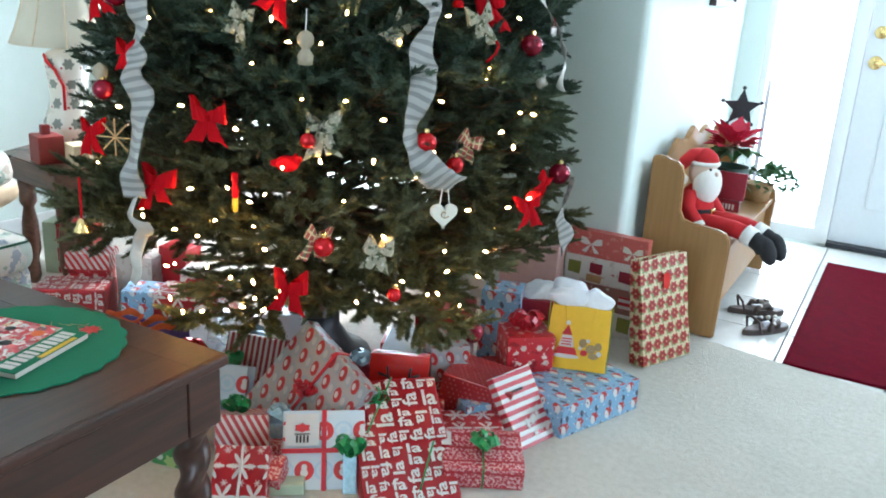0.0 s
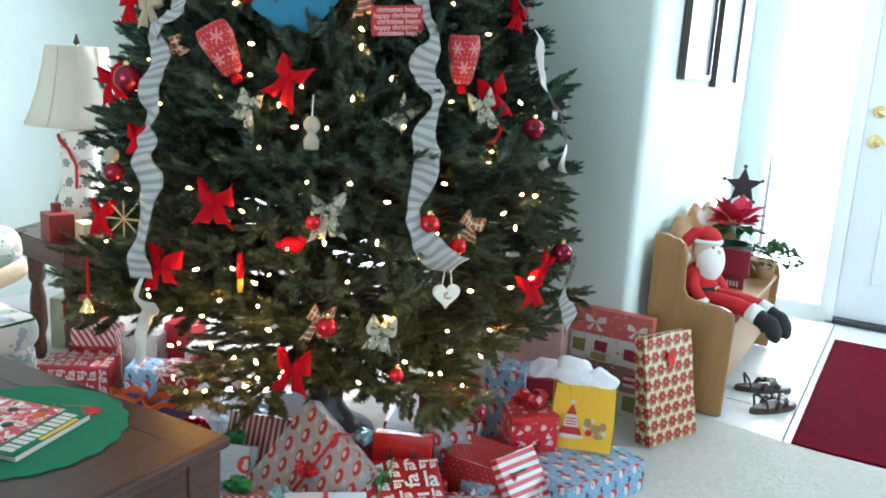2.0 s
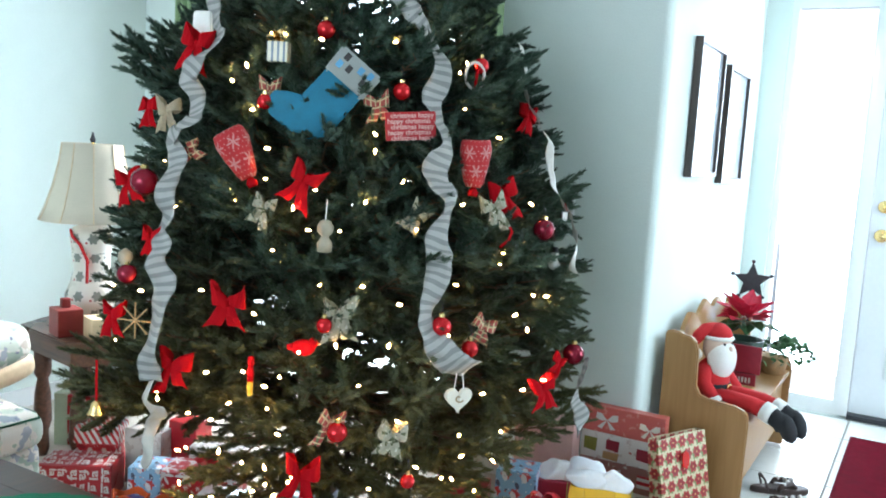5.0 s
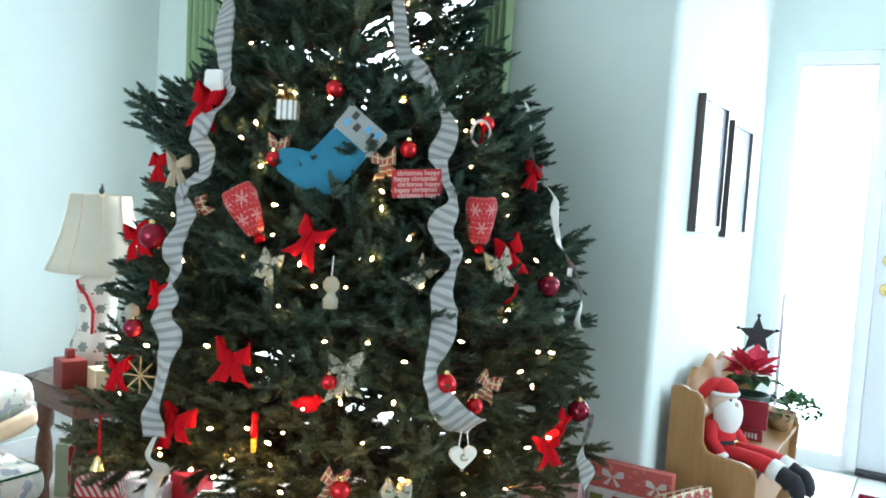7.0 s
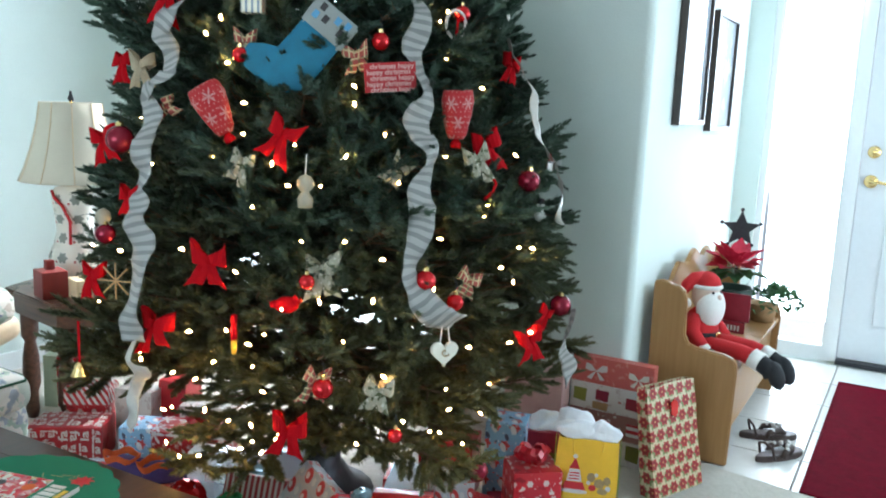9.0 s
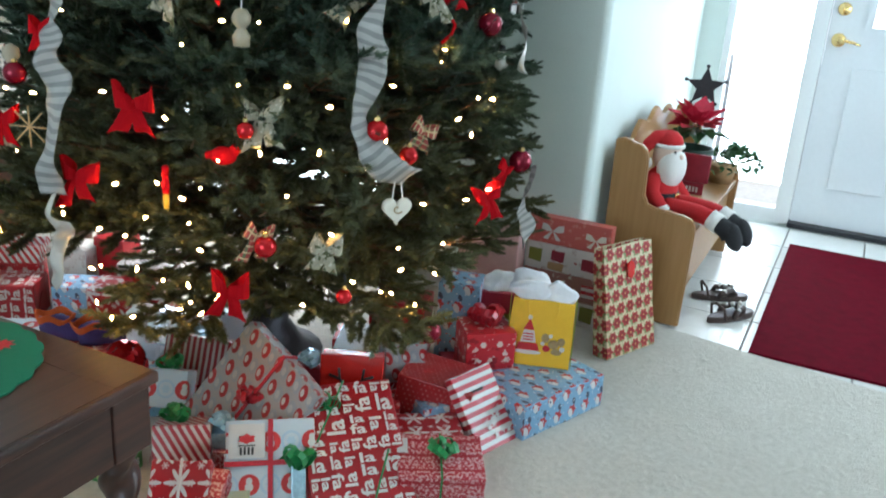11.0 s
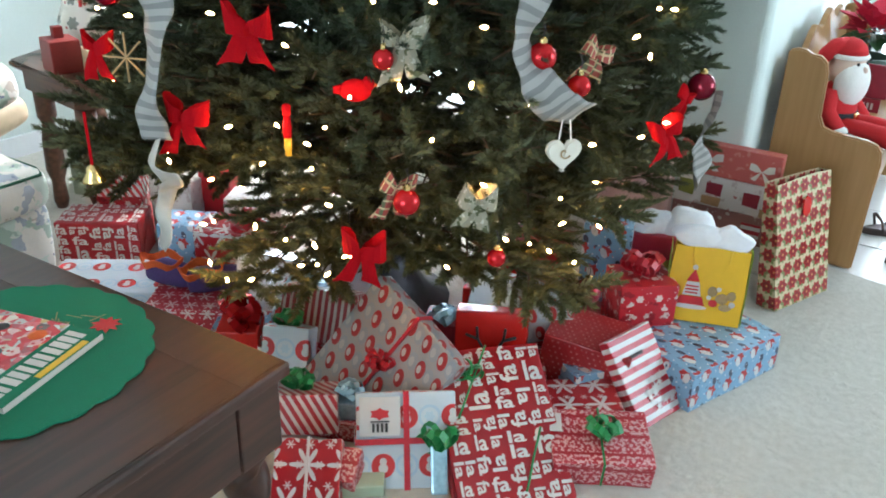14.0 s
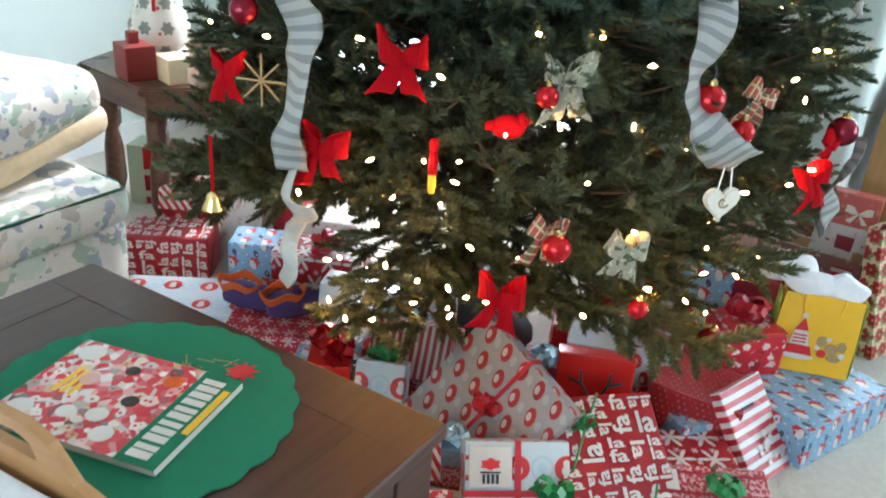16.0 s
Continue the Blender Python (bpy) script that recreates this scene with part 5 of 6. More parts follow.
pg = gift("gift_box", facing((-1.117, 1.512, 0.0), 37, 33), 0.21, 0.075, 0.198, "snowman", "gift in pale blue paper with red snowman circles", seed=3)
for o in pg.children:
    o.location.y = 0.04
part("band", add_box(bmesh.new(), -0.006, 0.006, -0.002, 0.08, -0.002, 0.2), M["red_ribbon"], pg, "narrow red ribbon")
part("band", add_box(bmesh.new(), -0.107, 0.107, -0.0025, 0.08, 0.092, 0.104), M["red_ribbon"], pg, "narrow red ribbon")
tag = part("gift_tag", box(0.085, 0.003, 0.08, 0.001, (-0.055, -0.003, 0.11)), M["ink_white"], pg, "white gift tag with a small basket print")
bm = bmesh.new()
for i in range(4):
    add_box(bm, -0.071 + i * 0.009, -0.066 + i * 0.009, -0.0065, -0.0046, 0.118, 0.136)
add_box(bm, -0.075, -0.035, -0.0065, -0.0046, 0.138, 0.141)
part("print", bm, M["ink_dark"], tag)
part("printed_flower", slab([(0.016 * (1 + 0.4 * (i % 2)) * math.cos(i * 0.52) - 0.055, 0.155 + 0.009 * (1 + 0.4 * (i % 2)) * math.sin(i * 0.52)) for i in range(12)], 0.001), M["ink_red"], tag).location.y = -0.0062
part("tag_toy", box(0.035, 0.012, 0.1, 0.005, (0.065, -0.016, -0.01)), M["silver_blue"], pg, "small blue cardboard figure")
curl_bow(pg, (0.062, -0.02, 0.085), 0.05, "green_ribbon", 8)

sn = gift("gift_box", facing((-1.232, 1.318, 0.0), 32, 46), 0.135, 0.06, 0.165, "flake", "small gift in red paper with large white snowflakes", seed=4)
for o in sn.children:
    o.location.y = 0.032
part("band", add_box(bmesh.new(), -0.003, 0.003, -0.002, 0.064, -0.002, 0.168), M["ink_white"], sn, "thin white string")

kn = gift("gift_box", pose(-0.828, 1.815, 0.0, 12, 0, 30), 0.21, 0.15, 0.07, "knit", "flat gift in red knit-print paper with green bow", seed=5)
for o in kn.children:
    o.location.z = 0.012
curl_bow(kn, (0.0, 0.0, 0.088), 0.042, "green_ribbon", 9)
part("string", add_box(bmesh.new(), -0.002, 0.002, -0.077, 0.077, 0.011, 0.0855), M["green_ribbon"], kn)
part("gift_tag", box(0.026, 0.05, 0.002, 0, (-0.095, 0.03, 0.086)), M["ink_white"], kn, "white gift tag")

gift("gift_box", pose(-0.92, 1.93, 0.0, 0, 0, 36), 0.17, 0.13, 0.07, "flake", "small flat gift in red paper with white snowflakes", seed=14)

sp = gift("gift_box", facing((-0.752, 2.048, 0.0), 72, 38), 0.158, 0.03, 0.222, "stripe", "flat gift in red and white striped paper, leaning", seed=6)
for o in sp.children:
    o.location.y = 0.017
first = None
for i in range(14):
    if first is None:
        first = ob = part("snow_cutout", slab([(0.012 * (1 if n_ % 2 else 0.35) * math.cos(n_ * math.pi / 6), 0.012 * (1 if n_ % 2 else 0.35) * math.sin(n_ * math.pi / 6)) for n_ in range(12)], 0.001), M["ink_white"], sp, "white paper snowflake cut-out")
    else:
        ob = new("snow_cutout", first.data)
        ob.parent = sp
        ob["label"] = "white paper snowflake cut-out"
    ob.matrix_basis = Matrix.Translation((random.uniform(-0.02, 0.055), -0.002 - 0.0002 * i, random.uniform(0.03, 0.1))) @ Matrix.Rotation(random.uniform(0, 3), 4, "Y")
bm = bmesh.new()
for i in range(6):
    add_box(bm, -0.03 + i * 0.008, -0.025 + i * 0.008, -0.003, -0.0008, 0.16, 0.168)
part("tag_print", bm, M["ink_dark"], sp)

gift("gift_box", pose(-0.79, 2.315, 0, 0, 0, 68), 0.34, 0.3, 0.105, "blue_print", "wide gift in light blue paper with small red figures", seed=7)
gift("gift_box", pose(-0.955, 2.05, 0, 0, 0, 55), 0.14, 0.12, 0.09, "blue_print", "gift in grey-blue paper with small figures", seed=17)


def gift_bag(m, w, d, h, paper, label, tissue=True, handles=None):
    g = thing("gift_bag", m, label, "gift bag", "gifts under the tree")
    bm = bmesh.new()
    add_box(bm, -w / 2, w / 2, -d / 2, d / 2, 0, h)
    bmesh.ops.subdivide_edges(bm, edges=bm.edges[:], cuts=4, use_grid_fill=True)
    for v in bm.verts:
        v.co.y *= 1 - 0.35 * v.co.z / h
        v.co += noise.noise_vector(v.co * 13) * 0.004 * (0.3 + v.co.z / h)
    bmesh.ops.delete(bm, geom=[f for f in bm.faces if f.normal.z > 0.8 and f.calc_center_median().z > h * 0.9], context="FACES")
    bm.normal_update()
    uv_box(bm)
    ob = part("paper", bm, M[paper], g)
    ob.modifiers.new("thickness", "SOLIDIFY").thickness = 0.0015
    if tissue:
        for k, (x, hh) in enumerate(((-w * 0.2, 0.7), (w * 0.2, 1.0))):
            bm = ball(w * 0.3, (x, 0, h + 0.016), (1.05, d * 1.25 / w, hh * 0.9), 4)
            for v in bm.verts:
                v.co += noise.noise_vector(v.co * 16 + Vector((k * 5, 0, 0))) * 0.02 + noise.noise_vector(v.co * 60) * 0.003
            part("tissue_paper", bm, M["tissue"], g, "crumpled white tissue paper", True)
    if handles:
        for y in (-d / 3, d / 3):
            part("handle", tube([(w * 0.25 * math.cos(t), y * 1.1, h - 0.09 * math.sin(t)) for t in np.linspace(0, 3.14, 11)], 0.0022, 6), M[handles], g, "", True)
    return g


yb = gift_bag(pose(-0.788, 2.385, 0.107, 0, 0, 18), 0.184, 0.08, 0.205, "yellow", "yellow paper gift bag with white tissue standing on a gift", handles="yellow")
def blob(x, z_, r, tall=1.0, points=14):
    return [(x + r * math.cos(i * 2 * math.pi / points), z_ + r * tall * math.sin(i * 2 * math.pi / points)) for i in range(points)]


bits = [paint(slab([(-0.058, 0.075), (-0.012, 0.075), (-0.02, 0.112), (-0.05, 0.112)], 0.001), 1), paint(slab([(-0.052, 0.114), (-0.02, 0.114), (-0.034, 0.148)], 0.001), 0),
        paint(slab(blob(-0.035, 0.152, 0.007), 0.001), 1), paint(slab([(-0.07, 0.05), (0.0, 0.05), (-0.008, 0.073), (-0.062, 0.073)], 0.001), 0), paint(slab(blob(-0.035, 0.044, 0.042, 0.16), 0.001), 1)]
bits += [paint(slab([(-0.052, 0.081 + 0.009 * k), (-0.02, 0.081 + 0.009 * k), (-0.021, 0.085 + 0.009 * k), (-0.051, 0.085 + 0.009 * k)], 0.0016), 0) for k in range(3)]
bits += [paint(slab(blob(x, z_, r, t), 0.001), k) for x, z_, r, t, k in ((0.015, 0.092, 0.012, 1.2, 2), (0.04, 0.075, 0.016, 0.9, 2), (0.062, 0.085, 0.011, 1.2, 2), (0.02, 0.06, 0.011, 0.9, 0), (0.05, 0.052, 0.016, 0.6, 2), (0.03, 0.1, 0.006, 1.0, 1), (0.066, 0.062, 0.008, 1.0, 1), (0.008, 0.075, 0.006, 1.0, 1))]
for bm in bits[5:8]:
    bmesh.ops.translate(bm, vec=(0, -0.0006, 0), verts=bm.verts[:])
bm = merge(*bits)
for v in bm.verts:
    v.co.y += -0.04 * (1 - 0.35 * v.co.z / 0.205) - 0.005
for s in (-1, 1):
    part("side_panel", slab([(-0.038, 0.0), (0.038, 0.0), (0.026, 0.2), (-0.026, 0.2)], 0.001), M["lime"], yb, "lime green side").matrix_basis = pose(s * 0.097, 0, 0.001, 0, 0, 90)
part("front_print", bm, [M["ink_red"], M["ink_white"], M["straw"]], yb, "small printed red, white and tan shapes")

gift_bag(pose(-0.632, 2.843, 0, -10, 0, 66), 0.25, 0.065, 0.375, "flower_print", "tall cream gift bag printed with red poinsettias", False)
cbag = bpy.data.objects["gift_bag.001"]
part("tag", slab([(0.018 * math.cos(i * 0.785) * (1 + 0.2 * (i % 2)), 0.29 + 0.03 * math.sin(i * 0.785)) for i in range(8)], 0.004), M["red_shiny"], cbag, "red paper tag").location.y = -0.034
gift_bag(pose(-0.94, 2.53, 0, 0, 0, 20), 0.23, 0.1, 0.25, "olive", "olive gift bag with white tissue and red ribbon", True)
ob = bpy.data.objects["gift_bag.002"]
part("ribbon", add_box(bmesh.new(), 0.02, 0.034, -0.056, -0.05, 0.0, 0.22), M["red_ribbon"], ob, "red ribbon")
part("top_band", box(0.236, 0.09, 0.07, 0.004, (0, 0, 0.185)), M["maroon"], ob, "dark red band")

bx = thing("gift_box", pose(-0.905, 2.957, 0, -2, 0, 0), "large flat red and white gift leaning on the wall", "gift", "gifts under the tree")
part("paper", box(0.305, 0.05, 0.092, 0.003, cuts=2, wobble=0.001), M["stocking_print"], bx, "white paper panel")
part("lower_panel", box(0.306, 0.051, 0.095, 0.003, (0, 0, 0.092)), M["rust_print"], bx, "rust brown paper panel")
part("middle_panel", box(0.305, 0.05, 0.1, 0.003, (0, 0, 0.187)), M["stocking_print"], bx, "white paper with stockings")
part("top_panel", box(0.307, 0.052, 0.098, 0.003, (0, 0, 0.287)), M["bow_print"], bx, "red paper with pale bows")
for x, z_, r, ink in ((-0.06, 0.336, 0.04, "ink_white"), (0.1, 0.33, 0.036, "cream")):
    for k in (-1, 1):
        leaf_ = [(x, z_), (x + k * r * 0.5, z_ + r * 0.55), (x + k * r, z_ + r * 0.62), (x + k * r * 1.05, z_ + 0.05 * r), (x + k * r * 0.5, z_ - 0.1 * r)]
        part("printed_bow", slab(leaf_, 0.001), M[ink], bx, "pale printed bow").location.y = -0.0272
        tail_ = [(x, z_), (x + k * r * 0.3, z_ - 0.2 * r), (x + k * r * 0.85, z_ - r * 0.75), (x + k * r * 0.4, z_ - r * 0.85)]
        part("printed_bow", slab(tail_, 0.001), M[ink], bx, "pale printed bow").location.y = -0.0276
for x, z_, w_, h_, ink in ((-0.115, 0.238, 0.05, 0.05, "olive"), (-0.03, 0.246, 0.05, 0.04, "maroon"), (-0.035, 0.206, 0.06, 0.03, "basket"), (0.085, 0.234, 0.05, 0.045, "maroon"), (0.13, 0.2, 0.03, 0.03, "basket"), (0.1, 0.136, 0.06, 0.05, "stripe"), (0.1, 0.05, 0.05, 0.06, "olive")):
    part("printed_stocking", slab([(x - w_ / 2, z_ + h_ / 2), (x + w_ / 2, z_ + h_ / 2), (x + w_ * 0.45, z_ - h_ / 2), (x - w_ * 0.5, z_ - h_ * 0.4)], 0.001), M[ink], bx, "printed stocking").location.y = -0.0266
gift("gift_box", pose(-1.16, 2.86, 0, 0, 0, 8), 0.22, 0.12, 0.34, "pink", "tall gift in plain rose paper behind the tree", seed=9)

# slanting grey gift and the small ones before it
across, up = Vector((0.197, -0.045, -0.092)).normalized(), Vector((0.095, 0.099, 0.221)).normalized()
into = up.cross(across).normalized()
up = across.cross(into)
slant = Matrix.Translation(Vector((-1.372, 1.57, 0.034)) + into * 0.06) @ Matrix((across, into, up)).transposed().to_4x4()
gp = gift("gift_box", slant, 0.28, 0.05, 0.31, "oval", "slanting flat gift in grey paper with red ovals", seed=10)
part("band", add_box(bmesh.new(), -0.004, 0.004, -0.03, 0.03, -0.001, 0.314), M["red_ribbon"], gp, "narrow red ribbon")
curl_bow(gp, (0.0, -0.036, 0.17), 0.036, "red_ribbon", 9)
gift("gift_box", pose(-1.55, 1.765, 0.08, -24, 0, 14), 0.195, 0.1, 0.13, "dark_stripe", "gift in dark red and cream striped paper", seed=11)
gift("gift_box", pose(-1.49, 1.87, 0, 0, 0, 12), 0.22, 0.22, 0.08, "tree_print", "flat gift in red snow-print paper below others", seed=12)
g = gift("gift_box", pose(-1.555, 1.65, 0.06, -25, 0, 25), 0.11, 0.09, 0.1, "snowman", "small gift in white paper with red circles and green bow", seed=13)
curl_bow(g, (0.0, -0.02, 0.105), 0.038, "green_ribbon", 9)
g = gift("gift_box", pose(-1.4, 1.535, 0.02, -20, 0, 35), 0.14, 0.11, 0.09, "hex", "gift in red and cream slanted stripes with green bow", seed=15)
curl_bow(g, (-0.02, -0.02, 0.1), 0.038, "green_ribbon", 8)
g = gift("gift_box", pose(-1.36, 1.62, 0.0, 0, 0, 20), 0.2, 0.14, 0.05, "knit", "flat gift in red print paper below others", seed=16)
g = gift("gift_box", pose(-1.33, 1.6, 0.05, 10, 0, 30), 0.055, 0.05, 0.05, "silver_blue", "small gift in shiny pale blue foil with foil bow", seed=18)
curl_bow(g, (0.0, 0.0, 0.055), 0.035, "silver_blue", 12)
gift("gift_box", pose(-1.2, 1.46, 0.0, 0, 0, 36), 0.1, 0.06, 0.03, "pale_green", "small flat gift in pale green print", seed=20)
gift("gift_box", pose(-1.225, 1.455, 0.03, 20, 0, 20), 0.05, 0.08, 0.04, "knit", "small gift in red print paper", seed=21)

# middle of the pile, below the branches
gift("gift_box", pose(-1.225, 2.075, 0.12, 6, 0, 20), 0.125, 0.15, 0.075, "foil", "gift in shiny white foil", seed=22)
g = gift("gift_box", pose(-1.165, 1.935, 0.075, -14, 0, 26), 0.17, 0.07, 0.125, "red_shiny", "gift in glossy red paper with dark antler shapes", seed=23)
for s in (-1, 1):
    part("antler", tube([(s * 0.012, -0.041, 0.03), (s * 0.03, -0.041, 0.06), (s * 0.06, -0.041, 0.07)], 0.004, 6), M["ink_dark"], g, "", True)
    part("antler", tube([(s * 0.03, -0.041, 0.058), (s * 0.034, -0.041, 0.09)], 0.0035, 6), M["ink_dark"], g, "", True)
g = gift("gift_box", pose(-1.285, 1.925, 0.075, 0, 0, 20), 0.1, 0.09, 0.085, "maroon", "gift in dark red paper with silver bow", seed=24)
curl_bow(g, (0.0, -0.035, 0.085), 0.042, "silver_blue", 13, "silver-blue foil bow")
gift("gift_box", pose(-1.2, 1.97, 0, 0, 0, 28), 0.3, 0.24, 0.075, "red_gold", "wide flat gift in red leaf-print paper below others", seed=25)
gift("gift_box", pose(-1.115, 2.1, 0.1, 0, 0, 48), 0.12, 0.14, 0.115, "oval", "gift in grey paper with red ovals", seed=26)
gift("gift_box", pose(-1.13, 2.13, 0, 0, 0, 48), 0.17, 0.18, 0.1, "tree_print", "gift in red snow-print paper below another", seed=27)
gift("gift_box", pose(-0.985, 2.09, 0.0, 0, 8, 12), 0.21, 0.17, 0.145, "weave", "gift in red and white woven-print paper", seed=28)
g = gift("gift_box", pose(-0.93, 2.3, 0.06, 0, 0, 40), 0.15, 0.13, 0.16, "red_gold", "gift in red paper with pale leaves and red bow", seed=29)
curl_bow(g, (0.0, 0.0, 0.165), 0.06, "red_ribbon", 10)
gift("gift_box", pose(-0.98, 2.36, 0, 0, 0, 40), 0.2, 0.16, 0.06, "maroon", "flat gift in dark red paper below another", seed=30)
gift("gift_box", pose(-1.08, 2.44, 0, 0, 0, 15), 0.13, 0.12, 0.29, "blue_print", "tall gift in blue paper with small figures", seed=31)
gift("gift_box", pose(-1.27, 2.4, 0, 0, 0, 15), 0.18, 0.14, 0.2, "red_paper", "tall gift in plain red paper under the tree", seed=32)
gift("gift_box", pose(-1.3, 2.24, 0, 0, 0, 25), 0.2, 0.14, 0.12, "red_shiny", "gift in glossy red paper under the tree", seed=33)

# pile between the table and the lamp
gift("gift_box", pose(-1.6, 1.68, 0.072, 8, 0, 40), 0.11, 0.08, 0.05, "silver_foil", "small gift in crumpled silver foil", seed=48)
gift("gift_box", pose(-1.74, 1.86, 0.11, -14, 0, 10), 0.13, 0.08, 0.1, "silver_foil", "gift in crumpled silver foil below the branches", seed=49)
gift("gift_box", pose(-1.72, 1.72, 0.0, 0, 0, 30), 0.24, 0.2, 0.07, "blue_print", "gift in blue figure paper beside the tree", seed=34)
gift("gift_box", pose(-1.63, 1.83, 0.07, 12, 0, 18), 0.16, 0.14, 0.07, "snowman", "gift in pale paper with a silver bow", seed=35)
curl_bow(scene.objects["gift_box.%03d" % (len([o for o in scene.objects if o.name.startswith("gift_box")]) - 1)], (0, 0, 0.075), 0.07, "silver_blue", 12, "silver-blue foil bow")
g = gift("gift_box", pose(-1.685, 1.63, 0.07, 0, 0, 35), 0.1, 0.1, 0.08, "red_shiny", "small gift in glossy red foil with tinsel bow", seed=36)
curl_bow(g, (0.0, 0.0, 0.085), 0.06, "red_gloss", 14, "shiny red foil bow")
g = gift("gift_box", pose(-2.0, 1.97, 0.0, 0, 0, 24), 0.25, 0.13, 0.2, "flake", "gift in red paper with large white snowflakes", seed=37)
curl_bow(g, (0.02, -0.02, 0.205), 0.05, "red_ribbon", 9)
gift("gift_box", pose(-1.66, 2.02, 0.0, 0, 0, 30), 0.13, 0.12, 0.2, "foil", "upright gift in shiny white foil", seed=38)
gift("gift_box", pose(-2.515, 1.89, 0.0, 0, 0, 33.5), 0.25, 0.15, 0.13, "fala", "gift in red paper lettered in white beside the sofa", seed=39)
gift("gift_box", pose(-2.24, 1.7, 0.0, 0, 0, 34), 0.34, 0.2, 0.08, "snowman", "flat gift in pale paper with red circles beside another", seed=40)
gift("gift_box", pose(-2.575, 2.02, 0.152, 0, 0, 33), 0.16, 0.12, 0.06, "candy", "gift in red and white striped paper on the pile", seed=41)
gift("gift_box", pose(-2.575, 2.02, 0.0, 0, 0, 33), 0.15, 0.1, 0.15, "red_gold", "gift in red leaf-print paper below another", seed=42)
g = gift("gift_box", pose(-2.93, 2.22, 0.0, 0, 0, 25), 0.2, 0.1, 0.21, "red_paper", "red gift with pale green bands under the end table", seed=43)
for zz in (0.03, 0.11):
    part("band", add_box(bmesh.new(), -0.103, 0.103, -0.054, 0.054, zz, zz + 0.02), M["pale_green"], g, "pale green band")
part("band", add_box(bmesh.new(), -0.104, -0.05, -0.0545, 0.0545, 0.0, 0.2145), M["pale_green"], g, "pale green band")
gift("gift_box", pose(-2.42, 2.12, 0.0, 0, 0, 15), 0.15, 0.12, 0.21, "stocking_print", "upright gift in white and pink print", seed=44)
gift("gift_box", pose(-1.855, 1.875, 0.0, 0, 0, 20), 0.09, 0.08, 0.19, "foil", "small upright gift in glossy white paper", seed=45)
gift("gift_box", pose(-2.25, 1.985, 0.0, 0, 0, 30), 0.15, 0.12, 0.15, "blue_print", "gift in light blue paper with small figures behind others", seed=50)
gift("gift_box", pose(-2.31, 2.2, 0.0, 0, 0, 10), 0.12, 0.1, 0.24, "red_paper", "upright gift in plain red paper behind others", seed=51)
gift("gift_box", pose(-2.12, 2.16, 0.0, 0, 0, 25), 0.18, 0.12, 0.2, "stocking_print", "gift in white and pink print below the branches", seed=52)

words = []
fill_words(-0.128, 0.128, 0.004, 0.126, Matrix.Translation((0, -0.0785, 0)) @ Matrix.Rotation(radians(90), 4, "X"))
fill_words(-0.128, 0.128, -0.072, 0.072, Matrix.Translation((0, 0, 0.1335)))
g2 = [o for o in scene.objects if o.get("label", "").startswith("gift in red paper lettered")][0]
lettering(words, "white_lettering", M["ink_white"], g2, "white words fa and la")

# felt elf slippers in orange and purple
for x, y, a in ((-2.05, 1.75, 20), (-1.94, 1.79, 60)):
    sl = thing("felt_slipper", pose(x, y, 0.09, 0, 0, a), "pointed felt slipper in purple with orange trim on the gifts", "slipper", "felt slippers")
    part("shoe", tube([(-0.07, 0, 0.03), (-0.03, 0, 0.035), (0.03, 0, 0.03), (0.08, 0, 0.03), (0.12, 0, 0.055), (0.125, 0, 0.085)], 0.034, 12, [0.7, 1.1, 1.05, 0.8, 0.4, 0.15]), M["purple"], sl, "", True)
    pts = [(0.055 * math.cos(t) - 0.03, 0.034 * math.sin(t), 0.066 + 0.008 * math.cos(4 * t)) for t in np.linspace(0, 6.283, 25)]
    tr = part("cuff", strip(pts, [(0.3 * math.cos(t), 0.3 * math.sin(t), 1) for t in np.linspace(0, 6.283, 25)], 0.022), M["orange"], sl, "orange zigzag cuff")
    tr.modifiers.new("thickness", "SOLIDIFY").thickness = 0.004
g = gift("gift_box", pose(-1.97, 1.76, 0.0, 0, 0, 30), 0.24, 0.2, 0.085, "tree_print", "flat gift in red snow-print paper under the slippers", seed=46)
gift("gift_box", pose(-1.33, 1.35, 0.0, 0, 0, 12), 0.1, 0.1, 0.09, "green_print", "small gift in green print paper under the table", seed=47).location = (-1.52, 1.42, 0)

# ---- decorations on the tree ----


def hang(name, angle, z, label, category, group="", out=0.012, roll=0.0):
    """A thing hung on the tree's outer skin, turned to face outwards."""
    p = on_tree(angle, z, out)
    face = -52 + 0.55 * (angle + 52) + 90
    return thing(name, Matrix.Translation(p) @ pose(0, 0, 0, 0, 0, face) @ pose(0, 0, 0, 0, roll, 0), label, category, group)


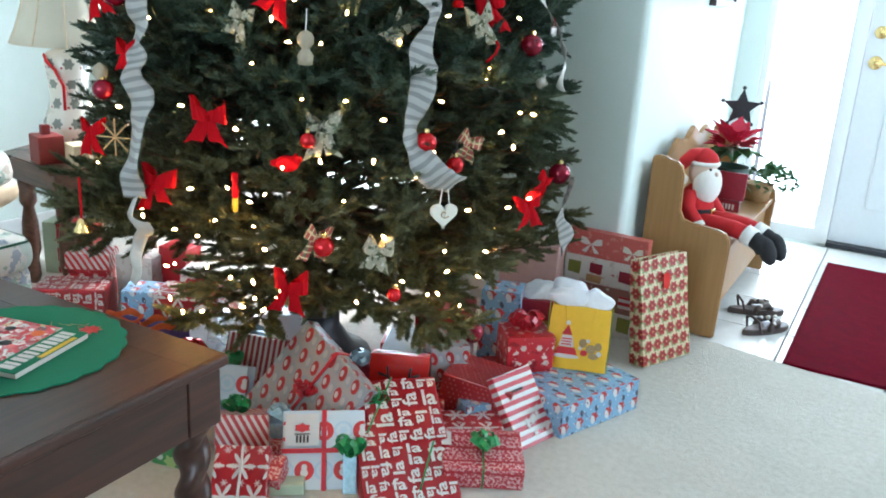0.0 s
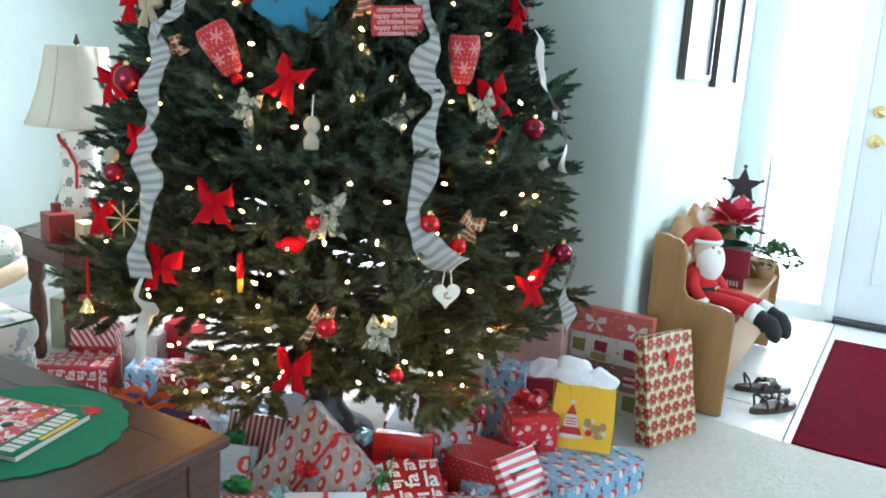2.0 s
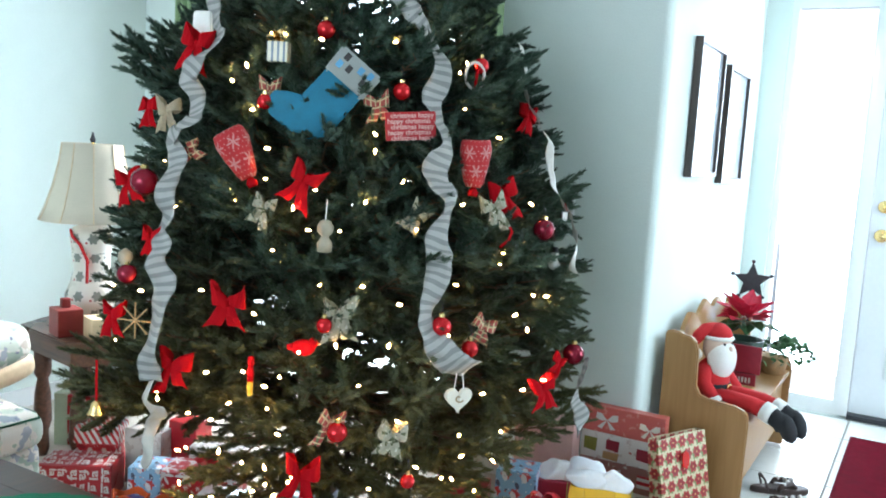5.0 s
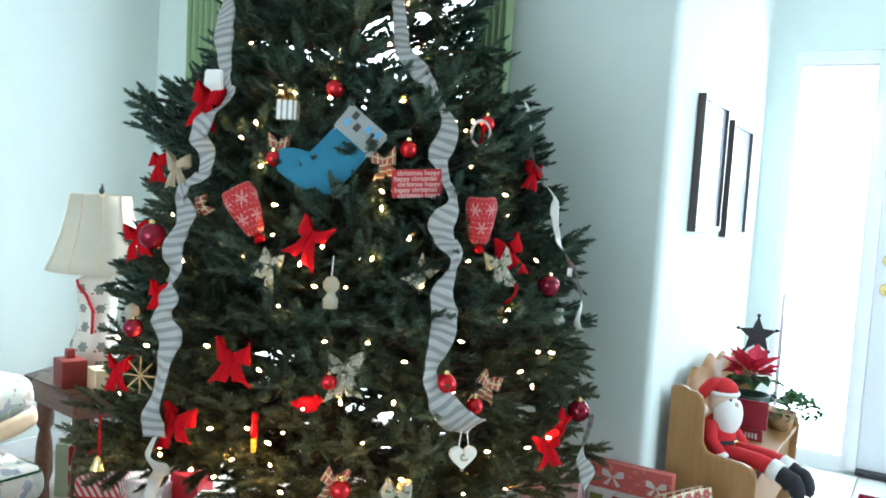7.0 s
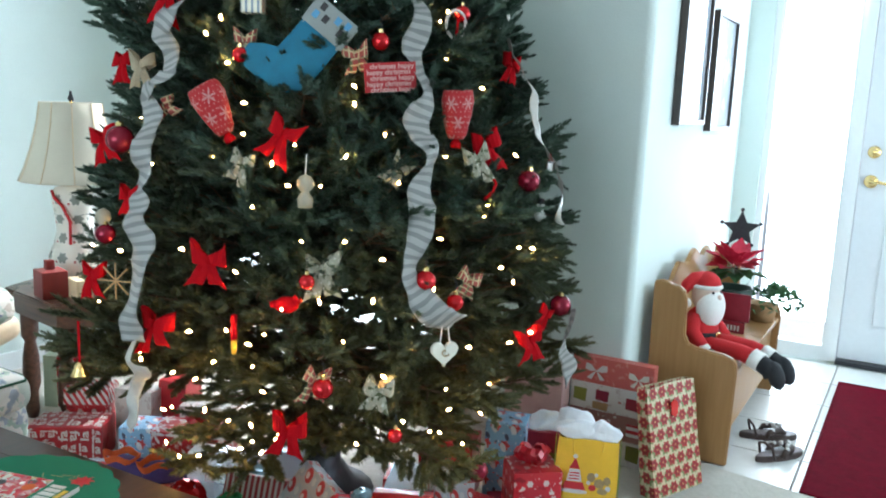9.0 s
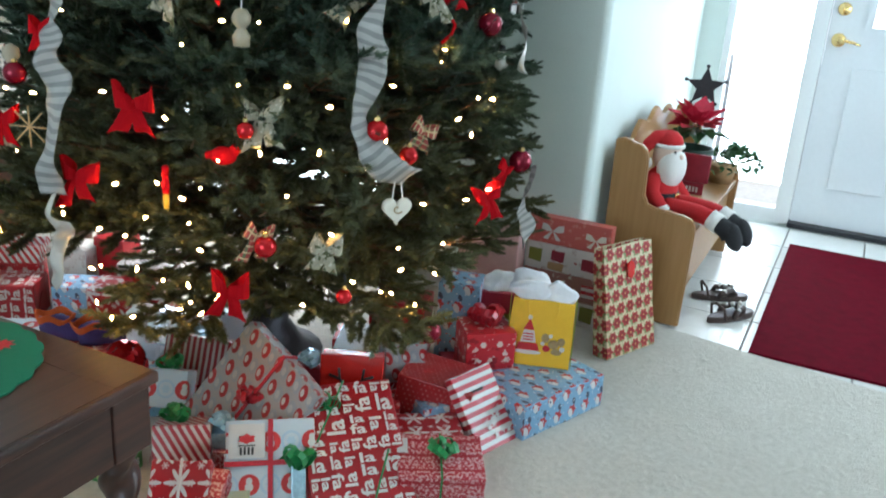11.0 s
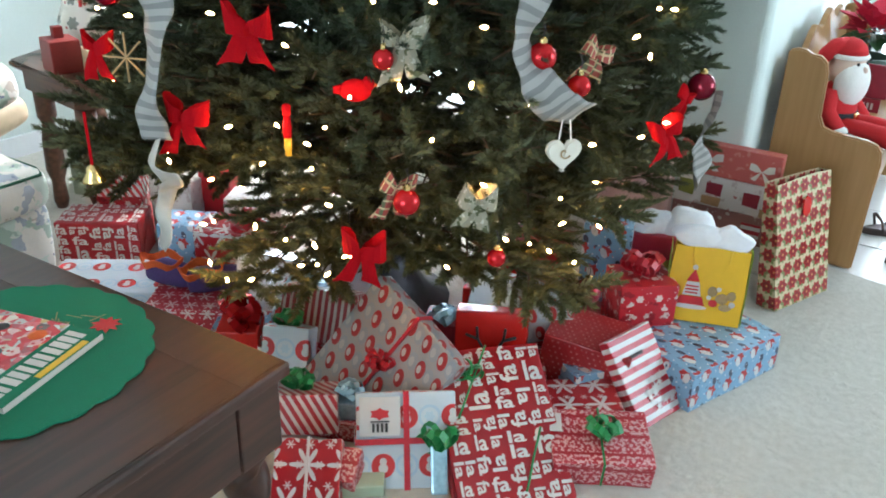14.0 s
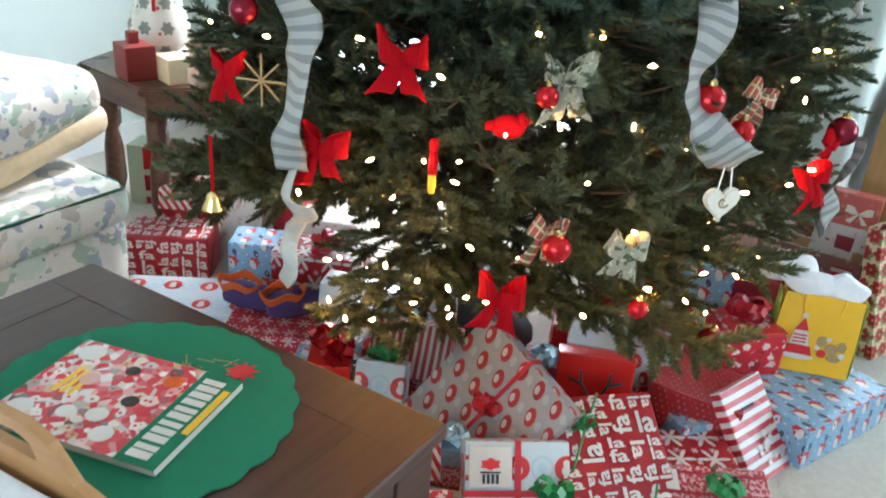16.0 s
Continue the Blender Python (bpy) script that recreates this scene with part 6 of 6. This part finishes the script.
def bow(angle, z, size, cloth, label, roll=0.0, out=0.012, knot=True):
    size *= 0.7
    b = hang("bow", angle, z, label, "bow", "bows on the tree", out, roll)
    for s in (-1, 1):
        pts, wide = [], []
        for t in np.linspace(0, 2 * math.pi, 15):
            k = (1 - math.cos(t)) / 2
            pts.append((s * size * 0.5 * k, -0.004 - size * 0.24 * math.sin(t), size * 0.22 * k))
            wide.append(0.25 + 0.75 * k ** 0.7)
        skew = random.uniform(-0.25, 0.25)
        bm = strip(pts, [(skew * s, 0.1, 1)] * 15, size * random.uniform(0.58, 0.74), wide=wide)
        for v in bm.verts:
            v.co += noise.noise_vector(v.co * 25 + Vector((angle, z * 9, s))) * size * 0.15
        ob = part("loop", bm, M[cloth], b)
        ob.modifiers.new("thickness", "SOLIDIFY").thickness = 0.002
        tail = bmesh.new()
        long = random.uniform(0.75, 1.15)
        layer = tail.loops.layers.uv.verify()
        rows = []
        for i in range(7):
            t = i / 6
            cx_, cz = s * size * (0.05 + 0.3 * t), -size * long * t
            hw = size * (0.11 + 0.13 * t)
            y = -0.006 - size * 0.08 * math.sin(3.5 * t)
            rows.append([tail.verts.new((cx_ - hw, y, cz + (0.1 * size if i == 6 and s > 0 else 0))), tail.verts.new((cx_, y - 0.004, cz + (0.13 * size if i == 6 else 0))), tail.verts.new((cx_ + hw, y, cz + (0.1 * size if i == 6 and s < 0 else 0)))])
        for a, c in zip(rows, rows[1:]):
            for k in range(2):
                f = tail.faces.new((a[k], a[k + 1], c[k + 1], c[k]))
                for lo in f.loops:
                    lo[layer].uv = (lo.vert.co.x, lo.vert.co.z)
        for v in tail.verts:
            v.co += noise.noise_vector(v.co * 20 + Vector((z * 9, angle, s))) * size * 0.1
        ob = part("tail", tail, M[cloth], b)
        ob.modifiers.new("thickness", "SOLIDIFY").thickness = 0.002
    part("knot", ball(size * 0.11, (0, -size * 0.1, 0), (0.9, 0.8, 1.15), 2), M[cloth], b, "", True)
    return b


VB = "red velvet bow tied on the tree"
for a, z, s, r in ((-58, 1.207, 0.105, 25), (-99, 1.166, 0.1, -10), (-87, 1.043, 0.08, 0), (-69.3, 0.924, 0.115, 5), (-92.4, 0.86, 0.085, 0), (-102, 1.352, 0.075, 0), (-77.7, 0.771, 0.1, 8), (-13.4, 1.188, 0.1, -20), (-9.3, 0.696, 0.105, -10), (-3, 0.748, 0.06, 30), (-55.6, 0.541, 0.11, 10), (12, 1.4, 0.085, 15)):
    bow(a, z, s, "velvet", VB, r, 0.012)
for a, z, s, r in ((-50.6, 0.914, 0.105, 0), (-65.5, 1.138, 0.075, 20), (-17.2, 1.156, 0.095, -20), (-35.6, 1.136, 0.075, 40), (-41, 0.632, 0.095, 10)):
    bow(a, z, s, "lace", "cream lace bow on the tree", r, 0.008)
bow(-93.3, 1.347, 0.085, "burlap", "brown burlap bow on the tree", 0, 0.02)
for a, z, s, r in ((-23.7, 0.871, 0.085, 25), (-43.3, 1.393, 0.085, -10), (-68.4, 1.415, 0.075, 0), (-51.3, 0.665, 0.08, 15), (-83.3, 1.254, 0.06, 60)):
    bow(a, z, s, "plaid", "red and tan plaid ribbon bow on the tree", r, 0.004)


def bauble(angle, z, r, glass, label, out=0.03):
    b = hang("bauble", angle, z, label, "bauble", "baubles on the tree", out)
    part("glass_ball", ball(r, (0, 0, -r), (1, 1, 1), 3), M[glass], b, "", True)
    cap = part("cap", lathe([(r * 0.28, -0.004), (r * 0.28, 0.006), (r * 0.1, 0.009)], 10), M["brass"], b, "small metal cap")
    part("hook", tube([(0, 0, 0.006), (0.003, 0, 0.02), (0.0, 0.006, 0.034), (-0.003, 0.014, 0.03)], 0.0009, 5), M["dark_metal"], cap)


for a, z, r in ((-33.3, 0.908, 0.026), (-27.8, 0.848, 0.021), (-56.1, 1.587, 0.023), (-37.4, 1.448, 0.022), (-68.5, 1.398, 0.019), (-10.2, 1.538, 0.022), (-38, 0.535, 0.018), (-53, 0.905, 0.018), (-50.3, 0.674, 0.024)):
    bauble(a, z, r, "red_gloss", "shiny red glass bauble on the tree")
for a, z, r in ((-1, 1.122, 0.03), (3, 0.785, 0.03), (-16, 0.37, 0.03), (-93.6, 1.205, 0.034), (-90.4, 0.98, 0.024)):
    bauble(a, z, r, "dark_gloss", "dark burgundy glass bauble on the tree")


def long_ribbon(stops, width, phase, cloth="ribbon", label="sheer white ribbon with grey stripes draped down the tree"):
    """A sheer striped ribbon falling over the branches through (angle, height) stops."""
    pts = [on_tree(a, z, 0.05) for a, z in stops]
    dense, across, wide = [], [], []
    for i in range(len(pts) - 1):
        p0, p1, p2, p3 = pts[max(i - 1, 0)], pts[i], pts[i + 1], pts[min(i + 2, len(pts) - 1)]
        for t in np.linspace(0, 1, 9)[:8]:
            q = 0.5 * (2 * p1 + (p2 - p0) * t + (2 * p0 - 5 * p1 + 4 * p2 - p3) * t * t + (3 * p1 - p0 - 3 * p2 + p3) * t ** 3)
            u = (i + t) * 0.7 + phase
            radial = Vector((q.x - TX, q.y - TY, 0)).normalized()
            run = (p2 - p0).normalized()
            flat = run.cross(radial).normalized()
            twist = 0.6 * math.sin(u * 1.7)
            dense.append(q + radial * 0.014 * math.sin(u * 2.3))
            across.append(flat * math.cos(twist) + radial * math.sin(twist))
            wide.append((0.86 + 0.14 * math.sin(u * 1.9 + 1)) * (0.82 + 0.42 * (i + t) / len(pts)))
    rb_ = thing("ribbon_garland", pose(TX, TY, 0), label, "ribbon", "ribbons on the tree")
    bm = strip([d - Vector((TX, TY, 0)) for d in dense], across, width, wide=wide)
    bmesh.ops.subdivide_edges(bm, edges=[e for e in bm.edges if abs(e.calc_length() - width) < width * 0.5 and len(e.link_faces) >= 1 and e.calc_length() > width * 0.5], cuts=4, use_grid_fill=True)
    for v in bm.verts:
        v.co += noise.noise_vector(v.co * 24 + Vector((phase, 0, 0))) * 0.007
    ob = part("band", bm, M[cloth], rb_, "", True)
    ob.modifiers.new("thickness", "SOLIDIFY").thickness = 0.0008


long_ribbon([(-99.4, 1.819), (-92.6, 1.719), (-89.7, 1.64), (-87, 1.576), (-82, 1.527), (-86, 1.474), (-88, 1.426), (-84.3, 1.377), (-82.5, 1.333), (-85.2, 1.3), (-87, 1.275), (-84.3, 1.226), (-84, 1.18), (-83.6, 1.144), (-83, 1.108), (-84, 1.068), (-81.8, 1.032), (-82.1, 0.999), (-80.7, 0.963), (-80.6, 0.907), (-80.1, 0.844), (-80.5, 0.78), (-80.3, 0.73)], 0.06, 0.0)
long_ribbon([(-80.3, 0.735), (-80, 0.695), (-78, 0.673), (-80.2, 0.635), (-81.3, 0.598), (-80.6, 0.56), (-82, 0.52)], 0.042, 2.4, "white_satin", "curled white satin ribbon end hanging from the tree")
long_ribbon([(-36.9, 1.828), (-37.2, 1.735), (-37.8, 1.674), (-33.5, 1.627), (-29.1, 1.58), (-27.6, 1.531), (-27.5, 1.495), (-29.2, 1.451), (-30.4, 1.408), (-29.9, 1.367), (-29.7, 1.312), (-31, 1.278), (-32.2, 1.244), (-31.8, 1.211), (-30.7, 1.175), (-31.5, 1.138), (-32.8, 1.093), (-33.4, 1.048), (-34.7, 0.997), (-36, 0.948), (-36.4, 0.904), (-35, 0.852), (-32.5, 0.808), (-28.3, 0.785)], 0.06, 1.7)
long_ribbon([(3, 0.75), (1.6, 0.7), (4, 0.64), (8, 0.58), (8.4, 0.537), (10, 0.5)], 0.05, 0.6)
long_ribbon([(14, 1.6), (11, 1.53), (13, 1.48), (10, 1.41), (9, 1.34), (6, 1.28), (9, 1.22), (12, 1.15), (10, 1.08), (5, 1.01), (7, 0.97)], 0.032, 3.1, "white_satin", "white satin ribbon down the shaded side of the tree")

# heart
h = hang("heart_ornament", -30.5, 0.774, "white painted wooden heart hanging from the ribbon", "ornament", out=0.045)
pts = []
for i in range(40):
    t = 2 * math.pi * i / 40
    pts.append((0.034 * math.sin(t) ** 3, -0.058 + 0.0021 * (13 * math.cos(t) - 5 * math.cos(2 * t) - 2 * math.cos(3 * t) - math.cos(4 * t))))
part("heart", slab(pts, 0.012, 0.003), M["cream"], h)
part("painted_swirl", tube([(0.0035 * t * math.cos(t * 1.6), -0.001, -0.055 + 0.0035 * t * math.sin(t * 1.6)) for t in np.linspace(0.3, 3.6, 16)], 0.0016, 5), M["straw"], h)
part("string", tube([(-0.012, 0.004, -0.035), (-0.004, 0.006, 0.03), (0.004, 0.006, 0.03), (0.012, 0.004, -0.035)], 0.0014, 5), M["white_cloth"], h)

# blue felt stocking
s = hang("felt_stocking", -54.8, 1.38, "bright blue felt stocking with white cuff on the tree", "stocking", out=0.012, roll=38)
body = [(-0.055, 0.1), (0.05, 0.1), (0.05, -0.02), (0.045, -0.06), (0.02, -0.09), (-0.03, -0.105), (-0.09, -0.105), (-0.115, -0.085), (-0.115, -0.055), (-0.09, -0.035), (-0.06, -0.02)]
part("foot", slab(body, 0.022, 0.006), M["sock_blue"], s)
cuff = part("cuff", slab([(-0.06, 0.06), (0.056, 0.06), (0.058, 0.135), (-0.062, 0.135)], 0.03, 0.006), M["grey_felt"], s, "pale grey felt cuff")
cuff.location.y = -0.004
for x, z, m in ((-0.04, 0.085, "ink_blue"), (-0.035, 0.11, "ink_dark"), (-0.015, 0.09, "ink_dark"), (0.01, 0.105, "ink_blue"), (0.03, 0.085, "ink_dark"), (0.035, 0.11, "ink_blue")):
    part("letter_bar", box(0.014, 0.002, 0.018, 0.0, (x, -0.0015, z)), M[m], cuff)

# red card with rows of print
c = hang("printed_card", -36.5, 1.343, "red card printed with rows of white letters", "card", out=0.035, roll=-5)
card = part("card", box(0.125, 0.004, 0.068, 0.001, (0, 0, -0.034)), M["red_paper"], c)
rows = ("christmas happy", "happy christmas", "christmas happy", "happy christmas", "christmas happy")
lettering([(t, 0.0165, Matrix.Translation((0.004 * (-1) ** j, -0.0028, 0.025 - j * 0.0135)) @ Matrix.Rotation(radians(90), 4, "X")) for j, t in enumerate(rows)], "white_lettering", M["pink"], card, "rows of pale printed words")

# red fabric pouches with snowflakes
def pouch(angle, z, roll, label):
    p = hang("fabric_pouch", angle, z, label, "ornament", out=0.03, roll=roll)
    bm = lathe([(0.018, -0.062), (0.024, -0.05), (0.036, -0.01), (0.04, 0.03), (0.036, 0.052), (0.034, 0.055), (0.03, 0.05)], 20)
    for v in bm.verts:
        v.co += noise.noise_vector(v.co * 20) * 0.004
    part("body", bm, M["pouch"], p, "", True)
    part("tassel", lathe([(0.012, -0.085), (0.014, -0.075), (0.006, -0.062)], 10), M["velvet"], p, "", True)


M["pouch"] = wrap("red_snowflake_cloth", (0.36, 0.012, 0.016), [("flake", (0.46, 0.2, 0.19), 0.045, 0.4, 0, 0), ("disc", (0.5, 0.2, 0.18), 0.012, 0.14, 0.4, 0.2)], 0.8)
pouch(-21.6, 1.265, 0, "red cloth goblet ornament with white snowflakes")
pouch(-71.8, 1.255, -28, "red cloth pouch ornament with white snowflakes")

# small ornaments
g = hang("gift_ornament", -67, 1.5, "tiny silver striped gift ornament with gold bow", "ornament", out=0.03)
part("box", box(0.05, 0.05, 0.048, 0.003, (0, 0, -0.024)), M["gold_stripe"], g)
curl_bow(g, (0, 0, 0.026), 0.028, "brass", 7)
d = hang("clothespin_figure", -53.6, 1.085, "small cream wooden peg figure ornament", "ornament", out=0.03)
part("figure", lathe([(0.016, -0.04), (0.018, -0.02), (0.01, -0.008), (0.009, -0.004), (0.018, 0.006), (0.019, 0.018), (0.012, 0.03), (0.003, 0.034)], 16), M["natural_wood"], d, "", True)
part("string", tube([(0, 0, 0.033), (0.002, 0.004, 0.08)], 0.0012, 5), M["white_cloth"], d)
d = hang("clothespin_figure", -91, 0.985, "small white peg figure ornament", "ornament", out=0.03)
part("figure", lathe([(0.014, -0.04), (0.016, -0.02), (0.01, -0.008), (0.018, 0.006), (0.016, 0.02), (0.003, 0.03)], 16), M["natural_wood"], d, "", True)
s = hang("straw_star", -86.5, 0.854, "woven straw star ornament on the tree", "ornament", out=0.02)
for i in range(4):
    a = i * math.pi / 4
    part("straw", tube([(-0.043 * math.cos(a), 0.001 * i, -0.043 * math.sin(a)), (0.043 * math.cos(a), 0.001 * i, 0.043 * math.sin(a))], 0.002, 6), M["straw"], s)
b = hang("bird_ornament", -56.5, 0.823, "small red cardinal ornament clipped to a branch", "ornament", out=-0.03)
b.scale = (0.62, 0.6, 0.8)
bird = merge(ball(0.028, (0, 0, 0), (1.6, 0.8, 0.9), 3), ball(0.018, (0.035, 0, 0.014), (1, 0.9, 1), 2), tube([(-0.03, 0, 0.002), (-0.06, 0, 0.0)], 0.014, 8, [1, 0.6]))
part("body", bird, M["velvet"], b, "", True)
part("beak", lathe([(0.006, 0), (0.0005, 0.014)], 8), M["orange"], b).matrix_basis = pose(0.05, 0, 0.012, 0, 90, 0)
nn = hang("soldier_ornament", -65, 0.75, "thin red and yellow wooden soldier ornament", "ornament", out=-0.015)
nn.scale = (0.65, 0.65, 0.65)
part("coat", lathe([(0.011, -0.01), (0.013, 0.02), (0.01, 0.035), (0.009, 0.05)], 12), M["velvet"], nn, "", True)
part("legs", lathe([(0.008, -0.06), (0.01, -0.04), (0.01, -0.01)], 12), M["yellow"], nn, "", True)
part("hat", lathe([(0.011, 0.05), (0.012, 0.075), (0.008, 0.08)], 12), M["velvet"], nn, "", True)
bl = hang("brass_bell", -91.4, 0.66, "small brass bell hanging on a red ribbon", "bell", out=0.05)
bl.scale = (0.75, 0.75, 0.75)
part("bell", lathe([(0.028, -0.045), (0.026, -0.04), (0.017, -0.022), (0.014, -0.008), (0.006, 0.0)], 20), M["brass"], bl, "", True)
part("ribbon", add_box(bmesh.new(), -0.004, 0.004, -0.001, 0.001, 0.0, 0.13), M["velvet"], bl, "long red ribbon")
rg = hang("ring_ornament", -15.1, 1.485, "white and red ring ornament on the tree", "ornament", out=0.03)
part("ring", tube([(0.028 * math.cos(t), 0, 0.034 * math.sin(t)) for t in np.linspace(0, 6.28, 25)], 0.004, 8), M["ink_white"], rg, "", True)
part("candy_cane", tube([(0.0, -0.004, -0.03), (0.004, -0.004, 0.01), (0.012, -0.004, 0.022), (0.02, -0.004, 0.012)], 0.004, 8), M["velvet"], rg, "", True)
cc = hang("candy_cane", -15.9, 1.087, "small red candy cane on the tree", "ornament", out=0.03)
part("cane", tube([(-0.02, 0, -0.03), (0.004, 0, -0.012), (0.012, 0, 0.01), (0.004, 0, 0.02)], 0.004, 8), M["velvet"], cc, "", True)
fr = hang("picture_ornament", 10.4, 1.15, "tiny dark framed picture ornament hanging from a twig", "ornament", out=0.05)
for bb in ((-0.016, 0.016, -0.045, -0.041), (-0.016, 0.016, -0.016, -0.012), (-0.016, -0.012, -0.041, -0.016), (0.012, 0.016, -0.041, -0.016)):
    part("frame_side", add_box(bmesh.new(), bb[0], bb[1], -0.003, 0.003, bb[2], bb[3]), M["frame"], fr)
part("backing", add_box(bmesh.new(), -0.012, 0.012, -0.001, 0.001, -0.041, -0.016), M["ink_white"], fr)
part("string", tube([(-0.008, 0, -0.012), (0, 0, 0.01), (0.008, 0, -0.012)], 0.0012, 5), M["velvet"], fr)
sm = hang("snowman_ornament", 14, 1.0, "white snowman ornament with black hat", "ornament", out=-0.03)
sm.scale = (0.75, 0.75, 0.75)
part("body", merge(ball(0.024, (0, 0, -0.03), sub=2), ball(0.018, (0, 0, 0.004), sub=2)), M["white_cloth"], sm, "", True)
part("hat", lathe([(0.018, 0.016), (0.018, 0.019), (0.011, 0.02), (0.011, 0.036), (0.003, 0.037)], 12), M["black_cloth"], sm)
bow(-88.7, 1.515, 0.11, "velvet", "red velvet bow on the ribbon", 10, 0.05)
g = hang("mitten_ornament", -91, 1.57, "white and red felt mitten ornament", "ornament", out=0.04)
part("mitten", slab([(-0.025, 0.03), (0.025, 0.03), (0.028, -0.02), (0.012, -0.045), (-0.014, -0.045), (-0.028, -0.02)], 0.014, 0.004), M["white_cloth"], g)
# ---- fairy lights ----
lights = thing("string_lights", pose(TX, TY, 0), "string of warm white mini lights with green wire in the tree", "lights")
SEEN = [(-86, 1.68), (-56, 1.67), (-40, 1.7), (-30, 1.7), (-40, 1.65), (-30, 1.66), (-37, 1.55), (-71, 1.55), (-69, 1.53), (-57, 1.54), (-76, 1.47), (-79, 1.43), (-72, 1.36), (-67, 1.27), (-66, 1.2), (-72, 1.15), (-60, 1.14), (-56, 1.18), (-85, 1.12), (-63, 1.04), (-83, 0.98), (-75, 0.94), (-87, 0.92), (-57, 1.09), (-51, 1.09), (-46, 1.16), (-44, 1.28), (-44, 1.32), (-36, 1.1), (-25, 1.16), (-20, 1.51), (-14, 1.52), (-18, 1.49), (-19, 1.4), (-2, 1.16), (-16, 1.04), (-18, 1.01), (-31, 0.99), (-47, 0.97), (-9, 0.93), (-4, 0.92), (-15, 0.89), (-12, 0.85), (-9, 1.33), (-72, 0.76), (-66, 0.77), (-65, 0.9), (-51, 0.84), (-47, 0.75), (-40, 0.93), (-62, 0.74), (-54, 0.97), (-81, 0.7), (-81, 0.68), (-75, 0.66), (-71, 0.65), (-60, 0.63), (-57, 0.82), (-42, 0.84), (-40, 0.66), (-34, 0.8), (-24, 0.71), (-28, 0.61), (-27, 0.55), (-28, 0.49), (-22, 0.44), (-14, 0.54), (-19, 0.52), (-14, 0.7), (-8, 0.71), (8, 0.5), (9, 0.47), (9, 0.56), (-76, 0.57), (-78, 0.56), (-78, 0.47), (-76, 0.44), (-70, 0.57), (-62, 0.54), (-72, 0.45), (-62, 0.5), (-57, 0.52), (-36, 0.54), (-66, 0.55), (-54, 0.61), (-44, 0.49)]
lr = random.Random(12)
spots = list(SEEN)
while len(spots) < 112:
    z = 0.4 + 1.5 * lr.random() ** 1.7
    spots.append((lr.uniform(-128, 28), z))
bulb_mesh = None
prev = None
for i, (a, z) in enumerate(spots):
    deep = 0.004 if i < len(SEEN) else lr.uniform(-0.2, -0.06)
    deep -= 0.17 if a > -6 and z < 0.75 else 0.0
    p = on_tree(a, z, deep) - Vector((TX, TY, 0))
    if bulb_mesh is None:
        bm = lathe([(0.0017, -0.003), (0.0028, 0.001), (0.003, 0.004), (0.0022, 0.0065), (0.0008, 0.0095)], 8)
        ob = part("bulb", bm, M["bulb"], lights, "glowing warm white bulb", True)
        bulb_mesh = ob.data
    else:
        ob = new("bulb", bulb_mesh)
        ob.parent = lights
    ob.matrix_basis = Matrix.Translation(p) @ Euler([lr.uniform(0, 6.3) for _ in range(3)]).to_matrix().to_4x4()
order = sorted(spots, key=lambda s: (round(s[1] / 0.12), s[0] if round(s[1] / 0.12) % 2 else -s[0]))
pts = []
for (a0, z0), (a1, z1) in zip(order, order[1:]):
    for t in (0, 0.33, 0.67):
        a, z = a0 + (a1 - a0) * t, z0 + (z1 - z0) * t
        pts.append(on_tree(a, z, -0.28 - 0.05 * math.sin(3.14 * t)) - Vector((TX, TY, 0)) - Vector((0, 0, 0.012 * math.sin(3.14 * t))))
part("wire", tube(pts, 0.001, 5), M["pot"], lights, "thin green wire")
